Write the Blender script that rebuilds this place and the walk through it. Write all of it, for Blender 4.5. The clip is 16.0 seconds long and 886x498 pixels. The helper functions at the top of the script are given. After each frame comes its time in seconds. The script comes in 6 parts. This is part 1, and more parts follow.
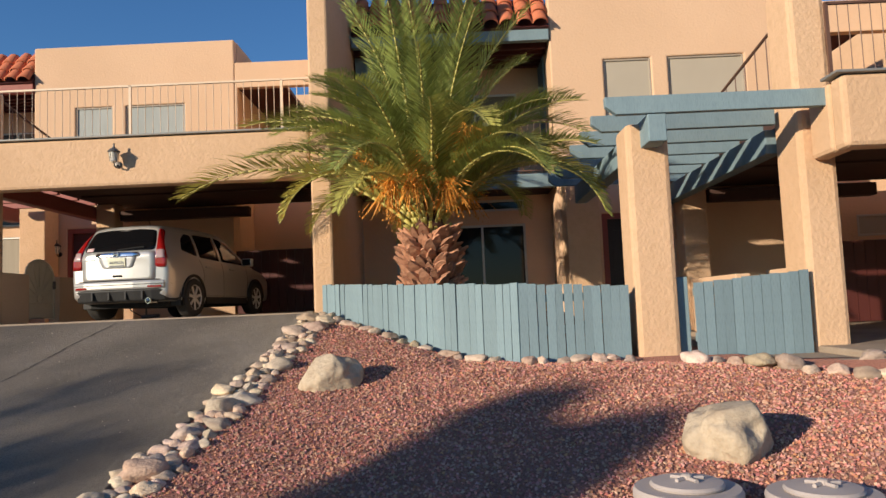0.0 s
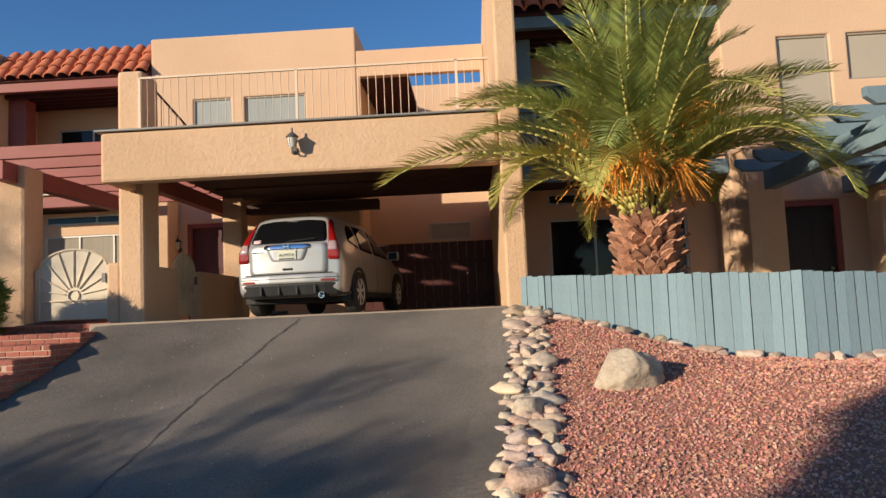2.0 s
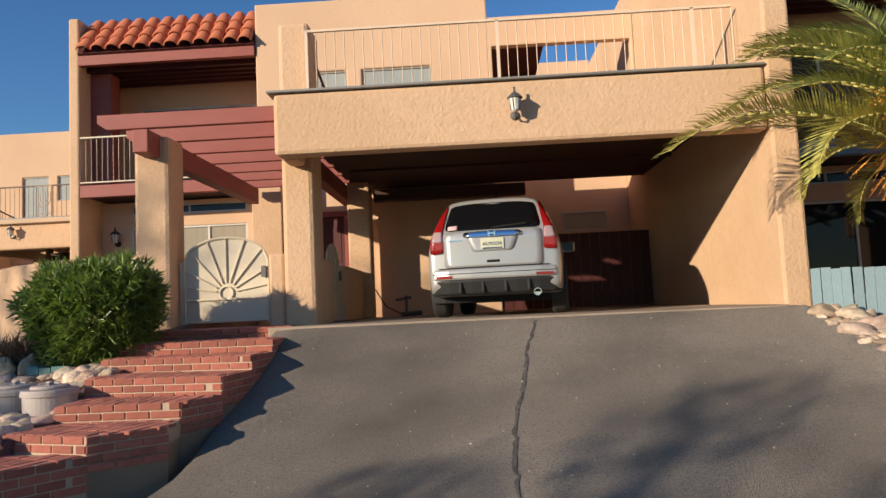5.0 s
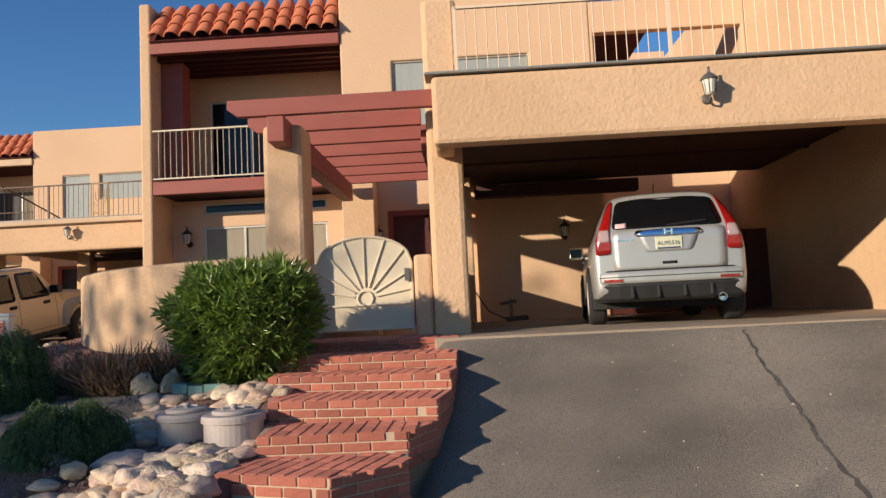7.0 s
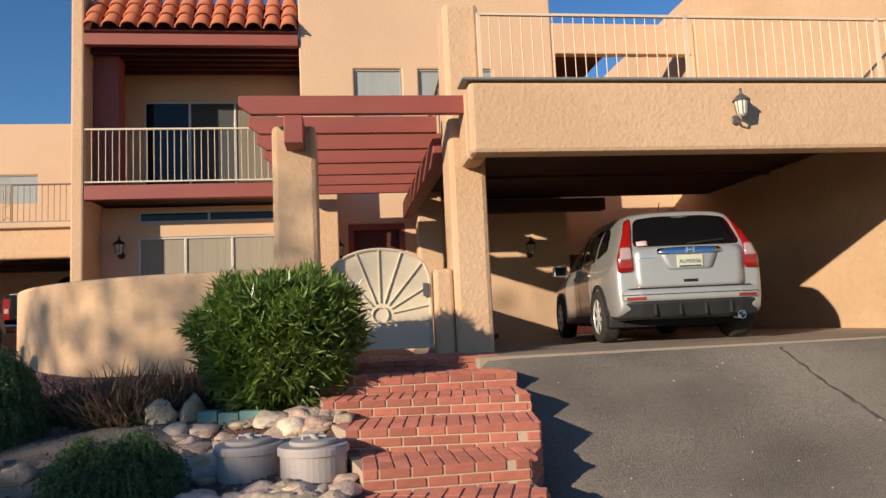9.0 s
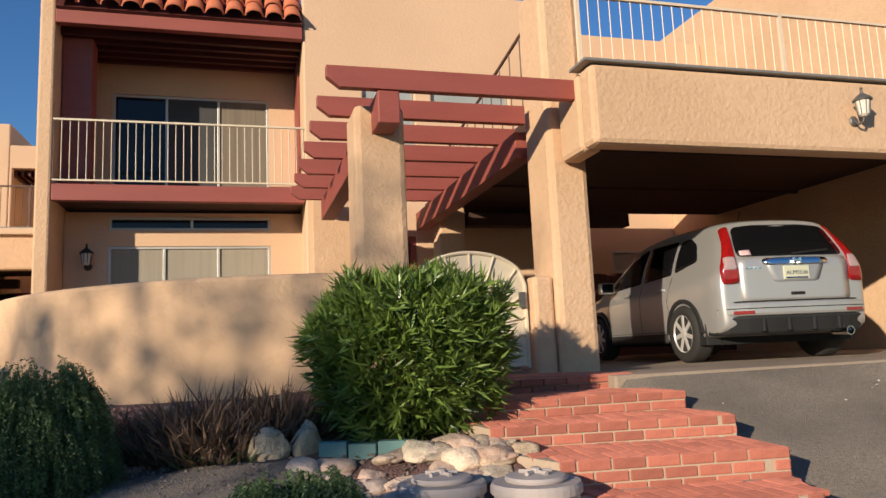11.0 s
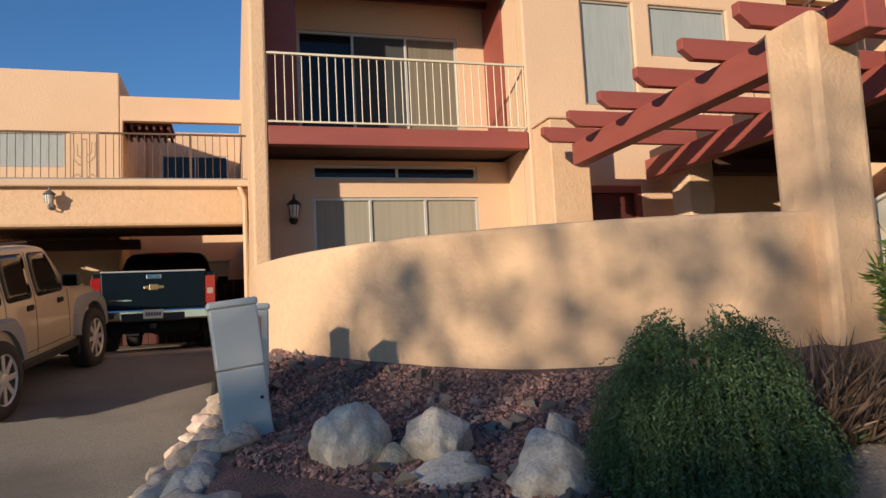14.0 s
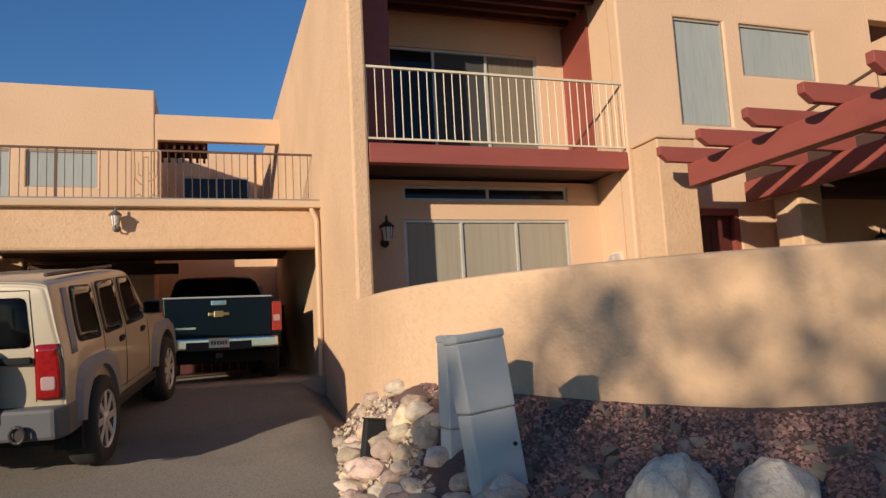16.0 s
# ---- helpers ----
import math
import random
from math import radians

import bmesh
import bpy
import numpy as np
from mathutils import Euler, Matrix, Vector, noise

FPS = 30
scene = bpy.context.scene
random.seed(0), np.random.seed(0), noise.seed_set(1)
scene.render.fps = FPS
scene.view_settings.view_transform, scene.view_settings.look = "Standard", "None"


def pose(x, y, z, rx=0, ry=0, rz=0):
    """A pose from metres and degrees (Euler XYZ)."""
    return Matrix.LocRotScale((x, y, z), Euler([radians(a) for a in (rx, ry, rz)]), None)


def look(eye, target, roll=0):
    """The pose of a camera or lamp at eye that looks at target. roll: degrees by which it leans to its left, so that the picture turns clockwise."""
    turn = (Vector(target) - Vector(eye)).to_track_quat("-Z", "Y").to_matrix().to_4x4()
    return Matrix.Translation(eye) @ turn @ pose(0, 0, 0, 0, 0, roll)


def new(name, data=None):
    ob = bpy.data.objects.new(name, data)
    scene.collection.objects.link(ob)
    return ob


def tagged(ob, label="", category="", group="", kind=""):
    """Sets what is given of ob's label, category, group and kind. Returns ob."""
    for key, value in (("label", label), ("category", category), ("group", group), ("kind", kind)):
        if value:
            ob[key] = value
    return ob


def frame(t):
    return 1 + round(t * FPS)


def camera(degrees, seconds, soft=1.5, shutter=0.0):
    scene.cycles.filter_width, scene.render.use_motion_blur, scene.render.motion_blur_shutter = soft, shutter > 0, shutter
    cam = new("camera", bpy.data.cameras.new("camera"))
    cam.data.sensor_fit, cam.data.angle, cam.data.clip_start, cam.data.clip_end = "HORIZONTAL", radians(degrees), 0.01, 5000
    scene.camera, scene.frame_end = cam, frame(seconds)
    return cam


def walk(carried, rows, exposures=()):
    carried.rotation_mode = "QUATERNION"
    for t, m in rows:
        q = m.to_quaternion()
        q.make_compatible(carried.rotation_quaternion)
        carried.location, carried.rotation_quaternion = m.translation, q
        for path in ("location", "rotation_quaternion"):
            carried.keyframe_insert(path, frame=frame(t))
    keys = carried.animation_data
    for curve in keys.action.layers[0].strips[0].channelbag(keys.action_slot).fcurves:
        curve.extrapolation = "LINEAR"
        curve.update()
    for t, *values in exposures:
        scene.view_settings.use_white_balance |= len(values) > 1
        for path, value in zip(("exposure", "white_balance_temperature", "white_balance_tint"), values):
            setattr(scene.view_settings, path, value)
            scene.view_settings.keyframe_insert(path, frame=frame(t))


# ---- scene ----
from mathutils.bvhtree import BVHTree

cam = camera(63.3, 16.0)
METRES, EYE, TILT, LEAN, TURN = 18.2, 1.6, 0.0, 0.0, 0.7
ROWS = [
    (0.0, 0.0, 0.0, 0.0, 0.19, 4.57, 2.35),
    (0.5, -0.0366, 0.0064, 0.0006, 2.06, 4.69, 2.42),
    (1.0, -0.0722, 0.0165, 0.0022, 2.12, 4.69, 2.47),
    (1.5, -0.1054, 0.0266, 0.0, 2.08, 4.7, 2.5),
    (2.0, -0.1397, 0.0376, 0.0003, 2.01, 4.7, 2.53),
    (2.5, -0.1715, 0.0483, -0.0004, 1.9, 4.75, 2.52),
    (3.0, -0.1961, 0.0681, 0.0005, 1.84, 4.7, 2.57),
    (3.5, -0.2235, 0.0893, 0.006, 1.74, 4.66, 2.58),
    (4.0, -0.2522, 0.105, 0.0081, 1.72, 4.67, 2.56),
    (4.5, -0.2816, 0.1219, 0.008, 1.8, 4.6, 2.61),
    (7.0, -0.4205, 0.1858, 0.0176, 1.64, 4.59, 2.75),
    (7.5, -0.4431, 0.1963, 0.0219, 1.6, 4.61, 2.8),
    (8.0, -0.465, 0.2013, 0.0233, -0.64, 4.53, 2.82),
    (10.5, -0.5829, 0.2674, 0.0149, -16.09, 8.0, 2.56),
    (11.0, -0.6065, 0.2952, 0.0155, -16.22, 7.92, 2.55),
    (11.5, -0.6341, 0.3181, 0.0141, -16.38, 7.82, 2.57),
    (12.0, -0.6628, 0.3418, 0.0136, -16.5, 7.79, 2.58),
    (12.5, -0.6929, 0.3593, 0.0143, -16.58, 6.91, 2.64),
    (13.0, -0.7205, 0.3799, 0.0148, -16.62, 5.57, 2.71),
    (13.5, -0.7524, 0.3933, 0.0155, -16.66, 5.34, 2.75),
    (14.0, -0.784, 0.4106, 0.0195, -16.75, 5.28, 2.85),
    (14.5, -0.8088, 0.4251, 0.0231, -16.81, 5.26, 2.94),
    (15.0, -0.8276, 0.443, 0.0255, -16.84, 5.23, 2.94),
    (15.5, -0.8487, 0.4576, 0.026, -16.95, 6.72, 2.98),
    (16.0, -0.8661, 0.4683, 0.0272, -18.74, 7.15, 2.97),
]
walk(cam, [(t, pose(0, 0, EYE, TILT, LEAN, TURN) @ pose(METRES * x, METRES * y, METRES * z, 90 + pitch, roll, yaw)) for t, x, y, z, yaw, pitch, roll in ROWS],
     [(0.0, 0.22), (4.5, 0.25), (11.0, 0.2), (13.0, 0.24), (14.5, 0.12), (15.5, 0.02), (16.0, 0.0)])

# ---- world, sun, exposure ----
SUN = Vector((1.2, 1.0, -0.4)).normalized()      # the way the light goes
world = bpy.data.worlds.new("sky")
scene.world = world
world.use_nodes = True
wn = world.node_tree
sky = wn.nodes.new("ShaderNodeTexSky")
sky.sky_type, sky.sun_disc = "NISHITA", False
sky.sun_elevation = math.asin(-SUN.z)
sky.sun_rotation = math.atan2(-SUN.x, -SUN.y)
sky.air_density, sky.dust_density, sky.ozone_density = 1.1, 0.0, 4.5
wn.nodes["Background"].inputs["Strength"].default_value = 0.1
tone = wn.nodes.new("ShaderNodeHueSaturation")
tone.inputs["Hue"].default_value, tone.inputs["Saturation"].default_value, tone.inputs["Value"].default_value = 0.507, 1.12, 1.18
wn.links.new(sky.outputs[0], tone.inputs["Color"])
wn.links.new(tone.outputs[0], wn.nodes["Background"].inputs["Color"])
sun = new("sun", bpy.data.lights.new("sun", "SUN"))
sun.data.energy, sun.data.angle, sun.data.color = 5.0, radians(0.6), (1.0, 0.85, 0.66)
sun.matrix_world = look((0, -20, 30), Vector((0, -20, 30)) + SUN)
scene.view_settings.exposure = 0.25


# ---- materials ----
def material(name, base, rough=0.8, metal=0.0, dark=None, grain=0.0, grain_scale=60, blotch=0.15, blotch_scale=1.5,
             bump=0.0, bump_scale=80, vary=0.0, spec=0.5, coat=0.0, island=False, stretch=None, strength=0.6, hue=0.0, dusty=0.0):
    """A surface with two scales of colour variation and a fine relief."""
    m = bpy.data.materials.new(name)
    m.use_nodes = True
    t = m.node_tree
    n, l = t.nodes, t.links
    b = n["Principled BSDF"]
    b.inputs["Roughness"].default_value = rough
    b.inputs["Metallic"].default_value = metal
    b.inputs["Specular IOR Level"].default_value = spec
    b.inputs["Coat Weight"].default_value = coat
    b.inputs["Diffuse Roughness"].default_value = dusty
    geo = n.new("ShaderNodeTexCoord")
    src = geo.outputs["Object"]
    if stretch:
        mp = n.new("ShaderNodeMapping")
        mp.inputs["Scale"].default_value = stretch
        l.new(src, mp.inputs["Vector"])
        src = mp.outputs[0]
    dark = dark or tuple(c * 0.6 for c in base)

    def noise_tex(scale, detail=4):
        q = n.new("ShaderNodeTexNoise")
        q.inputs["Scale"].default_value, q.inputs["Detail"].default_value = scale, detail
        l.new(src, q.inputs["Vector"])
        return q.outputs["Fac"]

    def mixed(fac_socket, lo, hi, a, bcol, amount):
        r = n.new("ShaderNodeMapRange")
        r.inputs[1].default_value, r.inputs[2].default_value = lo, hi
        r.inputs[3].default_value, r.inputs[4].default_value = 0.0, amount
        l.new(fac_socket, r.inputs[0])
        x = n.new("ShaderNodeMix")
        x.data_type = "RGBA"
        l.new(r.outputs[0], x.inputs[0])
        for sock, v in ((x.inputs[6], a), (x.inputs[7], bcol)):
            if isinstance(v, tuple):
                sock.default_value = (*v, 1)
            else:
                l.new(v, sock)
        return x.outputs[2]

    col = mixed(noise_tex(blotch_scale), 0.42, 0.68, tuple(base), tuple(dark), min(1.0, blotch * 2))
    if grain:
        col = mixed(noise_tex(grain_scale, 3), 0.45, 0.7, col, tuple(dark), grain)
    if vary:
        info = n.new("ShaderNodeNewGeometry" if island else "ShaderNodeObjectInfo")
        hsv = n.new("ShaderNodeHueSaturation")
        rnd = info.outputs["Random Per Island" if island else "Random"]
        mr = n.new("ShaderNodeMapRange")
        mr.inputs[3].default_value, mr.inputs[4].default_value = 1 - vary, 1 + vary
        l.new(rnd, mr.inputs[0])
        l.new(mr.outputs[0], hsv.inputs["Value"])
        for key, turns, lo, hi in (("Hue", 7.3, 0.5 - hue, 0.5 + hue), ("Saturation", 13.7, 1 - 8 * hue, 1 + 5 * hue)):
            mul = n.new("ShaderNodeMath")
            mul.operation, mul.inputs[1].default_value = "MULTIPLY", turns
            fr = n.new("ShaderNodeMath")
            fr.operation = "FRACT"
            rg = n.new("ShaderNodeMapRange")
            rg.inputs[3].default_value, rg.inputs[4].default_value = lo, hi
            l.new(rnd, mul.inputs[0])
            l.new(mul.outputs[0], fr.inputs[0])
            l.new(fr.outputs[0], rg.inputs[0])
            l.new(rg.outputs[0], hsv.inputs[key])
        l.new(col, hsv.inputs["Color"])
        col = hsv.outputs[0]
    l.new(col, b.inputs["Base Color"])
    if bump:
        bp = n.new("ShaderNodeBump")
        bp.inputs["Strength"].default_value, bp.inputs["Distance"].default_value = strength, bump
        l.new(noise_tex(bump_scale, 5), bp.inputs["Height"])
        l.new(bp.outputs[0], b.inputs["Normal"])
    return m


stucco = material("stucco_tan", (0.66, 0.44, 0.275), 0.92, dark=(0.53, 0.34, 0.2), grain=0.35, grain_scale=12, blotch=0.25, blotch_scale=0.7, bump=0.02, bump_scale=25, spec=0.2, strength=0.55)
stucco_far = material("stucco_smooth", (0.68, 0.46, 0.30), 0.92, dark=(0.58, 0.38, 0.24), grain=0.15, grain_scale=20, blotch=0.2, blotch_scale=0.5, bump=0.012, bump_scale=22, spec=0.2)
red_wood = material("red_paint", (0.30, 0.075, 0.055), 0.6, dark=(0.2, 0.045, 0.035), grain=0.25, grain_scale=30, bump=0.004, bump_scale=50, stretch=(1, 1, 4))
# dark red paint, its colour lowered further to deepen the shade of the interiors
dark_red = material("shade_deepened_red_paint", (0.085, 0.018, 0.015), 0.6, dark=(0.05, 0.013, 0.01), grain=0.2, bump=0.003)
blue_wood = material("blue_paint", (0.195, 0.275, 0.305), 0.8, dark=(0.11, 0.165, 0.195), grain=0.35, grain_scale=25, bump=0.006, bump_scale=40, vary=0.1, stretch=(3, 3, 0.6))
tan_trim = material("tan_trim", (0.6, 0.42, 0.27), 0.7)
# brown wood, its colour also lowered to deepen the shade under the ceiling
brown_wood = material("shade_deepened_ceiling_wood", (0.065, 0.03, 0.021), 0.8, dark=(0.04, 0.02, 0.014), grain=0.3, grain_scale=10, bump=0.004)
asphalt = material("asphalt", (0.3, 0.256, 0.212), 0.9, dark=(0.11, 0.094, 0.079), dusty=1.0, grain=0.65, grain_scale=58, blotch=0.4, blotch_scale=0.45, bump=0.03, bump_scale=110, spec=0.35, strength=1.0)
concrete = material("concrete", (0.36, 0.28, 0.205), 0.9, dark=(0.2, 0.15, 0.11), grain=0.3, grain_scale=40, blotch=0.3, blotch_scale=1.0, bump=0.006, bump_scale=90)
gravel = material("red_gravel", (0.42, 0.18, 0.125), 0.95, dusty=1.0, dark=(0.17, 0.08, 0.06), grain=0.7, grain_scale=45, blotch=0.2, blotch_scale=0.8, bump=0.03, bump_scale=60, strength=1.0)
gravel_stone = material("gravel_stone", (0.54, 0.265, 0.185), 0.95, dark=(0.36, 0.155, 0.11), dusty=1.0, grain=0.3, grain_scale=60, vary=0.4, island=True, hue=0.03)
soil = material("bed_gravel", (0.20, 0.11, 0.09), 0.95, dark=(0.09, 0.055, 0.05), grain=0.7, grain_scale=40, blotch=0.3, blotch_scale=0.9, bump=0.03, bump_scale=55, strength=1.0)
rock = material("river_rock", (0.62, 0.47, 0.34), 0.9, dark=(0.38, 0.27, 0.195), grain=0.35, grain_scale=18, blotch=0.35, blotch_scale=4, bump=0.02, bump_scale=14, vary=0.35, hue=0.02)
boulder_mat = material("boulder_stone", (0.52, 0.42, 0.30), 0.92, dark=(0.33, 0.24, 0.16), grain=0.4, grain_scale=22, blotch=0.3, blotch_scale=3, bump=0.03, bump_scale=10)
brick_mat = material("red_brick", (0.47, 0.16, 0.105), 0.9, dark=(0.31, 0.098, 0.068), dusty=0.6, grain=0.4, grain_scale=40, blotch=0.2, blotch_scale=8, bump=0.006, bump_scale=70, vary=0.22)
mortar = material("mortar", (0.50, 0.38, 0.27), 0.95, dark=(0.38, 0.27, 0.19), grain=0.3, grain_scale=50, bump=0.006)
tile_mat = material("clay_roof_tile", (0.56, 0.17, 0.08), 0.85, dark=(0.38, 0.1, 0.05), grain=0.3, grain_scale=20, vary=0.25, bump=0.005, island=True)
cream_metal = material("cream_painted_metal", (0.7, 0.6, 0.44), 0.55, dark=(0.5, 0.41, 0.29), grain=0.15)
beige_metal = material("beige_painted_metal", (0.74, 0.58, 0.42), 0.55, dark=(0.62, 0.47, 0.33))
black_metal = material("black_metal", (0.03, 0.022, 0.02), 0.55)
rust_metal = material("brown_metal", (0.12, 0.06, 0.04), 0.6)
upper_frame = material("brown_grey_frame", (0.36, 0.31, 0.25), 0.5)
window_frame = material("aluminium_frame", (0.55, 0.53, 0.48), 0.45, metal=0.3)
dark_glass = material("dark_glass", (0.014, 0.015, 0.017), 0.03, spec=0.28, blotch=0)
screen = material("insect_screen", (0.05, 0.05, 0.048), 0.7, blotch=0.1)
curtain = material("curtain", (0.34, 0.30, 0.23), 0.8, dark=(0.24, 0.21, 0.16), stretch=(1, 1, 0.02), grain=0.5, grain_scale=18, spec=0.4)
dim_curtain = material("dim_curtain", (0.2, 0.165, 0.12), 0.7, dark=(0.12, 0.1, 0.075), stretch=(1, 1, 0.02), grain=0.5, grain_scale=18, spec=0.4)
shade_cloth = material("sun_shade", (0.42, 0.37, 0.29), 0.85, dark=(0.36, 0.31, 0.24))
grey_blind = material("grey_blind", (0.36, 0.38, 0.36), 0.7, dark=(0.22, 0.25, 0.24), stretch=(1, 1, 0.05), grain=0.4, grain_scale=40)


# ---- building helpers ----
def rand_dir(r):
    while True:
        v = Vector((r.uniform(-1, 1), r.uniform(-1, 1), r.uniform(-1, 1)))
        if 0.05 < v.length < 1:
            return v.normalized()


def box(bm, x0, x1, y0, y1, z0, z1, m=None):
    vs = [bm.verts.new((x, y, z)) for z in (z0, z1) for x, y in ((x0, y0), (x1, y0), (x1, y1), (x0, y1))]
    if m:
        for v in vs:
            v.co = m @ v.co
    for f in ((3, 2, 1, 0), (4, 5, 6, 7), (0, 1, 5, 4), (1, 2, 6, 5), (2, 3, 7, 6), (3, 0, 4, 7)):
        bm.faces.new([vs[i] for i in f])
    return vs


def bar(bm, a, b, r, sides=6):
    """A round rod from a to b."""
    a, b = Vector(a), Vector(b)
    q = (b - a).to_track_quat("Z", "Y")
    rings = []
    for p in (a, b):
        rings.append([bm.verts.new(p + q @ Vector((r * math.cos(2 * math.pi * i / sides), r * math.sin(2 * math.pi * i / sides), 0))) for i in range(sides)])
    for i in range(sides):
        bm.faces.new((rings[0][i], rings[0][(i + 1) % sides], rings[1][(i + 1) % sides], rings[1][i]))
    bm.faces.new(rings[0][::-1])
    bm.faces.new(rings[1])


def lathe(bm, profile, sides=24, centre=(0, 0, 0), cap=True):
    c = Vector(centre)
    rings = [[bm.verts.new(c + Vector((r * math.cos(2 * math.pi * i / sides), r * math.sin(2 * math.pi * i / sides), z))) for i in range(sides)] for r, z in profile]
    for a, b in zip(rings, rings[1:]):
        for i in range(sides):
            bm.faces.new((a[i], a[(i + 1) % sides], b[(i + 1) % sides], b[i]))
    if cap:
        bm.faces.new(rings[0][::-1])
        bm.faces.new(rings[-1])
    return rings


def prism(bm, outline, z0, z1):
    lo = [bm.verts.new((x, y, z0)) for x, y in outline]
    hi = [bm.verts.new((x, y, z1)) for x, y in outline]
    k = len(outline)
    for i in range(k):
        bm.faces.new((lo[i], lo[(i + 1) % k], hi[(i + 1) % k], hi[i]))
    bm.faces.new(lo[::-1])
    bm.faces.new(hi)


def mesh_of(name, bm, mat, smooth=False):
    me = bpy.data.meshes.new(name)
    bmesh.ops.recalc_face_normals(bm, faces=bm.faces)
    bm.to_mesh(me)
    bm.free()
    me.materials.append(mat)
    if smooth:
        me.polygons.foreach_set("use_smooth", [True] * len(me.polygons))
    return me


def part(name, bm, mat, parent=None, label="", smooth=False, bevel=0.0, at=None):
    """Links a bmesh as one mesh object under a thing or under a part."""
    ob = new(name, mesh_of(name, bm, mat, smooth))
    if parent:
        ob.parent = parent
    if at:
        ob.matrix_basis = at
    if label:
        tagged(ob, label)
    if bevel:
        bv = ob.modifiers.new("edge", "BEVEL")
        bv.width, bv.segments, bv.limit_method = bevel, 2, "ANGLE"
        bv.angle_limit = radians(40)
    return ob


UNIT = [Matrix.Identity(4)]      # the place of the house being built


def thing(name, label, category, group="", kind="", at=None):
    ob = tagged(new(name), label, category, group, kind)
    ob.empty_display_size = 0.1
    ob.matrix_basis = UNIT[0] @ (at or Matrix.Identity(4))
    return ob


def structure(name, bm, mat, label, category, bevel=0.0, smooth=False):
    return tagged(part(name, bm, mat, None, "", smooth, bevel, UNIT[0]), label, category, "", "structure")


def slab_with_holes(bm, u, v, holes, w0, w1, axis="y"):
    """A wall over u = (u0, u1) and v = (z0, z1) with rectangular holes (u0, u1, z0, z1), from w0 to w1 in depth."""
    us = sorted({*u, *[h[i] for h in holes for i in (0, 1)]})
    vs = sorted({*v, *[h[i] for h in holes for i in (2, 3)]})
    us = [a for a in us if u[0] <= a <= u[1]]
    vs = [a for a in vs if v[0] <= a <= v[1]]

    def solid(i, j):
        if not (0 <= i < len(us) - 1 and 0 <= j < len(vs) - 1):
            return False
        a, b = (us[i] + us[i + 1]) / 2, (vs[j] + vs[j + 1]) / 2
        return not any(h[0] < a < h[1] and h[2] < b < h[3] for h in holes)
    made = {}

    def vert(i, j, k):
        if (i, j, k) not in made:
            w = (w0, w1)[k]
            made[i, j, k] = bm.verts.new((us[i], w, vs[j]) if axis == "y" else (w, us[i], vs[j]))
        return made[i, j, k]
    for i in range(len(us) - 1):
        for j in range(len(vs) - 1):
            if not solid(i, j):
                continue
            for k in (0, 1):
                bm.faces.new([vert(i, j, k), vert(i + 1, j, k), vert(i + 1, j + 1, k), vert(i, j + 1, k)])
            for di, dj, a, b in ((-1, 0, (i, j), (i, j + 1)), (1, 0, (i + 1, j), (i + 1, j + 1)), (0, -1, (i, j), (i + 1, j)), (0, 1, (i, j + 1), (i + 1, j + 1))):
                if not solid(i + di, j + dj):
                    bm.faces.new([vert(*a, 0), vert(*b, 0), vert(*b, 1), vert(*a, 1)])


def window(name, x0, x1, z0, z1, y, label, panes=2, mat=None, fr=0.045, frame_mat=None, depth=0.06):
    """A framed window in the plane y, facing -y, with its panes."""
    w = thing(name, label, "window", "", "structure")
    bm = bmesh.new()
    xs = [x0 + (x1 - x0) * i / panes for i in range(panes + 1)]
    holes = [(a + fr * (0.5 if i else 1), b - fr * (0.5 if i < panes - 1 else 1), z0 + fr, z1 - fr) for i, (a, b) in enumerate(zip(xs, xs[1:]))]
    slab_with_holes(bm, (x0, x1), (z0, z1), holes, y - depth, y + 0.02)
    part("window_frame", bm, frame_mat or window_frame, w, bevel=0.006)
    for i, h in enumerate(holes):
        bm = bmesh.new()
        box(bm, h[0] - 0.005, h[1] + 0.005, y - depth * 0.5, y - depth * 0.5 + 0.012, h[2] - 0.005, h[3] + 0.005)
        mm = mat[i] if isinstance(mat, (list, tuple)) else mat
        part("pane", bm, mm or dark_glass, w)
    return w


# ---- ground ----
def street_edge(x):
    return (1.9 - 0.475 * x) / 0.88


def along(x, y):
    return max(-30.0, min(40.0, -0.88 * x + 0.475 * y))


def smooth(a, b, x):
    """An eased step from 0 at a to 1 at b."""
    x = max(0.0, min(1.0, (x - a) / (b - a)))
    return x * x * (3 - 2 * x)


def drive_edge(y):
    return -2.52 + (y - 5.5) * 0.075


def raw_ground(x, y):
    """Height of the sloping yards."""
    k = smooth(-14.2, -8.6, x)
    y_top = 19.85 + (10.75 - 19.85) * k
    top = 1.58 + 0.005 * k
    if x > 2.5:
        k2 = smooth(2.5, 6.0, x)
        y_top += (7.1 - y_top) * k2
        top += (0.95 - top) * k2
    ys = street_edge(x)
    zs = 0.03 * along(x, min(y, ys))
    if y <= ys:
        return zs
    t = min(1.0, (y - ys) / max(0.8, y_top - ys))
    return zs + (top - zs) * t ** (1.12 + 0.4 * smooth(-3.5, -7.8, x) + 0.2 * smooth(-14.6, -16.2, x))


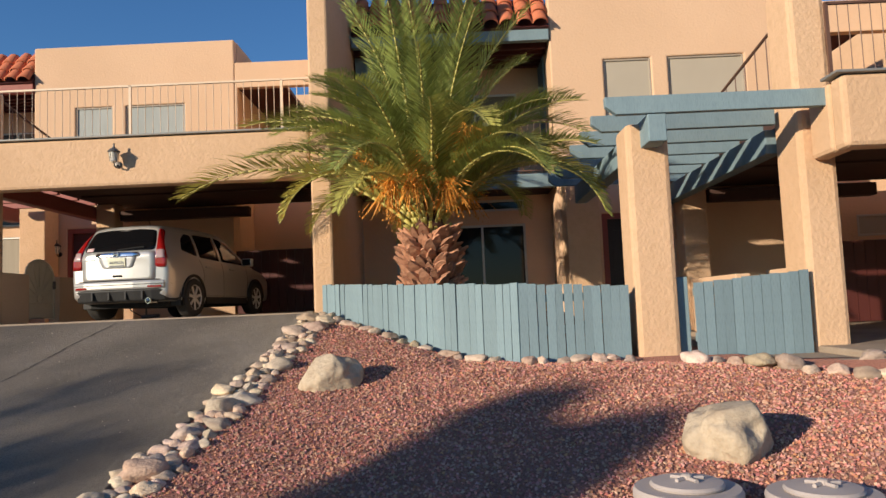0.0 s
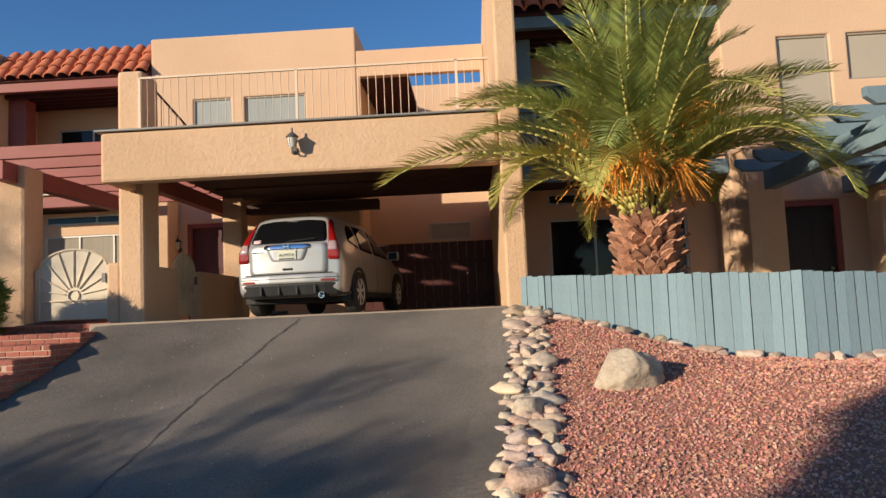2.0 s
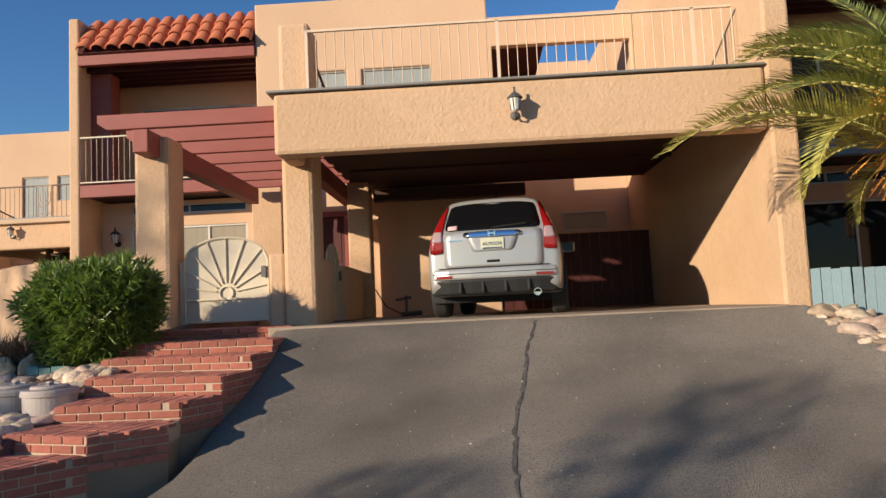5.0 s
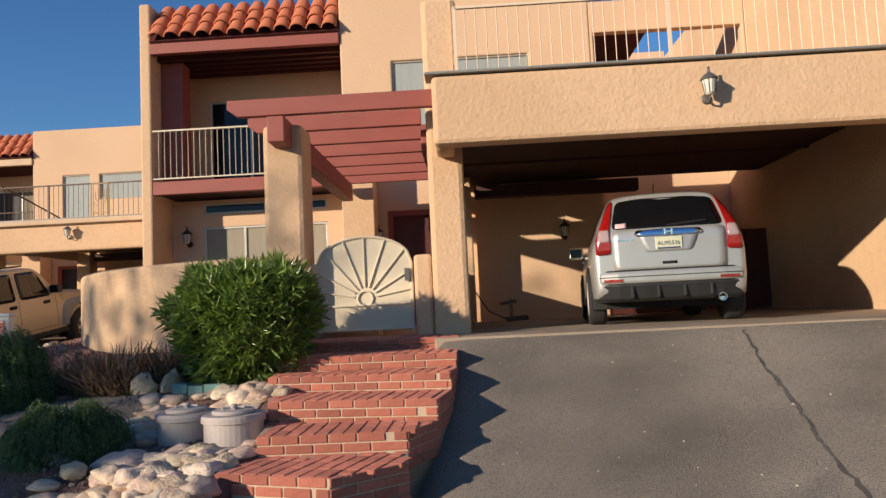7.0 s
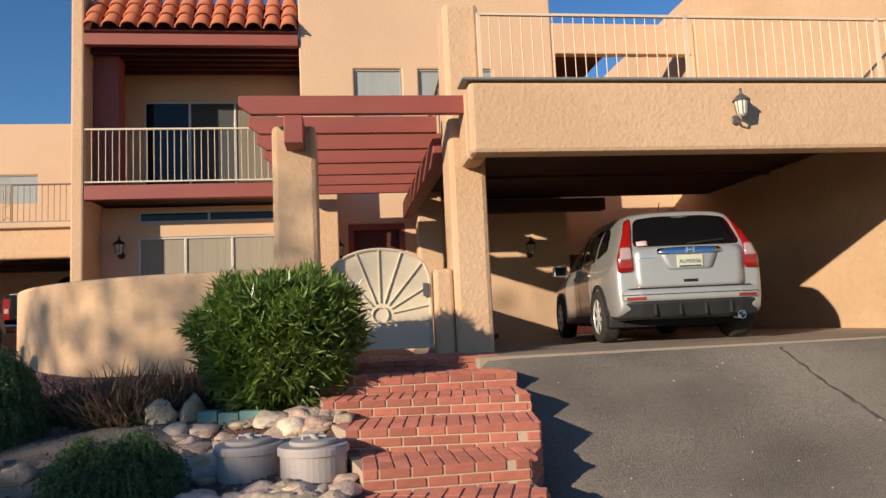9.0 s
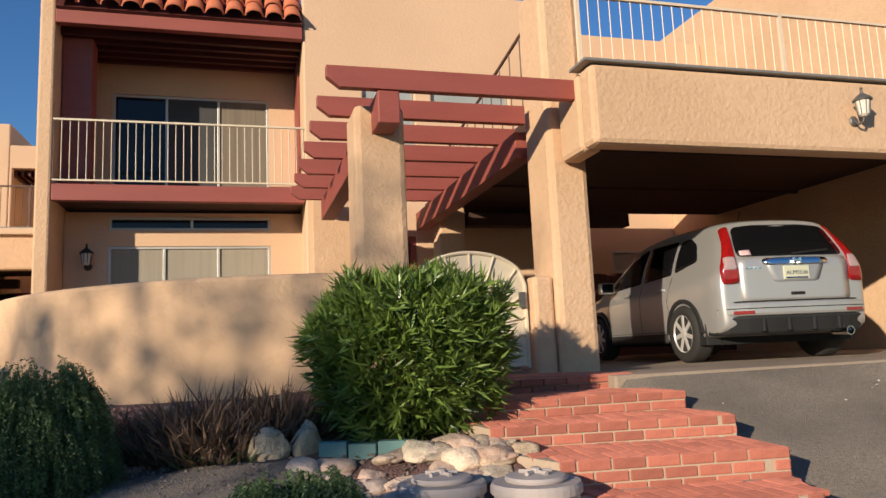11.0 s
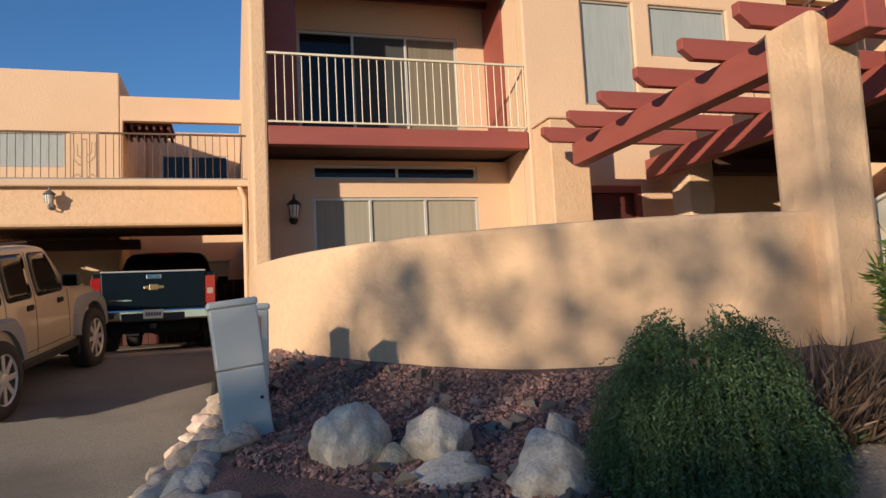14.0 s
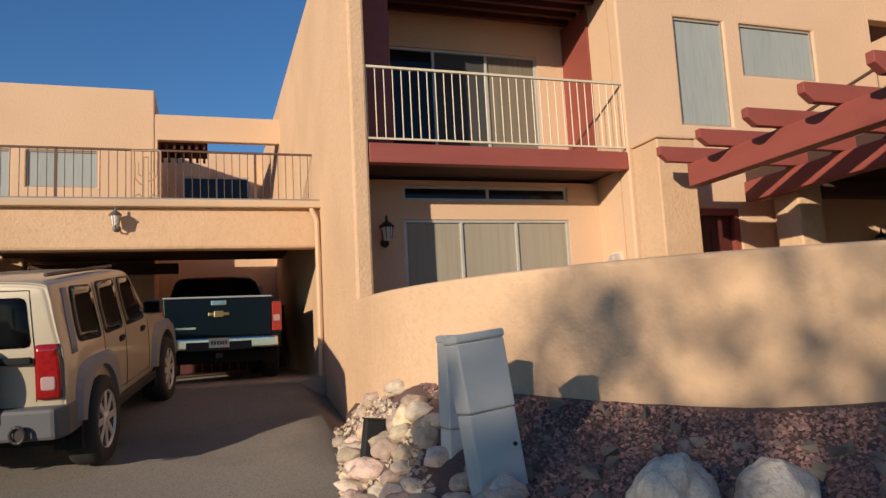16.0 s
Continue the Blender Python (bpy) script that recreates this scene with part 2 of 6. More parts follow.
def ground(x, y):
    """Height of the asphalt, which dips under the beds and the steps."""
    h = raw_ground(x, y)
    if x > -2.2:
        h -= 0.45 * smooth(drive_edge(y) + 0.1, drive_edge(y) + 0.5, x) * smooth(0.0, 0.6, y - street_edge(x)) * (1 - smooth(9.0, 10.5, x))
    if -15 < x < -7.9:
        h -= 0.3 * smooth(-7.95, -8.35, x) * smooth(0.7, 1.8, y - street_edge(x)) * (1 - smooth(-14.0, -14.6, x))
    return h


def sheet(name, outline, step, height, mat, label, category, skirt=0.0):
    """A piece of ground over a plan outline, cut into cells and shaped by height(x, y)."""
    bm = bmesh.new()
    bm.faces.new([bm.verts.new((x, y, 0)) for x, y in outline])
    for k in (0, 1):
        lo, hi = min(p[k] for p in outline), max(p[k] for p in outline)
        n = int((hi - lo) / step)
        for i in range(1, n + 1):
            co, no = [0, 0, 0], [0, 0, 0]
            co[k], no[k] = lo + (hi - lo) * i / (n + 1), 1
            bmesh.ops.bisect_plane(bm, geom=bm.verts[:] + bm.edges[:] + bm.faces[:], plane_co=co, plane_no=no)
    rim = [e for e in bm.edges if len(e.link_faces) == 1]
    for v in bm.verts:
        v.co.z = height(v.co.x, v.co.y)
    if skirt:
        low = bmesh.ops.extrude_edge_only(bm, edges=rim)["geom"]
        for v in low:
            if isinstance(v, bmesh.types.BMVert):
                v.co.z -= skirt
    bmesh.ops.triangulate(bm, faces=[f for f in bm.faces if len(f.verts) > 4])
    return structure(name, bm, mat, label, category, smooth=True)


def ground_sheet():
    bm = bmesh.new()
    xs = [-1500, -500, -150, -60] + [-40 + 0.25 * i for i in range(281)] + [45, 150, 500, 1500]
    ys = [-1500, -500, -150, -60, -30, -15] + [-8 + 0.25 * i for i in range(141)] + [45, 150, 500, 1500]
    grid = [[bm.verts.new((x, y, ground(x, y))) for x in xs] for y in ys]
    for r, s in zip(grid, grid[1:]):
        for i in range(len(xs) - 1):
            bm.faces.new((r[i], r[i + 1], s[i + 1], s[i]))
    return structure("road", bm, asphalt, "worn grey asphalt street and sloping driveways", "road", smooth=True)


ground_sheet()


def gravel_height(x, y):
    g = raw_ground(x, y)
    return min(g, 0.93 + 0.03 * (y - 8) + 0.27 * max(0.0, -x)) + 0.025 + 0.02 * noise.noise((x * 1.5, y * 1.5, 3.0))


GRAVEL = [(drive_edge(10.6), 10.6), (drive_edge(8), 8.0), (drive_edge(5.5), 5.5), (-2.65, 3.6), (0.0, 2.3), (3.0, 0.75), (9.0, -2.4), (11.0, 5.5), (8.5, 6.4), (3.2, 7.4), (2.6, 10.5)]
sheet("gravel_bed", GRAVEL, 0.25, gravel_height, gravel, "reddish crushed gravel front bed", "gravel", 0.3)


def bed_height(x, y):
    g = raw_ground(x, y)
    s = 0.475 * x + 0.88 * y
    full = 1.02 + 0.11 * (s - 2.2) + 0.2 * smooth(4.2, 5.6, s) - 0.2 * smooth(-11.0, -10.3, x) * (1 - smooth(3.4, 4.0, s))
    rim = -15.15 + (y - 11.4) * 0.14
    k = smooth(1.85, 2.35, s) * smooth(-0.15, 0.75, x - rim)
    return g + 0.02 + (max(full, g) - g) * k + 0.03 * noise.noise((x * 1.3, y * 1.3, 7.0))


BED = [(-9.45, 11.9), (-9.45, 10.3), (-9.25, 8.9), (-9.3, 7.9), (-9.6, 7.25), (-12.0, 8.55), (-14.4, 9.85), (-15.15, 10.4), (-15.2, 11.6), (-14.75, 14.5), (-14.3, 17.0), (-10.0, 17.0)]
sheet("planting_bed", BED, 0.25, bed_height, soil, "dark reddish gravel and soil of the front bed", "gravel", 0.5)


bare_soil = material("bare_soil", (0.26, 0.205, 0.155), 0.95, dark=(0.16, 0.125, 0.095), grain=0.5, grain_scale=45, blotch=0.35, blotch_scale=2.2, bump=0.02, bump_scale=60, strength=0.9, dusty=0.6)
sheet("bare_soil", [(-12.1, 9.1), (-10.7, 8.4), (-10.4, 9.0), (-10.45, 9.95), (-11.2, 10.35), (-12.2, 9.9)], 0.25, lambda x, y: bed_height(x, y) + 0.012, bare_soil, "bare pale brown soil in the front of the bed", "soil", 0.15)


# ---- the houses: one plan, three units ----
FLOOR = 1.6


def wall_lamp(x, y, z, label, parent_scale=1.0, lantern=black_metal):
    """A lantern on a wall that faces -y."""
    w = thing("wall_lamp", label, "lamp", "wall lamps", at=pose(x, y, z) @ Matrix.Scale(parent_scale, 4))
    bm = bmesh.new()
    lathe(bm, [(0.055, 0), (0.06, 0.01), (0.045, 0.025), (0.02, 0.03)], 14)
    part("back_plate", bm, lantern, w, at=pose(0, 0, -0.08, 90, 0, 0))
    bm = bmesh.new()
    pts = [Vector((0, -0.02, -0.08)), Vector((0, -0.07, -0.13)), Vector((0, -0.13, -0.12)), Vector((0, -0.15, -0.06))]
    for a, b in zip(pts, pts[1:]):
        bar(bm, a, b, 0.012)
    part("arm", bm, lantern, w)
    bm = bmesh.new()
    lathe(bm, [(0.03, -0.07), (0.055, -0.05), (0.06, 0.0), (0.078, 0.09), (0.07, 0.1)], 8)
    part("glass", bm, lamp_glass, w, "milky glass panes", at=pose(0, -0.15, 0))
    bm = bmesh.new()
    lathe(bm, [(0.095, 0.098), (0.1, 0.11), (0.06, 0.15), (0.02, 0.18), (0.012, 0.22), (0.018, 0.235), (0.004, 0.25)], 12)
    part("cap", bm, lantern, w, at=pose(0, -0.15, 0))
    bm = bmesh.new()
    for i in range(8):
        a = 2 * math.pi * (i + 0.5) / 8
        bar(bm, (0.058 * math.cos(a), 0.058 * math.sin(a), -0.05), (0.078 * math.cos(a), 0.078 * math.sin(a), 0.1), 0.005, 4)
    part("cage", bm, lantern, w, at=pose(0, -0.15, 0))
    return w


lamp_glass = material("lamp_glass", (0.75, 0.7, 0.6), 0.3, blotch=0.05)


def railing(name, a, b, z0, z1, mat, label, gap=0.115, r=0.008, post_every=0, lower=True):
    """A picket railing from a to b (plan), its top rail at z1 and foot at z0; every picket a part."""
    w = thing(name, label, "railing")
    a, b = Vector((*a, 0)), Vector((*b, 0))
    length = (b - a).length
    d = (b - a).normalized()
    bm = bmesh.new()
    q = Matrix.Translation(a) @ d.to_track_quat("X", "Z").to_matrix().to_4x4()
    box(bm, 0, length, -0.02, 0.02, z1 - 0.03, z1, q)
    part("top_rail", bm, mat, w)
    if lower:
        bm = bmesh.new()
        box(bm, 0, length, -0.015, 0.015, z0 + 0.05, z0 + 0.075, q)
        part("bottom_rail", bm, mat, w)
    n = int(length / gap)
    bm = bmesh.new()
    bar(bm, (0, 0, z0 + (0.05 if lower else 0)), (0, 0, z1 - 0.02), r, 4)
    me = mesh_of("picket", bm, mat)
    bm = bmesh.new()
    box(bm, -0.02, 0.02, -0.02, 0.02, z0, z1 - 0.005)
    me2 = mesh_of("post", bm, mat)
    for i in range(n + 1):
        p = a + d * (length * i / n)
        is_post = post_every and i % post_every == 0
        o = new("post" if is_post else "picket", me2 if is_post else me)
        o.parent = w
        o.location = p
    return w


def roof_tiles(name, x0, x1, y0, z0, y1, z1, label):
    """A mansard strip of barrel tiles from the eave (y0, z0) to the top (y1, z1); tiles are parts."""
    w = thing(name, label, "roof", "", "structure")
    bm = bmesh.new()
    vs = [bm.verts.new(c) for c in ((x0, y0 + 0.02, z0 - 0.02), (x1, y0 + 0.02, z0 - 0.02), (x1, y1 + 0.02, z1 - 0.02), (x0, y1 + 0.02, z1 - 0.02))]
    vs2 = [bm.verts.new(v.co + Vector((0, 0.1, -0.05))) for v in vs]
    bm.faces.new(vs)
    bm.faces.new(vs2[::-1])
    for i in range(4):
        bm.faces.new((vs[i], vs[(i + 1) % 4], vs2[(i + 1) % 4], vs2[i]))
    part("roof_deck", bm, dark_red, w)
    along_roof = Vector((0, y1 - y0, z1 - z0))
    length = along_roof.length
    rows = max(1, round(length / 0.36))
    cols = round((x1 - x0) / 0.305)
    r = (x1 - x0) / cols / 2
    bm = bmesh.new()
    tl = length / rows + 0.05
    ring = [[], []]
    for k, (yy, rr, lift) in enumerate(((0, r * 0.98, 0.03), (tl, r * 0.8, 0.0))):
        for i in range(9):
            a = math.pi * i / 8
            ring[k].append(bm.verts.new((rr * math.cos(a), yy, lift + rr * 0.85 * math.sin(a))))
    ring2 = [bm.verts.new((v.co.x * 0.86, v.co.y, v.co.z * 0.82)) for v in ring[0]]
    for i in range(8):
        bm.faces.new((ring[0][i], ring[0][i + 1], ring[1][i + 1], ring[1][i]))
        bm.faces.new((ring[0][i], ring2[i], ring2[i + 1], ring[0][i + 1]))
    me = mesh_of("tile", bm, tile_mat, True)
    tilt = math.degrees(math.atan2(z1 - z0, y1 - y0))
    rnd = random.Random(5)
    for row in range(rows):
        for c in range(cols):
            o = new("tile", me)
            o.parent = w
            p = Vector((x0 + r * (2 * c + 1), y0, z0)) + along_roof * (row / rows)
            o.matrix_basis = pose(p.x + rnd.uniform(-.008, .008), p.y - 0.03, p.z + rnd.uniform(-.005, .008), tilt + rnd.uniform(-1, 1), 0, rnd.uniform(-1.5, 1.5))
    return w


def house_shell(trim, ground_window, upper_shades, rail_mat, open_patio=False):
    bm = bmesh.new()
    slab_with_holes(bm, (-10.06, -5.14), (FLOOR - 0.9, 8.34), [(-9.05, -8.14, 5.1, 6.8), (-7.82, -6.36, 5.95, 6.8), (-9.25, -8.2, FLOOR - 0.01, 3.82)], 17.1, 17.35)
    structure("wall_front", bm, stucco_far, "tan stucco upper storey wall of the house", "wall", bevel=0.03)
    window("window_upper_narrow", -9.05, -8.14, 5.1, 6.8, 17.2, "narrow upper window with a closed pale blind", 1, upper_shades, 0.035, upper_frame)
    window("window_upper_wide", -7.82, -6.36, 5.95, 6.8, 17.2, "wide upper window with a closed pale blind", 1, upper_shades, 0.035, upper_frame)
    bm = bmesh.new()
    slab_with_holes(bm, (-5.14, -2.13), (4.36, 7.76), [(-5.07, -2.2, 4.75, 7.13)], 17.12, 17.32)
    structure("wall_patio_screen", bm, stucco_far, "tan stucco screen wall with an open slot above the deck", "wall", bevel=0.02)
    bm = bmesh.new()
    slab_with_holes(bm, (17.36, 24.0), (FLOOR, 8.34), [], -5.34, -5.14, "x")
    structure("wall_patio_side", bm, stucco_far, "tan stucco side wall of the patio", "wall")
    bm = bmesh.new()
    hole = (-4.7, -2.63, 6.55, 7.62) if open_patio else (-4.6, -3.0, 5.4, 6.2)
    slab_with_holes(bm, (-5.13, -2.03), (FLOOR, 8.4 if open_patio else 8.7), [hole], 23.0, 23.2)
    structure("wall_patio_back", bm, stucco_far, "tan stucco back wall of the patio", "wall")
    window("window_patio", *hole, 23.08, "dark aluminium window over the patio", 2, dark_glass)
    bm = bmesh.new()
    slab_with_holes(bm, (-5.13, -2.13), (FLOOR, 5.3), [(-3.65, -2.6, 3.3, 3.75)], 18.6, 18.75)
    structure("wall_patio_inner", bm, stucco_far, "low tan stucco wall inside the patio", "wall")
    window("window_louvre", -3.65, -2.6, 3.3, 3.75, 18.66, "small pale louvred window in the patio wall", 1, shade_cloth)
    bm = bmesh.new()
    if open_patio:
        for i in range(7):
            box(bm, -5.08 + 0.17 * i, -5.02 + 0.17 * i, 17.34, 18.7, 6.98, 7.1)
        box(bm, -5.13, -3.95, 17.4, 18.7, 7.104, 7.16)
    else:
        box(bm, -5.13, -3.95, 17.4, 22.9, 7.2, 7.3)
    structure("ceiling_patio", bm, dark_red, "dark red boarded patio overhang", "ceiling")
    bm = bmesh.new()
    box(bm, -10.04, -5.36, 17.36, 24.0, 8.0, 8.15)
    structure("roof_flat", bm, concrete, "flat roof behind the parapet", "roof")
    # balcony bay
    bm = bmesh.new()
    slab_with_holes(bm, (-13.87, -10.06), (FLOOR - 0.5, 4.37), [(-13.21, -10.6, 1.75, 3.8), (-13.21, -10.6, 4.07, 4.3)], 18.0, 18.2)
    structure("wall_ground_bay", bm, stucco_far, "tan stucco ground floor wall under the balcony", "wall")
    window("window_transom", -13.21, -10.6, 4.07, 4.3, 18.08, "low transom window of dark glass", 2, dark_glass)
    window("window_sliding", -13.21, -10.6, 1.75, 3.8, 18.08, "sliding glass patio door with closed curtains", 3, ground_window)
    bm = bmesh.new()
    slab_with_holes(bm, (-13.87, -10.06), (4.64, 8.0), [(-13.3, -10.58, 4.66, 6.7)], 18.75, 18.95)
    structure("wall_balcony", bm, stucco_far, "tan stucco wall behind the balcony", "wall")
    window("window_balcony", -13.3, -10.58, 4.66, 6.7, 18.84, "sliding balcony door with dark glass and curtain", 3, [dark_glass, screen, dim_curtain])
    bm = bmesh.new()
    box(bm, -10.06, -9.86, 17.36, 19.0, FLOOR - 0.5, 7.99)
    structure("wall_bay_side", bm, stucco_far, "tan stucco side wall of the bay", "wall")
    bm = bmesh.new()
    box(bm, -10.1, -10.07, 17.9, 18.74, 4.65, 7.2)
    structure("trim_bay", bm, trim, "painted panel on the side of the balcony", "trim")
    bm = bmesh.new()
    box(bm, -13.87, -13.42, 17.55, 17.95, 4.64, 7.2)
    structure("pier_balcony", bm, trim, "painted wooden post on the balcony", "pier", bevel=0.01)
    bm = bmesh.new()
    box(bm, -13.87, -10.07, 17.09, 17.25, 4.38, 4.64)
    structure("balcony_beam", bm, trim, "painted wooden edge beam of the balcony", "balcony", bevel=0.01)
    bm = bmesh.new()
    box(bm, -13.87, -10.07, 17.26, 18.74, 4.42, 4.6)
    structure("balcony_floor", bm, brown_wood, "dark wooden balcony floor", "balcony")
    bm = bmesh.new()
    box(bm, -13.87, -10.07, 17.05, 17.2, 7.22, 7.46)
    structure("trim_fascia", bm, trim, "painted wooden fascia under the tiles", "trim", bevel=0.01)
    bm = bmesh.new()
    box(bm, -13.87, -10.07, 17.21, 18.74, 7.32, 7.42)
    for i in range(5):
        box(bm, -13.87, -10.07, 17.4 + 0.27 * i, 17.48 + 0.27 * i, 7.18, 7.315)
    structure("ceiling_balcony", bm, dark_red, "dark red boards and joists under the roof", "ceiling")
    roof_tiles("tile_roof", -13.86, -10.07, 16.97, 7.48, 17.62, 8.3, "red clay barrel tile roof strip over the balcony")
    railing("balcony_railing", (-13.87, 17.12), (-10.08, 17.12), 4.64, 5.68, rail_mat, "painted metal picket railing of the balcony", 0.118)
    # front door
    d = thing("front_door", "closed dark red panelled front door with a frame", "door")
    bm = bmesh.new()
    slab_with_holes(bm, (-9.25, -8.2), (FLOOR, 3.82), [(-9.15, -8.3, FLOOR - 0.01, 3.72)], 17.12, 17.3)
    part("door_frame", bm, red_wood, d)
    bm = bmesh.new()
    box(bm, -9.15, -8.3, 17.2, 17.25, FLOOR + 0.01, 3.72)
    for px in (-9.05, -8.68):
        for pz in (1.8, 2.75):
            box(bm, px, px + 0.3, 17.19, 17.205, pz, pz + 0.75)
    part("leaf", bm, dark_red if trim is red_wood else black_metal, d, bevel=0.008)
    bm = bmesh.new()
    lathe(bm, [(0.012, 0), (0.012, 0.04), (0.03, 0.05), (0.03, 0.075), (0.01, 0.085)], 12)
    part("door_knob", bm, brass, d, at=pose(-8.4, 17.2, 2.6, 90))


brass = material("brass", (0.5, 0.35, 0.14), 0.3, metal=0.9)


def deck_stair_rail(mat):
    """The sloping handrail on the deck behind the corner post."""
    w = thing("stair_railing", "dark metal sloping handrail with thin pickets", "railing")
    a, b = Vector((-8.0, 16.9, 4.75)), Vector((-7.9, 12.27, 5.6))
    bm = bmesh.new()
    bar(bm, a, b, 0.022)
    part("handrail", bm, mat, w)
    for i in range(14):
        p = a.lerp(b, (i + 0.5) / 14)
        bm = bmesh.new()
        bar(bm, (p.x, p.y, 4.375), p, 0.008, 4)
        part("picket", bm, mat, w)


def carport(trim, deck_mat, pier_top, lamp_x=-5.1, deck_posts=20, deck_z=5.47):
    bm = bmesh.new()
    box(bm, -8.02, -2.13, 10.9, 11.15, 3.66, 4.42)
    structure("carport_parapet", bm, stucco, "rough tan stucco parapet beam over the carport", "wall", bevel=0.05)
    bm = bmesh.new()
    box(bm, -8.02, -7.8, 11.16, 11.64, 3.66, 4.42)
    structure("carport_parapet_side", bm, stucco, "rough tan stucco side of the carport roof", "wall", bevel=0.05)
    bm = bmesh.new()
    box(bm, -8.09, -2.13, 10.86, 11.19, 4.425, 4.455)
    structure("trim_coping", bm, flashing, "thin grey metal coping on the parapet", "trim", bevel=0.008)
    bm = bmesh.new()
    box(bm, -7.75, -2.13, 11.16, 17.09, 4.24, 4.38)
    box(bm, -8.02, -7.75, 12.26, 17.09, 4.24, 4.38)
    structure("ceiling_carport", bm, brown_wood, "dark stained wooden carport ceiling", "ceiling")
    bm = bmesh.new()
    for y in (13.0, 15.0):
        box(bm, -7.79, -2.13, y - 0.04, y + 0.04, 4.2, 4.235)
    structure("ceiling_battens", bm, brown_wood, "dark wooden battens under the carport ceiling", "ceiling")
    bm = bmesh.new()
    box(bm, -7.55, -4.6, 16.2, 16.45, 3.85, 4.07)
    structure("beam_carport", bm, brown_wood, "dark wooden back beam of the carport", "beam", bevel=0.01)
    bm = bmesh.new()
    box(bm, -8.1, -2.13, 10.72, 23.0, 1.2, 1.6)
    structure("floor_carport", bm, concrete, "pale concrete carport floor slab", "floor", bevel=0.02)
    bm = bmesh.new()
    box(bm, -8.14, -7.72, 11.65, 12.25, 1.2, pier_top)
    structure("pier_carport", bm, stucco, "tall rough tan stucco pier of the carport and roof deck", "pier", bevel=0.06)
    railing("deck_railing", (-7.74, 11.6), (-2.2, 11.6), 4.385, deck_z, deck_mat, "thin painted metal picket railing along the roof deck", 0.125, 0.006, deck_posts, lower=False)
    # passage wall beside the carport, with its openings, and back walls
    bm = bmesh.new()
    slab_with_holes(bm, (12.26, 16.08), (FLOOR, 2.5), [(13.1, 14.1, FLOOR - 0.01, 2.51)], -8.0, -7.78, "x")
    structure("wall_passage", bm, stucco_far, "low tan stucco wall between the carport and the entry path", "wall", bevel=0.02)
    bm = bmesh.new()
    box(bm, -8.05, -7.62, 16.1, 16.55, FLOOR, 4.23)
    structure("pier_entry", bm, stucco, "tan stucco post beside the entry", "pier", bevel=0.03)
    bm = bmesh.new()
    box(bm, -7.55, -5.14, 16.85, 17.08, FLOOR, 4.07)
    structure("wall_carport_back", bm, stucco_far, "tan stucco back wall of the carport", "wall")
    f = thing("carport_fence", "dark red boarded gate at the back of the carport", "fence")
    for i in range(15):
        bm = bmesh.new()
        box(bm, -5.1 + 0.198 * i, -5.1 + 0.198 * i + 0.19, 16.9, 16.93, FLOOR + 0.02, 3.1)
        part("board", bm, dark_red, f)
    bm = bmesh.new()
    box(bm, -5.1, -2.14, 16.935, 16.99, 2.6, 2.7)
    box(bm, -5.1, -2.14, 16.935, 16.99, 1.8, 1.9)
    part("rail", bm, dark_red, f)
    wall_lamp(lamp_x, 10.9, 4.06, "weathered metal wall lantern on the carport parapet", 0.95, lamp_metal)


flashing = material("grey_flashing", (0.26, 0.25, 0.23), 0.6, metal=0.3)
lamp_metal = material("weathered_lamp_metal", (0.16, 0.15, 0.14), 0.5, metal=0.5)


def pergola(trim, label):
    p = thing("pergola", label, "pergola")

    def beam(name, x0, x1, y0, y1, z0, z1, bevel=0.012):
        bm = bmesh.new()
        box(bm, x0, x1, y0, y1, z0, z1)
        part(name, bm, trim, p, bevel=bevel)
    beam("header_beam", -9.93, -9.73, 11.25, 15.98, 3.88, 4.18)
    beam("header_beam", -8.24, -8.04, 12.27, 16.9, 3.88, 4.18)
    for i in range(7):
        y = 11.28 + 0.775 * i
        bm = bmesh.new()
        x0, x1, z0, z1 = -10.38, (-7.95, -8.215)[i] if i < 2 else -7.95, 4.185, 4.38
        side = [(x0, z1), (x0, z0 + 0.09), (x0 + 0.12, z0), (x1, z0), (x1, z1)]
        a = [bm.verts.new((x, y - 0.045, z)) for x, z in side]
        b = [bm.verts.new((x, y + 0.045, z)) for x, z in side]
        bm.faces.new(a)
        bm.faces.new(b[::-1])
        for k in range(5):
            bm.faces.new((a[k], a[(k + 1) % 5], b[(k + 1) % 5], b[k]))
        part("rafter", bm, trim, p, bevel=0.006)
    bm = bmesh.new()
    box(bm, -10.09, -9.61, 11.6, 12.12, 0.5, 4.17)
    structure("pier_gate", bm, stucco, "rough tan stucco post at the gate", "pier", bevel=0.06)
    bm = bmesh.new()
    box(bm, -10.02, -9.42, 16.45, 17.05, 0.9, 4.66)
    box(bm, -10.05, -9.39, 16.42, 17.05, 4.66, 4.70)
    structure("pier_porch", bm, stucco, "tan stucco porch post beside the door", "pier", bevel=0.04)


def unit(dx, dy, dz, trim, ground_window, upper, deck_mat, rail_mat, pier_top, pergola_label, lamp_x=-5.1, posts=20, deck_z=5.47, open_patio=False):
    UNIT[0] = Matrix.Translation((dx, dy, dz))
    house_shell(trim, ground_window, upper, rail_mat, open_patio)
    carport(trim, deck_mat, pier_top, lamp_x, posts, deck_z)
    pergola(trim, pergola_label)
    deck_stair_rail(rust_metal)
    UNIT[0] = Matrix.Identity(4)


def fin_wall(name, x0, x1, y0, y1, z0, z1, label):
    bm = bmesh.new()
    box(bm, x0, x1, y0, y1, z0, z1)
    return structure(name, bm, stucco, label, "wall", bevel=0.035)


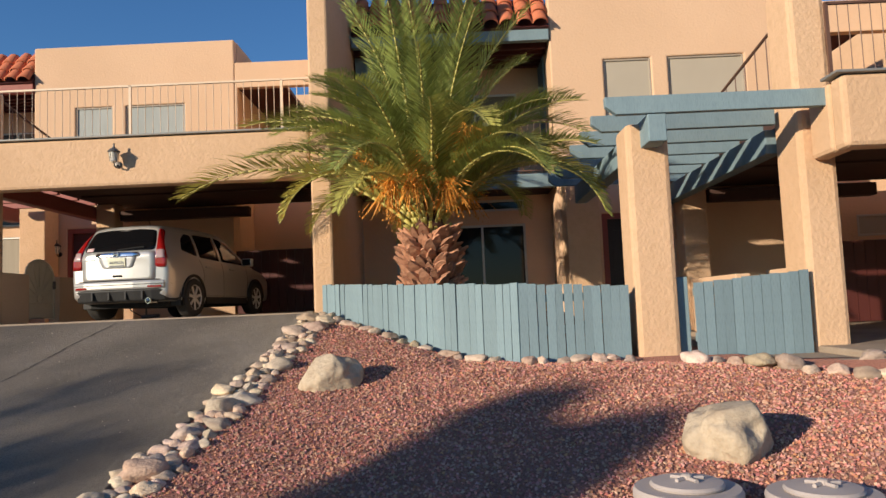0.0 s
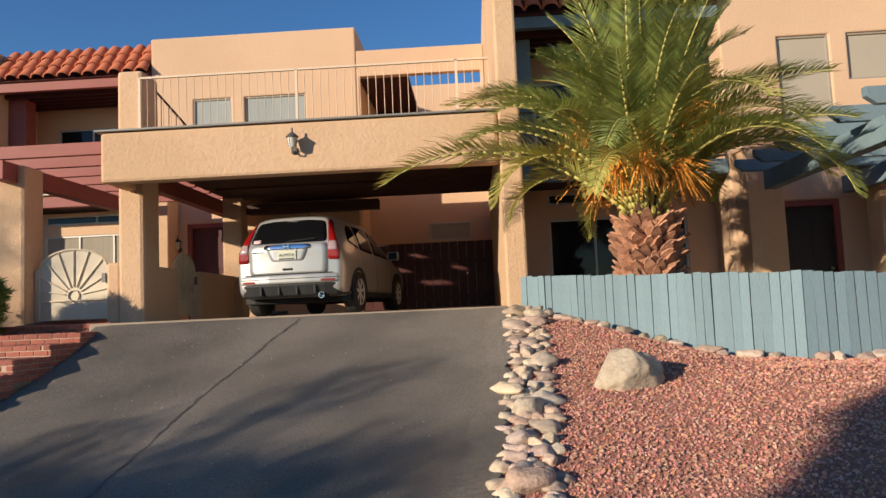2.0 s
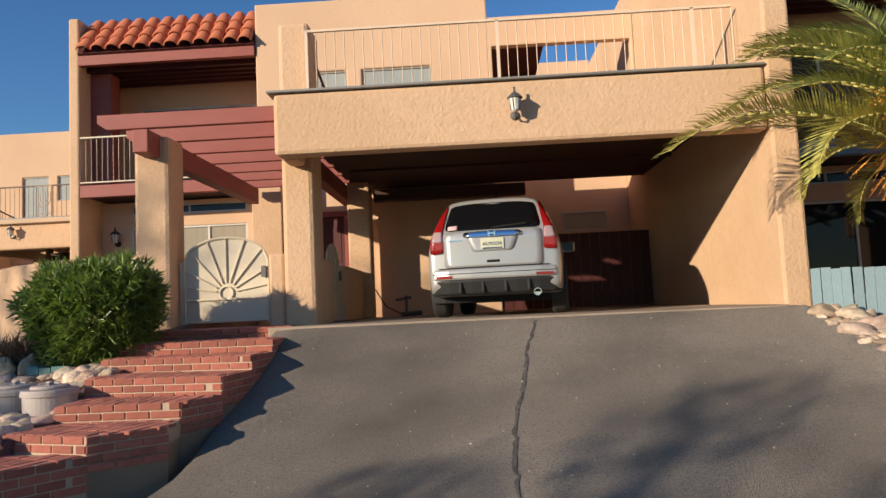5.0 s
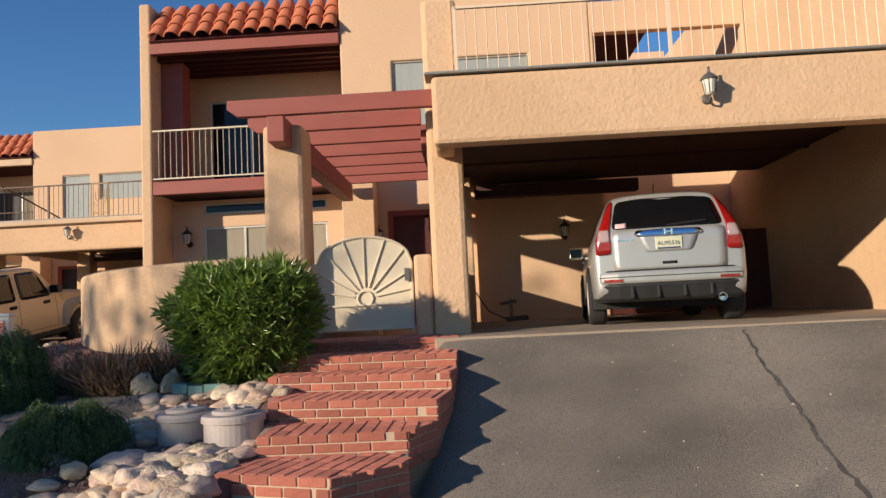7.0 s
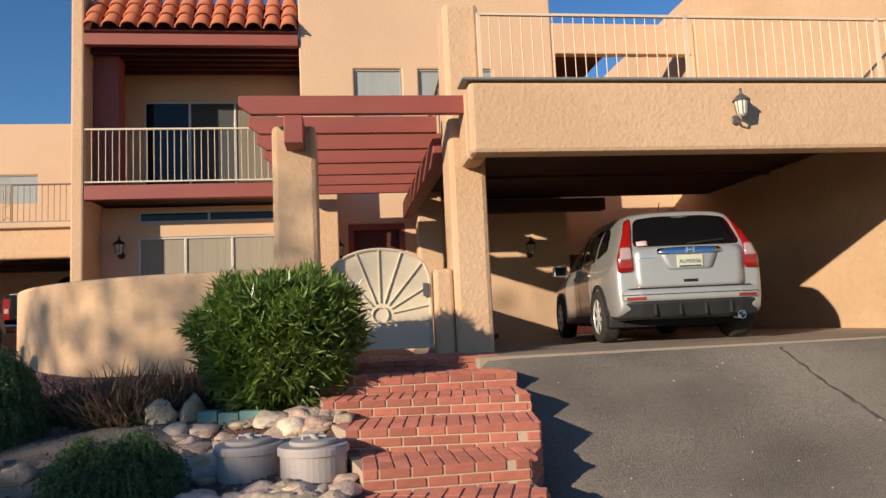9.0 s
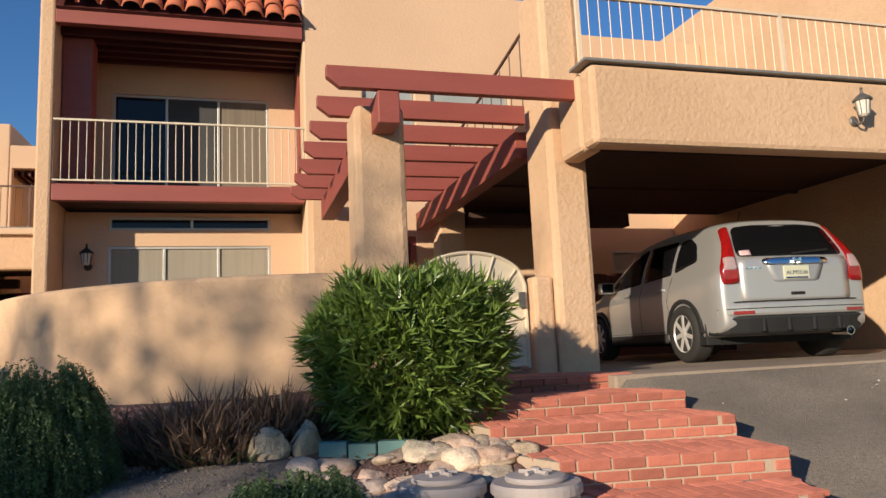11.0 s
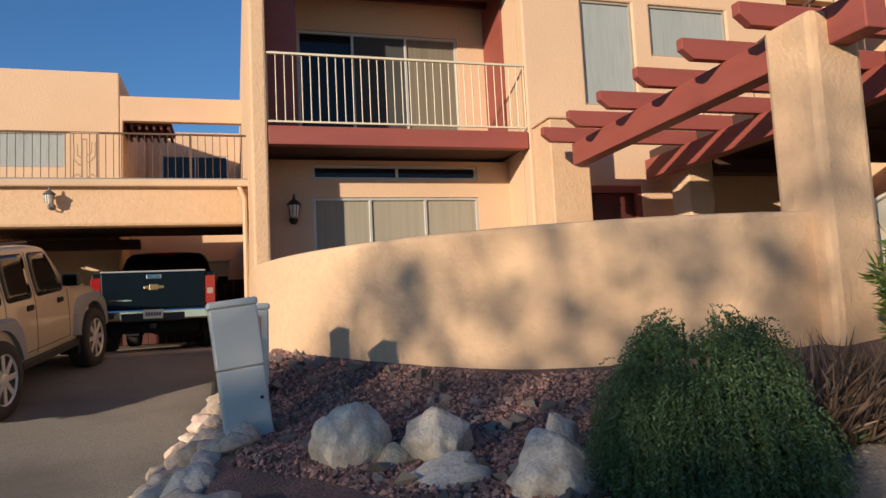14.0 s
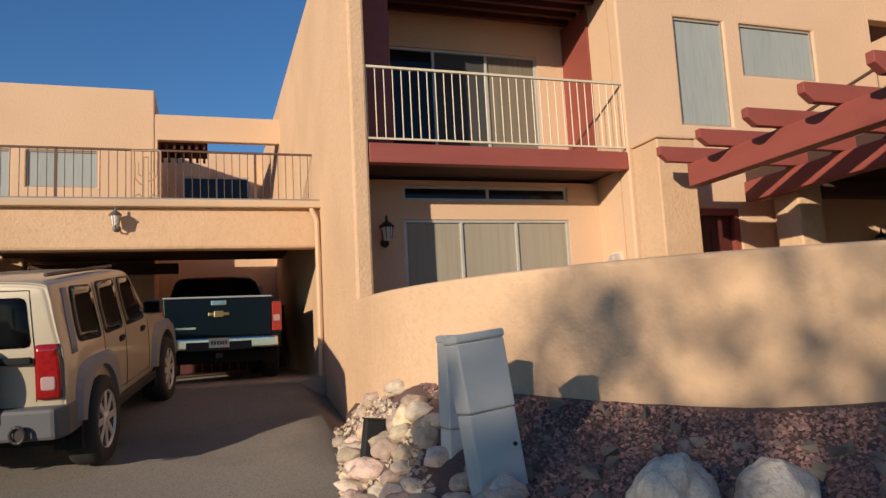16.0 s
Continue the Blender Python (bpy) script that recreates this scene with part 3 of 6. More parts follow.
unit(0, 0, 0, red_wood, curtain, grey_blind, beige_metal, cream_metal, 5.62, "dark red painted wooden pergola over the entry path")
unit(12.1, -3.6, -0.6, blue_wood, dark_glass, shade_cloth, rust_metal, rust_metal, 7.2, "weathered blue painted wooden pergola over the entry path")
unit(-11.85, 9.0, 0.0, tan_trim, curtain, grey_blind, rust_metal, rust_metal, 4.5, "tan painted wooden pergola over the entry path", -5.28, 12, 5.4, True)
fin_wall("wall_fin_west", -14.1, -13.88, 17.08, 32.0, 1.0, 8.28, "tall tan stucco party wall")
fin_wall("wall_fin_east", -2.12, -1.805, 10.88, 24.0, 0.7, 8.45, "tall tan stucco party wall beside the carport")
fin_wall("wall_fin_far", -25.95, -25.73, 26.08, 36.0, 1.0, 8.28, "tall tan stucco party wall of the next house")
fin_wall("wall_fin_right", 9.88, 10.1, 7.28, 20.0, 0.3, 7.8, "tall tan stucco party wall beside the next carport")


def garden_wall():
    bm = bmesh.new()
    out, inn = [], []
    for i in range(49):
        a = math.pi / 2 * i / 48
        for lst, d in ((out, 0.0), (inn, 0.2)):
            lst.append((-9.98 - (4.2 - d) * math.sin(a), 16.2 - (4.43 - d) * math.cos(a)))
    out.append((-14.18, 17.06))
    inn.append((-13.98, 17.06))
    prism(bm, out + inn[::-1], 1.0, 2.62)
    structure("wall_garden", bm, stucco, "curved tan stucco garden wall with a rough finish", "wall", bevel=0.045)
    bm = bmesh.new()
    box(bm, -8.36, -8.145, 11.72, 12.0, 1.3, 2.55)
    structure("pier_gate_side", bm, stucco, "low tan stucco pier beside the gate", "pier", bevel=0.04)


garden_wall()
wall_lamp(-13.5, 18.0, 3.55, "black wall lantern beside the patio door", 1.1)
wall_lamp(-9.42, 17.1, 3.3, "black wall lantern beside the front door", 1.0)
wall_lamp(-5.9, 16.85, 3.2, "black wall lantern in the carport", 1.0)


def gate(x0, x1, at, label):
    """A cream metal gate with a sunburst, hung across x0..x1."""
    zb, zs, zt = 1.66, 2.48, 2.8
    y = 0.0
    g = thing("metal_gate", label, "gate", "metal gates", at=at)

    def arch(x, inset=0.0):
        u = (x - (x0 + x1) / 2) / ((x1 - x0) / 2)
        return zs + (zt - zs - inset) * math.sqrt(max(0.0, 1 - u * u))
    n = 24
    xs = [x0 + (x1 - x0) * i / n for i in range(n + 1)]
    bm = bmesh.new()
    a = [bm.verts.new((x, y + 0.01, zb + 0.03)) for x in xs] + [bm.verts.new((x, y + 0.01, arch(x))) for x in xs[::-1]]
    b = [bm.verts.new(v.co + Vector((0, 0.006, 0))) for v in a]
    bm.faces.new(a)
    bm.faces.new(b[::-1])
    for k in range(len(a)):
        bm.faces.new((a[k], a[(k + 1) % len(a)], b[(k + 1) % len(a)], b[k]))
    part("backing_sheet", bm, cream_metal, g)
    bm = bmesh.new()
    for p, q in zip(xs, xs[1:]):
        bar(bm, (p, y, arch(p)), (q, y, arch(q)), 0.018)
    for x in (x0, x1):
        bar(bm, (x, y, zb), (x, y, zs), 0.02)
    for z in (zb + 0.03, zb + 0.32):
        bar(bm, (x0, y, z), (x1, y, z), 0.016)
    part("gate_frame", bm, cream_metal, g)
    c = Vector(((x0 + x1) / 2, y - 0.005, zb + 0.4))
    for i in range(9):
        ang = math.radians(10 + 20 * i)
        d = Vector((math.cos(ang), 0, math.sin(ang)))
        t = 0.1
        while True:
            p = c + d * t
            if abs(p.x - c.x) > (x1 - x0) / 2 - 0.02 or p.z > arch(p.x) - 0.01 or t > 2:
                break
            t += 0.02
        bm = bmesh.new()
        bar(bm, c + d * 0.14, c + d * t, 0.011)
        part("sunburst_bar", bm, cream_metal, g)
    bm = bmesh.new()
    for i in range(18):
        a1, a2 = 2 * math.pi * i / 18, 2 * math.pi * (i + 1) / 18
        bar(bm, c + Vector((0.09 * math.cos(a1), 0, 0.09 * math.sin(a1))), c + Vector((0.09 * math.cos(a2), 0, 0.09 * math.sin(a2))), 0.012)
    part("sun_ring", bm, cream_metal, g)
    bm = bmesh.new()
    box(bm, x1 - 0.08, x1 - 0.02, y - 0.05, y - 0.02, 2.25, 2.4)
    part("latch", bm, lamp_metal, g)
    bm = bmesh.new()
    box(bm, x0 - 0.06, x0 - 0.02, y - 0.01, y + 0.03, 1.5, 2.5)
    part("hinge_post", bm, cream_metal, g)


gate(-9.53, -8.4, pose(0, 11.85, 0), "cream painted metal gate with sunburst bars and a backing sheet")
gate(-0.48, 0.48, pose(-7.88, 13.6, 0, 0, 0, 90), "cream painted metal side gate in the low carport wall")


# ---- vehicles ----
def paint(name, base, rough=0.3, metal=0.5):
    return material(name, base, rough, metal=metal, dark=tuple(c * 0.92 for c in base), blotch=0.1, blotch_scale=3, coat=0.6)


silver_paint = paint("silver_paint", (0.47, 0.46, 0.44), 0.3, 0.45)
tan_paint = paint("champagne_paint", (0.44, 0.37, 0.27), 0.45, 0.2)
dark_paint = material("dark_blue_paint", (0.002, 0.006, 0.01), 0.3, dark=(0.002, 0.005, 0.008), spec=0.2, blotch=0.1)
grey_plastic = material("grey_plastic", (0.022, 0.022, 0.022), 0.6, dark=(0.032, 0.032, 0.032), spec=0.3)
flare_plastic = material("flare_plastic", (0.2, 0.21, 0.23), 0.55, dark=(0.16, 0.16, 0.16))
silver_plastic = material("silver_plastic", (0.36, 0.37, 0.38), 0.45, metal=0.3)
car_glass = material("car_glass", (0.006, 0.006, 0.007), 0.04, spec=0.22, blotch=0)
rubber = material("tyre_rubber", (0.022, 0.021, 0.02), 0.85, dark=(0.04, 0.036, 0.03), grain=0.3, bump=0.003)
alloy = material("alloy", (0.62, 0.6, 0.57), 0.35, metal=0.35)
chrome = material("chrome", (0.75, 0.75, 0.76), 0.12, metal=1.0, blotch=0)
red_lens = material("red_lens", (0.3, 0.008, 0.008), 0.15, dark=(0.12, 0.004, 0.004), grain=0.5, grain_scale=30, coat=0.8)
clear_lens = material("clear_lens", (0.4, 0.28, 0.27), 0.12, coat=0.8)
black_hole = material("black_underside", (0.008, 0.008, 0.008), 0.9)
plate_white = material("plate_white", (0.62, 0.62, 0.45), 0.4)
plate_ink = material("plate_ink", (0.03, 0.05, 0.12), 0.5)
suv_glass = material("tinted_glass", (0.02, 0.016, 0.012), 0.05, spec=0.5, blotch=0)
bumper_grey = material("bumper_plastic", (0.11, 0.11, 0.115), 0.55, dark=(0.08, 0.08, 0.085), spec=0.3)
spare_cover = material("spare_cover", (0.07, 0.085, 0.11), 0.4, dark=(0.05, 0.06, 0.08))
sticker = material("sticker", (0.75, 0.5, 0.5), 0.5)


def car_section(st, side):
    """Points of a cross section from the sill up over the roof; st: y_low, y_high, z_bottom, z_shoulder, z_top, half widths at the side, shoulder and roof."""
    yl, yh, zb, zs, zt, w, ws, wt = st
    zm = zb + (zs - zb) * 0.45
    pts = [(w * 0.82, yl, zb), (w * 0.97, yl, zb + 0.07), (w, yl, zm), (w * 0.995, yl, zb + (zs - zb) * 0.75), (ws, yl, zs)]
    pts += [(wt, yl + (yh - yl) * 0.88, zs + (zt - zs) * 0.88), (wt * 0.86, yh, zt), (wt * 0.45, yh, zt + 0.02)]
    return [Vector((side * x, y, z)) for x, y, z in pts]


def car_loft(stations, mat, parent, name="body"):
    bm = bmesh.new()
    rows = []
    for st in stations:
        r = [bm.verts.new(p) for p in car_section(st, 1)]
        l = [bm.verts.new(p) for p in car_section(st, -1)]
        rows.append(r + l[::-1])
    k = len(rows[0])
    for a, b in zip(rows, rows[1:]):
        for i in range(k):
            bm.faces.new((a[i], a[(i + 1) % k], b[(i + 1) % k], b[i]))
    for row in (rows[0], rows[-1]):
        for i in range(k // 2 - 1):
            bm.faces.new((row[i], row[i + 1], row[k - 2 - i], row[k - 1 - i]))
    ob = part(name, bm, mat, parent, smooth=True)
    cr = ob.modifiers.new("edge", "BEVEL")
    cr.width, cr.segments, cr.limit_method, cr.angle_limit = 0.03, 2, "ANGLE", radians(30)
    return ob


def slab(points, n, thick, mat, parent, name, bevel=0.0, label=""):
    """A plate with the outline points and the outward normal n."""
    bm = bmesh.new()
    n = Vector(n).normalized()
    front = [bm.verts.new(Vector(p) + n * thick) for p in points]
    back = [bm.verts.new(Vector(p) - n * 0.02) for p in points]
    k = len(points)
    bm.faces.new(front)
    bm.faces.new(back[::-1])
    for i in range(k):
        bm.faces.new((front[i], front[(i + 1) % k], back[(i + 1) % k], back[i]))
    return part(name, bm, mat, parent, label, bevel=bevel)


def wheel(parent, x, y, r, width, side, rim=alloy, spokes=6):
    w = new("wheel")
    w.parent = parent
    w.matrix_basis = pose(x, y, r, 0, 90 * side, 0)
    bm = bmesh.new()
    h = width / 2
    lathe(bm, [(r * 0.62, -h), (r * 0.93, -h), (r * 0.99, -h * 0.75), (r, -h * 0.4), (r, h * 0.4), (r * 0.99, h * 0.75), (r * 0.93, h), (r * 0.66, h * 0.95), (r * 0.62, h * 0.8)], 36)
    part("tyre", bm, rubber, w, smooth=True)
    bm = bmesh.new()
    lathe(bm, [(r * 0.57, h * 0.3), (r * 0.62, h * 0.82), (r * 0.65, h * 0.98), (r * 0.66, h * 0.9), (r * 0.64, h * 0.7)], 36, cap=False)
    for i in range(spokes):
        q = Matrix.Rotation(2 * math.pi * i / spokes, 4, "Z")
        box(bm, 0.03, r * 0.62, -r * 0.075, r * 0.075, h * 0.45, h * 0.88, q)
    lathe(bm, [(r * 0.17, h * 0.4), (r * 0.17, h * 0.9), (r * 0.1, h * 0.97)], 16)
    part("rim", bm, rim, w, bevel=0.006)
    bm = bmesh.new()
    lathe(bm, [(r * 0.6, h * 0.2), (r * 0.6, h * 0.28)], 24)
    part("brake_disc", bm, black_hole, w)
    return w


def arch(parent, x, y, r, side, mat, flare=None, wide=1.16):
    bm = bmesh.new()
    n = 24
    ring = [(r * math.cos(math.pi * i / n), r * math.sin(math.pi * i / n)) for i in range(n + 1)]
    # a black block laid over the uncut body side paints the well's shade
    a = [bm.verts.new((x + side * 0.006, y + c, s + r * 0.93)) for c, s in ring] + [bm.verts.new((x + side * 0.006, y - r, r * 0.55)), bm.verts.new((x + side * 0.006, y + r, r * 0.55))]
    b = [bm.verts.new(v.co - Vector((side * 0.25, 0, 0))) for v in a]
    bm.faces.new(a)
    for i in range(len(a)):
        bm.faces.new((a[i], a[(i + 1) % len(a)], b[(i + 1) % len(a)], b[i]))
    part("wheel_well", bm, black_hole, parent)
    if flare:
        bm = bmesh.new()
        for i in range(n):
            c1, s1 = ring[i]
            c2, s2 = ring[i + 1]
            quad = [(x, y + c1, s1 + r * 0.93), (x, y + c2, s2 + r * 0.93), (x, y + c2 * wide, s2 * wide + r * 0.93), (x, y + c1 * wide, s1 * wide + r * 0.93)]
            f = [bm.verts.new(Vector(p) + Vector((side * 0.03, 0, 0))) for p in quad]
            g = [bm.verts.new(Vector(p) - Vector((side * 0.03, 0, 0))) for p in quad]
            bm.faces.new(f)
            bm.faces.new(g[::-1])
            for k in range(4):
                bm.faces.new((f[k], f[(k + 1) % 4], g[(k + 1) % 4], g[k]))
        bmesh.ops.remove_doubles(bm, verts=bm.verts, dist=0.0005)
        part("fender_flare", bm, flare, parent)


def lettering(text, size, at, parent, mat):
    cu = bpy.data.curves.new("lettering", "FONT")
    cu.body, cu.size, cu.extrude, cu.align_x, cu.align_y = text, size, 0.001, "CENTER", "CENTER"
    cu.materials.append(mat)
    tmp = new("lettering", cu)
    me = bpy.data.meshes.new_from_object(tmp)
    bpy.data.objects.remove(tmp)
    ob = new("lettering", me)
    ob.parent = parent
    ob.matrix_basis = at
    return ob


def mirror(parent, x, y, z, side, mat):
    bm = bmesh.new()
    box(bm, min(x, x + side * 0.22), max(x, x + side * 0.22), y - 0.06, y + 0.08, z, z + 0.17)
    m = part("side_mirror", bm, mat, parent, bevel=0.03)
    bm = bmesh.new()
    box(bm, min(x + side * 0.03, x + side * 0.2), max(x + side * 0.03, x + side * 0.2), y - 0.066, y - 0.058, z + 0.02, z + 0.15)
    part("mirror_glass", bm, car_glass, m)


def spline(points, steps):
    """Points of a smooth line through the given control points."""
    out = []
    k = len(points)
    for i in range(k - 1):
        p0, p1, p2, p3 = points[max(0, i - 1)], points[i], points[i + 1], points[min(k - 1, i + 2)]
        for j in range(steps):
            t = j / steps
            out.append(0.5 * ((2 * p1) + (p2 - p0) * t + (2 * p0 - 5 * p1 + 4 * p2 - p3) * t * t + (3 * p1 - p0 - 3 * p2 + p3) * t ** 3))
    out.append(points[-1].copy())
    return out


class CarSkin:
    """A smooth car body through cross sections, and panels that lie on it."""

    def __init__(self, stations, mat, parent, square=0.0, bulge=0.035):
        rows = []
        for yl, yh, zb, zs, zt, w, ws, wt in stations:
            up, low = zt - zs, zs - zb
            pts = [(w * 0.78, zb), (w * 0.95, zb + 0.015), (w * 0.985, zb + 0.1), (w, zb + low * 0.42), (w * 0.995, zb + low * 0.78), (ws, zs)]
            pts += [(ws + (wt - ws) * 0.42, zs + up * 0.42), (wt * (1.0 + 0.03 * square), zs + up * (0.8 + 0.06 * square)), (wt * (0.9 + 0.05 * square), zs + up * (0.955 + 0.02 * square)), (wt * 0.55, zt + 0.012), (0.0, zt + 0.02)]
            half = []
            for x, z in pts:
                h = max(0.0, min(1.0, (z - zs) / up))
                half.append(Vector((x, yl + (yh - yl) * h ** 1.25, z)))
            rows.append(spline(half, 3))
        k = len(rows[0])
        columns = [spline([r[i] for r in rows], 4) for i in range(k)]
        n = len(columns[0])
        bm = bmesh.new()
        ring = []
        for j in range(n):
            right = [bm.verts.new(columns[i][j]) for i in range(k)]
            left = [bm.verts.new(Vector((-v.co.x, v.co.y, v.co.z))) for v in right[:-1]]
            ring.append(right + left[::-1])
        m = 2 * k - 1
        for p, q in zip(ring, ring[1:]):
            for i in range(m):
                bm.faces.new((p[i], p[(i + 1) % m], q[(i + 1) % m], q[i]))
        for row, way in ((ring[0], -1), (ring[-1], 1)):
            grid = []
            for i in range(k - 1):
                a, b = row[i], row[m - 1 - i]
                inner = [bm.verts.new(a.co.lerp(b.co, t / 6) + Vector((0, way * bulge * (1 - (t / 3 - 1) ** 2), 0))) for t in range(1, 6)]
                grid.append([a] + inner + [b])
            for p, q in zip(grid, grid[1:]):
                for t in range(6):
                    bm.faces.new((p[t], p[t + 1], q[t + 1], q[t]))
            tip = row[k - 1]
            for t in range(6):
                bm.faces.new((grid[-1][t], grid[-1][t + 1], tip))
        bmesh.ops.recalc_face_normals(bm, faces=bm.faces)
        self.tree = BVHTree.FromBMesh(bm)
        self.parent = parent
        self.body = part("body", bm, mat, parent, smooth=True)

    def on(self, u, z, side):
        """The body's point seen from a side (side +1 or -1; u is y) or from behind (side 0; u is x)."""
        if side:
            hit = self.tree.ray_cast(Vector((side * 3, u, z)), Vector((-side, 0, 0)))
        else:
            hit = self.tree.ray_cast(Vector((u, -4, z)), Vector((0, 1, 0)))
        return hit[0], hit[1]

    def panel(self, name, outline, side, mat, lift=0.006, parent=None, label="", deep=0.012, rings=4, cut=0.0):
        """A plate that follows the body inside a plan outline, its corners eased by cut."""
        pts = [Vector(p) for p in outline]
        if cut:
            eased = []
            for i, p in enumerate(pts):
                a, b = pts[i - 1] - p, pts[(i + 1) % len(pts)] - p
                ca, cb = min(cut, a.length * 0.4), min(cut, b.length * 0.4)
                eased += [p + a.normalized() * ca, p + (a.normalized() * ca + b.normalized() * cb) * 0.28, p + b.normalized() * cb]
            pts = eased
        line = []
        for p, q in zip(pts, pts[1:] + pts[:1]):
            n = max(1, int((q - p).length / 0.09))
            line += [p.lerp(q, i / n) for i in range(n)]
        c = sum(line, Vector((0, 0))) / len(line)
        bm = bmesh.new()
        loops = []
        last = None
        for r in range(rings, 0, -1):
            loop = []
            for p in line:
                q = c.lerp(p, r / rings)
                place, normal = self.on(q.x, q.y, side)
                if place is None:
                    place, normal = last or (Vector((0, 0, 1)), Vector((0, -1, 0)))
                last = (place, normal)
                loop.append(bm.verts.new(place + normal * lift))
            loops.append(loop)
        place, normal = self.on(c.x, c.y, side)
        mid = bm.verts.new(place + normal * lift)
        k = len(line)
        for p, q in zip(loops, loops[1:]):
            for i in range(k):
                bm.faces.new((p[i], p[(i + 1) % k], q[(i + 1) % k], q[i]))
        for i in range(k):
            bm.faces.new((loops[-1][i], loops[-1][(i + 1) % k], mid))
        into = Vector((-side, 0, 0)) if side else Vector((0, 1, 0))
        rim = [bm.verts.new(v.co + into * (deep + lift)) for v in loops[0]]
        for i in range(k):
            bm.faces.new((rim[i], rim[(i + 1) % k], loops[0][(i + 1) % k], loops[0][i]))
        return part(name, bm, mat, parent or self.parent, label, smooth=True)

    def seam(self, name, points, side, mat, width=0.006):
        """A thin dark gap between two body panels."""
        bm = bmesh.new()
        for p, q in zip(points, points[1:]):
            p, q = Vector(p), Vector(q)
            n = max(1, int((q - p).length / 0.08))
            on = [self.on(*p.lerp(q, i / n), side) for i in range(n + 1)]
            for (a, na), (b, nb) in zip(on, on[1:]):
                bar(bm, a + na * 0.001, b + nb * 0.001, width / 2, 4)
        return part(name, bm, mat, self.parent)


def compact_suv():
    """Silver crossover; local +y is its front, origin under the rear axle."""
    v = thing("silver_car", "silver compact sport utility car parked in the carport, rear outwards", "car", at=pose(-5.31, 12.49, 1.602, 0, 0, -7) @ Matrix.Diagonal((0.965, 1, 0.95, 1)))
    S = [(-0.90, -0.66, 0.44, 1.10, 1.53, 0.77, 0.735, 0.53),
         (-0.885, -0.645, 0.40, 1.10, 1.575, 0.835, 0.79, 0.585),
         (-0.82, -0.60, 0.34, 1.09, 1.605, 0.88, 0.825, 0.625),
         (-0.58, -0.38, 0.28, 1.07, 1.635, 0.905, 0.85, 0.655),
         (0.3, 0.4, 0.24, 1.04, 1.665, 0.91, 0.86, 0.67),
         (1.1, 1.1, 0.24, 1.01, 1.665, 0.91, 0.86, 0.665),
         (1.9, 1.65, 0.24, 0.99, 1.60, 0.91, 0.86, 0.645),
         (2.5, 2.1, 0.24, 0.97, 1.36, 0.905, 0.855, 0.65),
         (2.75, 2.62, 0.26, 0.95, 1.05, 0.89, 0.83, 0.68),
         (3.3, 3.28, 0.28, 0.88, 0.94, 0.86, 0.78, 0.62),
         (3.58, 3.56, 0.34, 0.70, 0.77, 0.76, 0.68, 0.55)]
    skin = CarSkin(S, silver_paint, v)
    for side in (-1, 1):
        # side glass in one dark band, tapering towards the tail
        skin.panel("quarter_window", [(-0.36, 1.19), (0.16, 1.10), (0.18, 1.50), (-0.02, 1.515), (-0.24, 1.40)], side, car_glass, 0.004, cut=0.05)
        skin.panel("side_window", [(0.24, 1.09), (1.02, 1.06), (1.04, 1.54), (0.26, 1.52)], side, car_glass, 0.004, cut=0.03)
        skin.panel("side_window", [(1.12, 1.06), (2.2, 1.03), (1.95, 1.25), (1.62, 1.48), (1.12, 1.54)], side, car_glass, 0.004, cut=0.03)
        for line in ([(0.2, 0.42), (0.3, 0.75), (0.2, 1.06)], [(1.08, 0.36), (1.08, 1.02)], [(2.15, 0.4), (2.2, 1.0)], [(0.3, 0.38), (2.1, 0.38)]):
            skin.seam("door_seam", line, side, black_hole)
        for y in (-0.1, 2.55):
            arch(v, side * 0.903, y, 0.37, side, grey_plastic, grey_plastic, 1.13)
            wheel(v, side * 0.835, y, 0.345, 0.225, side, alloy, 7)
        mirror(v, side * 0.9, 1.95, 1.0, side, silver_paint)
        bm = bmesh.new()
        box(bm, *sorted((side * 0.72, side * 0.9)), -0.56, -0.53, 0.2, 0.45)
        part("mud_flap", bm, grey_plastic, v, bevel=0.008)
        bm = bmesh.new()
        box(bm, *sorted((side * 0.86, side * 0.925)), 0.36, 2.12, 0.23, 0.36)
        part("sill_cladding", bm, grey_plastic, v, bevel=0.03)
        for y in (0.36, 1.36):
            bm = bmesh.new()
            box(bm, *sorted((side * 0.885, side * 0.925)), y, y + 0.19, 0.90, 0.935)
            part("door_handle", bm, silver_paint, v, bevel=0.012)
        # tall rear lamps that climb the pillars
        lamp = skin.panel("tail_lamp", [(side * 0.665, 0.87), (side * 0.835, 0.86), (side * 0.835, 1.02), (side * 0.77, 1.2), (side * 0.70, 1.37), (side * 0.635, 1.52), (side * 0.59, 1.545), (side * 0.63, 1.40), (side * 0.672, 1.17)], 0, red_lens, 0.02, cut=0.03, rings=6)
        skin.panel("reversing_lamp", [(side * 0.675, 1.02), (side * 0.815, 1.02), (side * 0.78, 1.16), (side * 0.678, 1.16)], 0, clear_lens, 0.024, lamp, cut=0.02)
    # tailgate, window, bumper
    skin.panel("rear_window", [(-0.645, 1.165), (0.645, 1.165), (0.615, 1.33), (0.565, 1.53), (0.3, 1.565), (-0.3, 1.565), (-0.565, 1.53), (-0.615, 1.33)], 0, car_glass, 0.004, cut=0.06, rings=7)
    skin.panel("tailgate", [(-0.65, 0.66), (0.65, 0.66), (0.655, 1.10), (0.62, 1.155), (-0.62, 1.155), (-0.655, 1.10)], 0, silver_paint, 0.014, cut=0.05, rings=7)
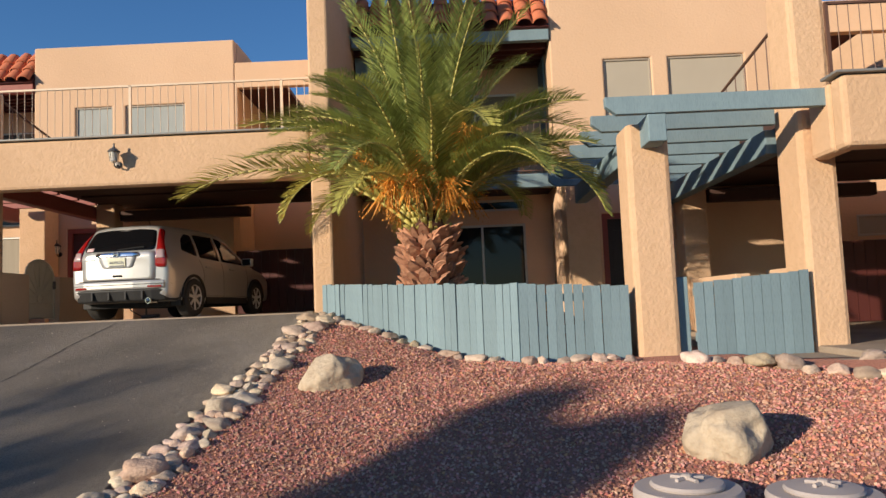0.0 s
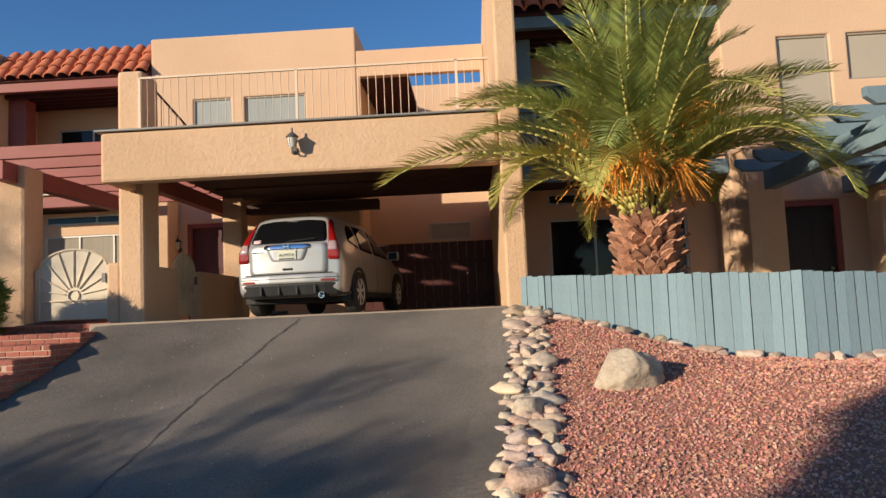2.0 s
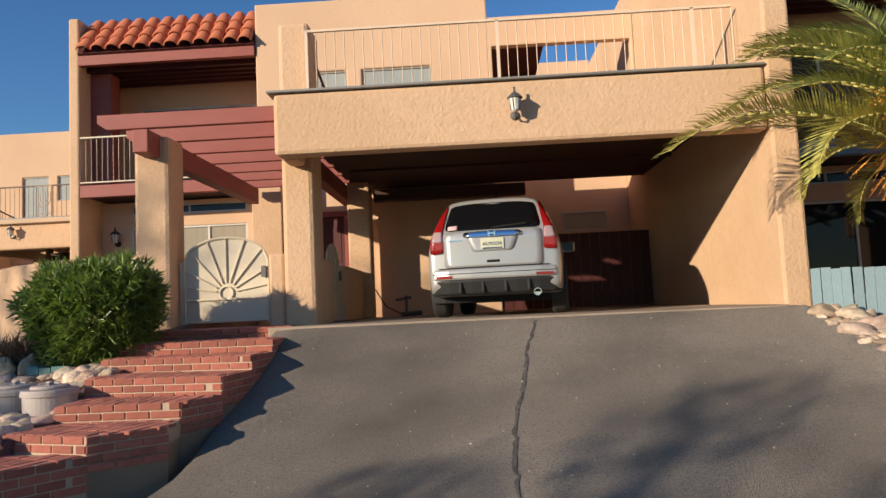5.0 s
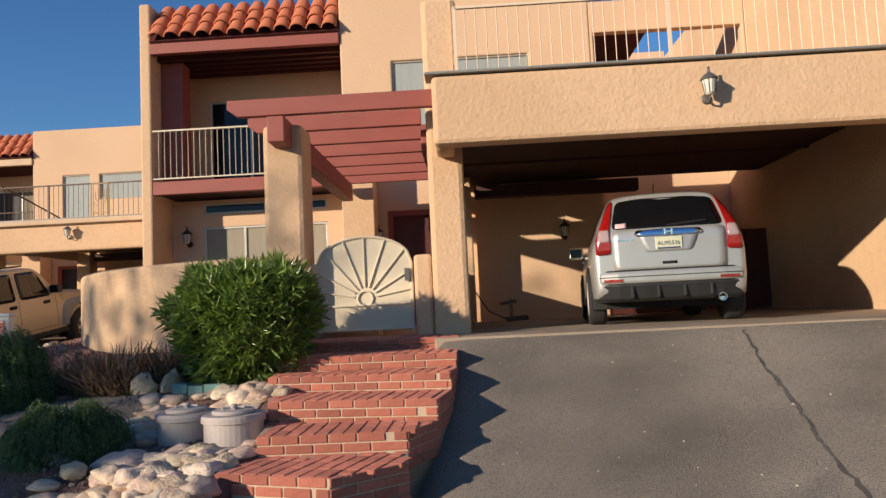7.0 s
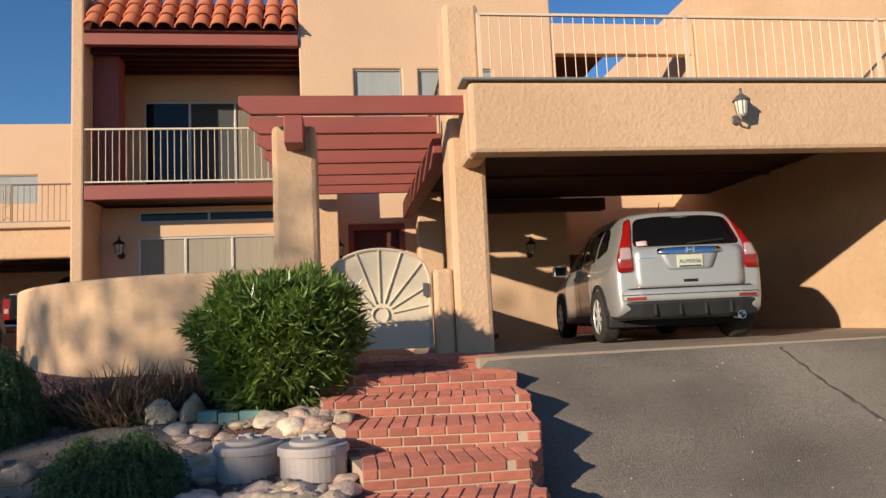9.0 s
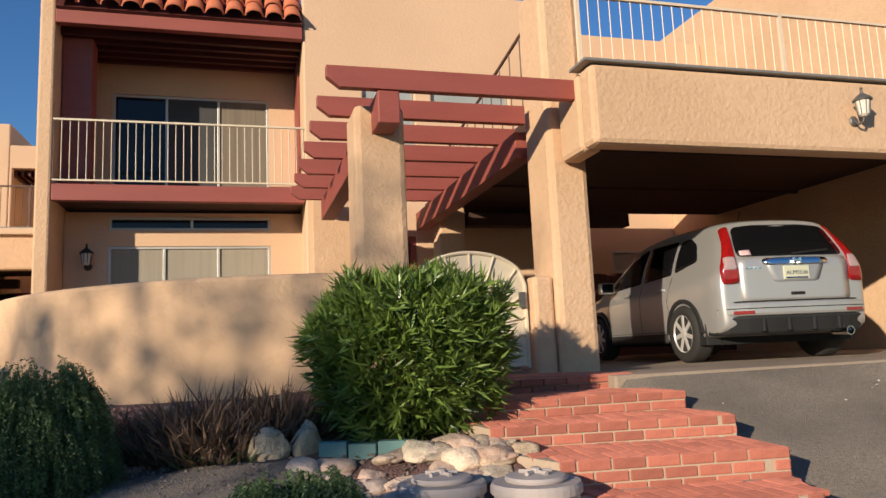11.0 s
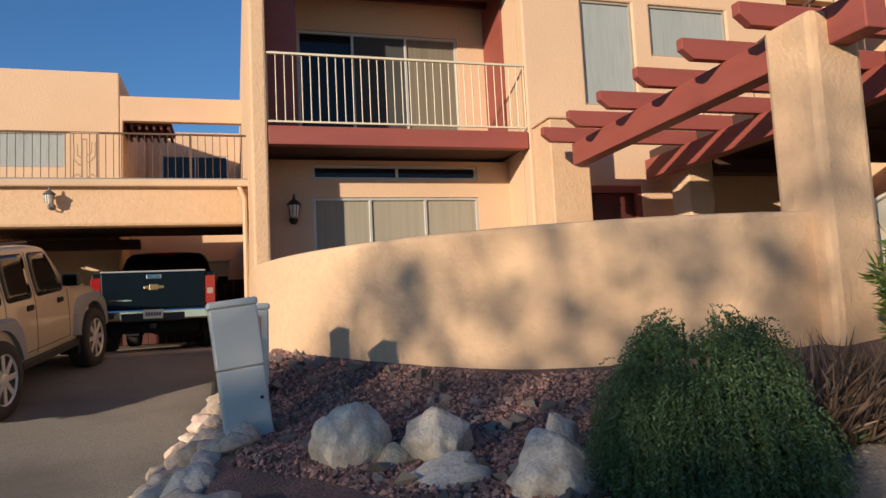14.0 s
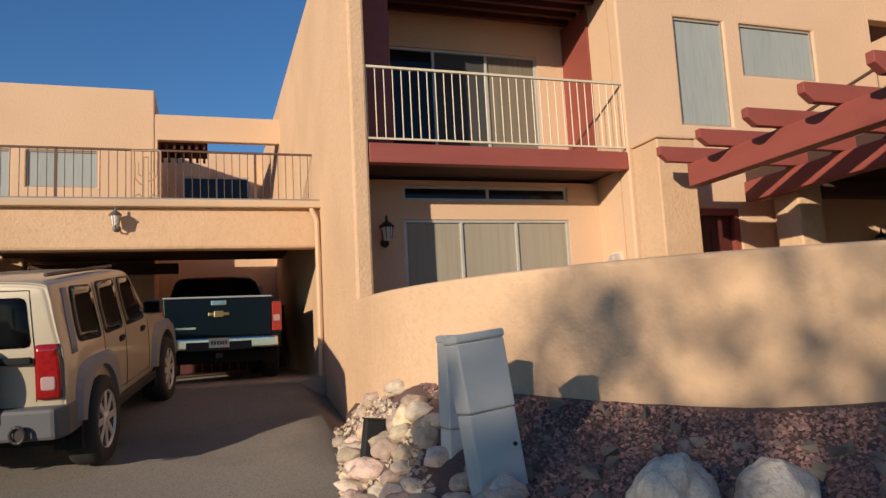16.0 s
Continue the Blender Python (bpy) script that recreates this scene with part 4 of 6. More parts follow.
    skin.panel("plate_recess", [(-0.27, 0.87), (0.27, 0.87), (0.355, 1.085), (-0.355, 1.085)], 0, silver_plastic, 0.017, cut=0.04)
    skin.panel("chrome_trim", [(-0.37, 1.06), (0.37, 1.06), (0.39, 1.09), (0.36, 1.125), (0.0, 1.135), (-0.36, 1.125), (-0.39, 1.09)], 0, chrome, 0.036, cut=0.02)
    y0 = skin.on(0.0, 0.95, 0)[0].y - 0.022
    pl = slab([(-0.152, y0, 0.895), (0.152, y0, 0.895), (0.152, y0 - 0.006, 1.045), (-0.152, y0 - 0.006, 1.045)], (0, -1, 0), 0.008, plate_white, v, "licence_plate", 0.004)
    lettering("ALM5536", 0.066, pose(0, y0 - 0.015, 0.967, 90), pl, plate_ink)
    bm = bmesh.new()
    box(bm, -0.13, 0.13, y0 - 0.012, y0 - 0.008, 0.902, 0.92)
    part("plate_band", bm, plate_ink, pl)
    bm = bmesh.new()
    box(bm, -0.05, -0.028, y0 - 0.045, y0 - 0.01, 1.065, 1.145)
    box(bm, 0.028, 0.05, y0 - 0.045, y0 - 0.01, 1.065, 1.145)
    box(bm, -0.03, 0.03, y0 - 0.043, y0 - 0.012, 1.09, 1.118)
    part("badge", bm, chrome, v, bevel=0.005)
    bm = bmesh.new()
    ym = skin.on(-0.5, 1.03, 0)[0].y - 0.016
    for i in range(4):
        box(bm, -0.59 + 0.05 * i, -0.552 + 0.05 * i, ym - 0.006, ym + 0.01, 1.022, 1.04)
    part("model_badge", bm, chrome, v)
    skin.panel("sticker", [(-0.60, 1.18), (-0.47, 1.18), (-0.47, 1.245), (-0.595, 1.235)], 0, sticker, 0.007, rings=2)
    skin.panel("tailgate_handle", [(-0.085, 0.72), (0.085, 0.72), (0.085, 0.755), (-0.085, 0.755)], 0, black_hole, 0.018, rings=2, cut=0.01)
    bm = bmesh.new()
    on = [skin.on(x, z, 0)[0] + Vector((0, -0.025, 0.0)) for x, z in ((0.0, 1.185), (0.2, 1.205), (0.45, 1.225))]
    for a, b in zip(on, on[1:]):
        bar(bm, a, b, 0.014)
    part("rear_wiper", bm, black_hole, v)
    plan = [(-0.905, -0.62), (-0.885, -0.8), (-0.8, -0.915), (-0.6, -0.965), (-0.3, -0.99), (0.3, -0.99), (0.6, -0.965), (0.8, -0.915), (0.885, -0.8), (0.905, -0.62), (0.85, -0.55), (-0.85, -0.55)]
    bm = bmesh.new()
    prism(bm, plan, 0.50, 0.655)
    part("bumper", bm, silver_paint, v, bevel=0.035)
    bm = bmesh.new()
    for a, b in zip(plan[1:9], plan[2:9]):
        bar(bm, (a[0], a[1] - 0.002, 0.585), (b[0], b[1] - 0.002, 0.585), 0.005, 4)
        bar(bm, (a[0] * 0.985, a[1] + 0.03, 0.66), (b[0] * 0.985, b[1] + 0.03, 0.66), 0.008, 4)
    part("bumper_groove", bm, black_hole, v)
    bm = bmesh.new()
    prism(bm, [(x * 0.985, y + 0.012) for x, y in plan], 0.30, 0.505)
    for q in bm.verts:
        if q.co.z < 0.4 and q.co.y < -0.6:
            q.co.y += 0.06
    part("bumper_cladding", bm, grey_plastic, v, bevel=0.03)
    for x in (-0.45, -0.15, 0.15, 0.45):
        bm = bmesh.new()
        box(bm, x - 0.018, x + 0.018, -0.975, -0.9, 0.33, 0.47)
        part("bumper_rib", bm, grey_plastic, v, bevel=0.008)
    for side in (-1, 1):
        slab([(side * 0.55, -0.968, 0.525), (side * 0.77, -0.925, 0.525), (side * 0.77, -0.925, 0.56), (side * 0.55, -0.968, 0.56)], (side * 0.25, -1, 0), 0.012, red_lens, v, "reflector")
    bm = bmesh.new()
    lathe(bm, [(0.04, -0.14), (0.047, 0.1), (0.05, 0.12), (0.042, 0.12), (0.036, 0.0)], 16)
    part("exhaust_pipe", bm, chrome, v, at=pose(0.56, -0.86, 0.3, 90))
    bm = bmesh.new()
    box(bm, -0.72, 0.72, -0.6, 3.2, 0.2, 0.3)
    part("underbody", bm, black_hole, v)
    bm = bmesh.new()
    bar(bm, (0.0, 0.1, 1.66), (0.0, -0.02, 1.84), 0.006)
    part("antenna", bm, black_hole, v)


compact_suv()


def boxy_suv():
    v = thing("tan_suv", "champagne coloured boxy off-road car parked on the driveway", "car", at=pose(-17.82, 16.66, 1.045, 8.3, 0, -9.4))
    S = [(-0.85, -0.79, 0.62, 1.24, 1.80, 0.87, 0.85, 0.71),
         (-0.835, -0.77, 0.56, 1.25, 1.85, 0.915, 0.895, 0.755),
         (-0.75, -0.69, 0.52, 1.26, 1.88, 0.94, 0.92, 0.785),
         (0.2, 0.24, 0.48, 1.26, 1.90, 0.945, 0.93, 0.80),
         (1.1, 1.1, 0.48, 1.26, 1.90, 0.945, 0.93, 0.80),
         (1.85, 1.66, 0.48, 1.25, 1.87, 0.945, 0.93, 0.79),
         (2.2, 1.92, 0.48, 1.24, 1.62, 0.945, 0.925, 0.80),
         (2.34, 2.26, 0.48, 1.22, 1.30, 0.945, 0.90, 0.80),
         (3.1, 3.08, 0.52, 1.18, 1.24, 0.935, 0.88, 0.76),
         (3.4, 3.39, 0.56, 1.06, 1.13, 0.92, 0.85, 0.72)]
    skin = CarSkin(S, tan_paint, v, 1.0, 0.02)

    def fender(y, side, r):
        """A broad squared wheel-arch moulding standing proud of the side."""
        bm = bmesh.new()
        n = 20
        loops = []
        for i in range(n + 1):
            a = math.pi * (0.06 + 0.88 * i / n)
            c, s = math.cos(a), math.sin(a)
            k = 1.27 * (abs(c) ** 5 + abs(s) ** 5) ** -0.2
            inner, outer = (y + r * c, 0.46 + r * s), (y + r * k * c, 0.46 + r * (k - 0.04) * s)
            loops.append([bm.verts.new((side * x, p[0], p[1])) for x, p in ((0.90, inner), (1.0, inner), (0.995, ((inner[0] * 0.35 + outer[0] * 0.65), (inner[1] * 0.35 + outer[1] * 0.65))), (0.925, outer))])
        for p, q in zip(loops, loops[1:]):
            for i in range(3):
                bm.faces.new((p[i], p[i + 1], q[i + 1], q[i]))
        part("fender_flare", bm, flare_plastic, v, "grey wheel-arch moulding")
    for side in (-1, 1):
        for outline in ([(-0.44, 1.30), (0.2, 1.26), (0.2, 1.77), (-0.36, 1.79)], [(0.34, 1.27), (0.98, 1.27), (0.98, 1.79), (0.36, 1.79)], [(1.12, 1.27), (1.92, 1.27), (1.76, 1.60), (1.64, 1.78), (1.12, 1.79)]):
            skin.panel("window_rubber", [(y + (0.02 if y > sum(q[0] for q in outline) / len(outline) else -0.02), z + (0.02 if z > 1.5 else -0.02)) for y, z in outline], side, grey_plastic, 0.004, cut=0.07)
            skin.panel("side_window", outline, side, suv_glass, 0.009, cut=0.05)
        skin.panel("pillar_trim", [(-0.66, 1.2), (-0.52, 1.2), (-0.44, 1.8), (-0.56, 1.8)], side, flare_plastic, 0.008)
        for y in (0.0, 2.84):
            arch(v, side * 0.935, y, 0.52, side, grey_plastic)
            fender(y, side, 0.53)
            wheel(v, side * 0.885, y, 0.44, 0.29, side, alloy, 8)
        mirror(v, side * 0.92, 1.98, 1.3, side, black_metal)
        for y in (0.80, 1.70):
            skin.panel("handle_recess", [(y, 1.1), (y + 0.2, 1.1), (y + 0.2, 1.17), (y, 1.17)], side, black_hole, 0.004, rings=2, cut=0.02)
            bm = bmesh.new()
            box(bm, *sorted((side * 0.93, side * 0.965)), y, y + 0.17, 1.13, 1.16)
            part("door_handle", bm, black_hole, v, bevel=0.01)
        for line in ([(0.62, 0.66), (0.45, 0.95), (0.28, 1.05), (0.28, 1.8)], [(1.05, 0.56), (1.05, 1.82)], [(2.08, 0.6), (2.06, 1.25)], [(0.6, 0.60), (2.1, 0.60)]):
            skin.seam("door_seam", line, side, black_hole, 0.009)
        bm = bmesh.new()
        box(bm, *sorted((side * 0.80, side * 0.97)), 0.55, 2.3, 0.42, 0.52)
        part("side_step", bm, grey_plastic, v, bevel=0.02)
        lamp = skin.panel("tail_lamp", [(side * 0.70, 0.84), (side * 0.895, 0.84), (side * 0.885, 1.32), (side * 0.70, 1.32)], 0, red_lens, 0.035, cut=0.02)
        skin.panel("reversing_lamp", [(side * 0.74, 0.92), (side * 0.86, 0.92), (side * 0.86, 1.04), (side * 0.74, 1.04)], 0, clear_lens, 0.042, lamp, cut=0.02)
    skin.panel("rear_window", [(-0.66, 1.30), (0.66, 1.30), (0.61, 1.74), (-0.61, 1.74)], 0, car_glass, 0.008, cut=0.05)
    skin.seam("tailgate_seam", [(-0.69, 0.82), (-0.69, 1.25), (-0.64, 1.8), (0.64, 1.8), (0.69, 1.25), (0.69, 0.82)], 0, black_hole, 0.01)
    bm = bmesh.new()
    prism(bm, [(-0.955, -0.5), (-0.955, -0.85), (-0.88, -1.0), (0.88, -1.0), (0.955, -0.85), (0.955, -0.5)], 0.50, 0.78)
    part("bumper", bm, bumper_grey, v, bevel=0.035)
    bm = bmesh.new()
    box(bm, -0.45, 0.45, -1.008, -0.9, 0.66, 0.785)
    part("bumper_step", bm, grey_plastic, v, bevel=0.01)
    bm = bmesh.new()
    lathe(bm, [(0.36, -0.12), (0.41, -0.1), (0.41, 0.08), (0.38, 0.11), (0.3, 0.125), (0.1, 0.12)], 32)
    part("spare_wheel", bm, spare_cover, v, "dark blue-grey spare wheel cover", smooth=True, at=pose(0, -1.0, 1.03, 90))
    for x in (-0.6, 0.6):
        bm = bmesh.new()
        for i in range(12):
            a1, a2 = 2 * math.pi * i / 12, 2 * math.pi * (i + 1) / 12
            bar(bm, (x + 0.06 * math.cos(a1), -1.06, 0.58 + 0.07 * math.sin(a1)), (x + 0.06 * math.cos(a2), -1.06, 0.58 + 0.07 * math.sin(a2)), 0.017)
        box(bm, x - 0.04, x + 0.04, -1.05, -0.98, 0.53, 0.63)
        part("tow_hook", bm, black_metal, v, bevel=0.004)
        bm = bmesh.new()
        bar(bm, (x * 1.12, -0.5, 1.925), (x * 1.12, 1.5, 1.935), 0.02)
        part("roof_rail", bm, black_metal, v)
    bm = bmesh.new()
    box(bm, 0.35, 0.68, -0.93, -0.87, 1.16, 1.22)
    part("tailgate_handle", bm, black_hole, v, bevel=0.015)
    bm = bmesh.new()
    box(bm, -0.8, 0.8, -0.6, 3.2, 0.36, 0.5)
    part("underbody", bm, black_hole, v)


boxy_suv()


def pickup():
    v = thing("pickup_truck", "dark blue pickup truck parked in the carport, tailgate outwards", "truck", at=pose(-15.68, 21.6, 1.602, 0, 0, 0))
    bm = bmesh.new()
    slab_with_holes(bm, (-0.98, 0.98), (-1.1, 1.1), [(-0.8, 0.8, -1.0, 1.02)], 0.55, 1.33)
    for vert in bm.verts:
        vert.co = Vector((vert.co.x, vert.co.z, vert.co.y))
    box(bm, -0.9, 0.9, -1.02, 1.05, 0.55, 0.75)
    part("cargo_bed", bm, dark_paint, v, bevel=0.02)
    slab([(-0.82, -1.1, 0.72), (0.82, -1.1, 0.72), (0.84, -1.1, 1.34), (-0.84, -1.1, 1.34)], (0, -1, 0), 0.035, dark_paint, v, "tailgate", 0.02)
    S = [(1.14, 1.3, 0.5, 1.32, 1.86, 0.98, 0.92, 0.74), (1.6, 1.6, 0.45, 1.32, 1.92, 0.98, 0.92, 0.76), (2.6, 2.5, 0.45, 1.3, 1.92, 0.98, 0.92, 0.76),
         (3.4, 2.8, 0.45, 1.25, 1.4, 0.98, 0.9, 0.8), (4.6, 4.6, 0.5, 1.15, 1.18, 0.96, 0.86, 0.75)]
    car_loft(S, dark_paint, v, "cab")
    slab([(-0.72, 1.19, 1.40), (0.72, 1.19, 1.40), (0.64, 1.29, 1.80), (-0.64, 1.29, 1.80)], (0, -1, 0.2), 0.015, car_glass, v, "rear_window")
    slab([(-0.2, 1.27, 1.85), (0.2, 1.27, 1.85), (0.2, 1.28, 1.89), (-0.2, 1.28, 1.89)], (0, -1, 0.2), 0.02, red_lens, v, "brake_lamp")
    for side in (-1, 1):
        slab([(side * 0.83, -1.1, 0.78), (side * 0.99, -1.08, 0.78), (side * 0.99, -1.08, 1.26), (side * 0.83, -1.1, 1.26)], (side * 0.2, -1, 0), 0.03, red_lens, v, "tail_lamp", 0.01)
        slab([(side * 0.86, -1.13, 0.94), (side * 0.96, -1.11, 0.94), (side * 0.96, -1.11, 1.04), (side * 0.86, -1.13, 1.04)], (side * 0.2, -1, 0), 0.012, clear_lens, v, "reversing_lamp")
        for y in (0.0, 3.4):
            wheel(v, side * 0.875, y, 0.39, 0.27, side)
            arch(v, side * 0.975, y, 0.45, side, grey_plastic)
        mirror(v, side * 0.97, 2.5, 1.3, side, black_metal)
    bm = bmesh.new()
    prism(bm, [(-0.98, -1.05), (-0.9, -1.28), (0.9, -1.28), (0.98, -1.05)], 0.52, 0.70)
    part("bumper", bm, chrome, v, "chrome step bumper", bevel=0.03)
    bm = bmesh.new()
    box(bm, -0.5, 0.5, -1.283, -1.05, 0.50, 0.64)
    part("bumper_recess", bm, grey_plastic, v, bevel=0.01)
    pl = slab([(-0.155, -1.285, 0.545), (0.155, -1.285, 0.545), (0.155, -1.285, 0.695), (-0.155, -1.285, 0.695)], (0, -1, 0), 0.01, plate_white, v, "licence_plate")
    for i in range(6):
        bm = bmesh.new()
        box(bm, -0.12 + 0.042 * i, -0.09 + 0.042 * i, -1.299, -1.294, 0.59, 0.65)
        part("plate_character", bm, plate_ink, pl)
    bm = bmesh.new()
    box(bm, -0.16, 0.16, -1.152, -1.13, 1.055, 1.105)
    box(bm, -0.07, 0.07, -1.155, -1.13, 1.03, 1.13)
    part("badge", bm, brass, v, "gold coloured cross badge", bevel=0.006)
    bm = bmesh.new()
    box(bm, -0.84, 0.84, -1.16, -1.06, 1.335, 1.365)
    part("tailgate_cap", bm, silver_plastic, v, bevel=0.01)
    slab([(-0.12, -1.14, 1.22), (0.12, -1.14, 1.22), (0.12, -1.14, 1.3), (-0.12, -1.14, 1.3)], (0, -1, 0), 0.012, chrome, v, "tailgate_handle", 0.008)
    slab([(-0.72, -1.138, 0.85), (-0.35, -1.138, 0.85), (-0.35, -1.138, 0.88), (-0.72, -1.138, 0.88)], (0, -1, 0), 0.003, chrome, v, "model_badge")
    bm = bmesh.new()
    box(bm, -0.7, 0.7, -0.9, 4.4, 0.3, 0.5)
    part("chassis", bm, black_hole, v)
    bm = bmesh.new()
    box(bm, -0.05, 0.05, -1.35, -1.0, 0.38, 0.46)
    part("tow_hitch", bm, black_metal, v)


pickup()


# ---- rocks, steps, fence and fixtures of the front yards ----
def rock_mesh(name, seed, flat=0.75, detail=3, rough=0.24, mat=None):
    """A river stone, part rounded and part split along a few flat faces."""
    r = random.Random(seed)
    cuts = [(rand_dir(r), r.uniform(0.33, 0.45)) for _ in range(5 + seed % 4)]
    bm = bmesh.new()
    bmesh.ops.create_icosphere(bm, subdivisions=detail, radius=0.5)
    for v in bm.verts:
        p = v.co.normalized()
        n1 = noise.noise(p * 1.4 + Vector((seed * 3.1, 0, 0)))
        n2 = noise.noise(p * 3.5 + Vector((0, seed * 2.3, 0)))
        v.co = p * 0.5 * (1 + rough * n1 * 1.6 + rough * 0.4 * n2)
        for f, reach in cuts:
            over = v.co.dot(f) - reach
            if over > 0:
                v.co -= f * over * 0.85
        v.co.z *= flat
        if v.co.z < -0.25:
            v.co.z = -0.25
    return mesh_of(name, bm, mat or rock, True)


ROCKS = [rock_mesh("rock", i, 0.62 + 0.08 * (i % 4)) for i in range(14)]
rnd = random.Random(11)


def place_rock(x, y, z, sx, sy, sz, turn=None, label="rounded tan river rock at the edge of the bed", group="river rocks", k=None, mat=None, name="rock"):
    o = new(name, ROCKS[rnd.randrange(14) if k is None else k])
    o.matrix_basis = pose(x, y, z, rnd.uniform(-12, 12), rnd.uniform(-12, 12), rnd.uniform(0, 360) if turn is None else turn) @ Matrix.Diagonal((sx, sy, sz, 1))
    tagged(o, label, "rock", group)
    return o


def rock_strip(path, width, count, size, height, label, group):
    """Loose rocks of mixed sizes along a plan polyline."""
    lengths = [math.hypot(x1 - x0, y1 - y0) for (x0, y0), (x1, y1) in zip(path, path[1:])]
    placed = []
    tries = 0
    while len(placed) < count and tries < count * 40:
        tries += 1
        u = rnd.random() * sum(lengths)
        for (x0, y0), (x1, y1), ln in zip(path, path[1:], lengths):
            if u <= ln:
                break
            u -= ln
        d = Vector((x1 - x0, y1 - y0)) / ln
        off = rnd.uniform(-width / 2, width / 2)
        x, y = x0 + d.x * u - d.y * off, y0 + d.y * u + d.x * off
        s = size[0] + (size[1] - size[0]) * rnd.random() ** 1.8
        if any((x - a) ** 2 + (y - b) ** 2 < (0.36 * (s + c)) ** 2 for a, b, c in placed):
            continue
        placed.append((x, y, s))
        place_rock(x, y, height(x, y) + s * 0.1, s * rnd.uniform(1.0, 1.5), s * rnd.uniform(0.75, 1.05), s * rnd.uniform(0.7, 1.05), None, label, group)


rock_strip([(-2.42, 3.7), (-2.24, 5.5), (-2.12, 7.0), (-2.02, 8.6), (-1.95, 10.2)], 0.4, 130, (0.12, 0.31), gravel_height, "rounded tan river rock along the driveway edge", "rocks along the driveway")
rock_strip([(-1.9, 10.3), (-0.6, 8.97), (0.72, 7.88), (1.85, 7.74)], 0.1, 24, (0.14, 0.27), gravel_height, "rounded pale river rock at the foot of the blue fence", "rocks along the fence")
rock_strip([(2.4, 7.4), (3.2, 6.6), (3.9, 6.1), (4.6, 5.8), (5.6, 5.6)], 0.15, 18, (0.16, 0.34), gravel_height, "flat tan river rock beside the gravel", "rocks beside the path")
rock_strip([(3.9, 7.1), (5.6, 6.6), (7.5, 6.2)], 0.5, 22, (0.16, 0.34), gravel_height, "flat tan river rock beside the gravel", "rocks beside the path")


pale_stone = material("pale_stone", (0.62, 0.53, 0.43), 0.92, dark=(0.36, 0.28, 0.21), grain=0.6, grain_scale=25, blotch=0.3, blotch_scale=2.5, bump=0.03, bump_scale=10)


def boulder(name, x, y, z, sx, sy, sz, seed, label, turn=0, mat=boulder_mat):
    bm = bmesh.new()
    bmesh.ops.create_icosphere(bm, subdivisions=5, radius=0.5)
    r = random.Random(seed)
    cuts = [(rand_dir(r), r.uniform(0.36, 0.43)) for _ in range(9)]
    for v in bm.verts:
        p = v.co.normalized()
        n1 = noise.noise(p * 1.3 + Vector((seed * 1.7, 2.0, 0)))
        n2 = noise.noise(p * 3.2 + Vector((0, seed * 1.3, 5.0)))
        n3 = abs(noise.noise(p * 7 + Vector((seed, 0, 1))))
        v.co = p * 0.5 * (1 + 0.28 * n1 + 0.1 * n2 - 0.05 * n3)
        # flattened facets
        for f, reach in cuts:
            over = v.co.dot(f) - reach
            if over > 0:
                v.co -= f * over * 0.88
    o = part(name, bm, mat, None, "", True)
    o.matrix_basis = pose(x, y, z, 0, 0, turn) @ Matrix.Diagonal((sx, sy, sz, 1))
    return tagged(o, label, "boulder", "boulders")


boulder("boulder", -1.26, 7.18, 0.9, 0.64, 0.54, 0.56, 14, "rounded tan boulder lying on the red gravel")
boulder("boulder", 1.83, 5.0, 0.6, 0.68, 0.62, 0.6, 2, "large rounded pale boulder lying on the red gravel", 40)
boulder("boulder", -13.75, 11.41, 1.26, 0.5, 0.4, 0.52, 3, "upright grey and rust boulder in the front of the bed", 30, pale_stone)
boulder("boulder", -13.3, 11.19, 1.26, 0.46, 0.38, 0.42, 4, "leaning rounded grey boulder in the front of the bed", 80, pale_stone)
boulder("boulder", -13.34, 10.85, 1.1, 0.52, 0.36, 0.32, 5, "low whitish boulder in the front of the bed", 20, pale_stone)
boulder("boulder", -12.92, 10.5, 1.16, 0.5, 0.42, 0.44, 6, "smooth pale grey boulder beside the drooping shrub", 10, pale_stone)
boulder("boulder", -12.72, 10.85, 1.25, 0.22, 0.2, 0.36, 7, "small upright pale boulder behind the shrub", 10, pale_stone)
boulder("boulder", -13.53, 11.22, 1.14, 0.22, 0.22, 0.26, 8, "small brown boulder between larger ones", 50)
boulder("boulder", -14.35, 12.1, 1.22, 0.28, 0.22, 0.24, 12, "rounded pale rock at the foot of the utility pedestal", 50, pale_stone)
boulder("boulder", -14.6, 11.6, 1.05, 0.36, 0.3, 0.3, 13, "rounded grey rock on the bank", 20, pale_stone)
boulder("boulder", -10.95, 10.28, 1.27, 0.3, 0.24, 0.28, 9, "reddish boulder beside the dry plants", 0)
boulder("boulder", -10.68, 10.35, 1.28, 0.3, 0.24, 0.3, 10, "dark grey boulder beside the dry plants", 70)

# rock bank at the left edge of the bed, towards the other driveway
for i in range(88):
    t = rnd.random()
    y = 10.5 + 5.6 * t
    x = -15.1 + (y - 11.4) * 0.14 + rnd.uniform(-0.12 - 0.35 * max(0.0, min(1.0, (13.6 - y) / 2.5)), 0.8 - 0.3 * t)
    s = rnd.uniform(0.17, 0.42 - 0.12 * t)
    place_rock(x, y, max(ground(x, y), bed_height(x, y)) + s * 0.12, s, s * rnd.uniform(0.7, 1.0), s * rnd.uniform(0.7, 1.0), None, "grey and tan river rock on the bank beside the driveway", "rocks on the bank")
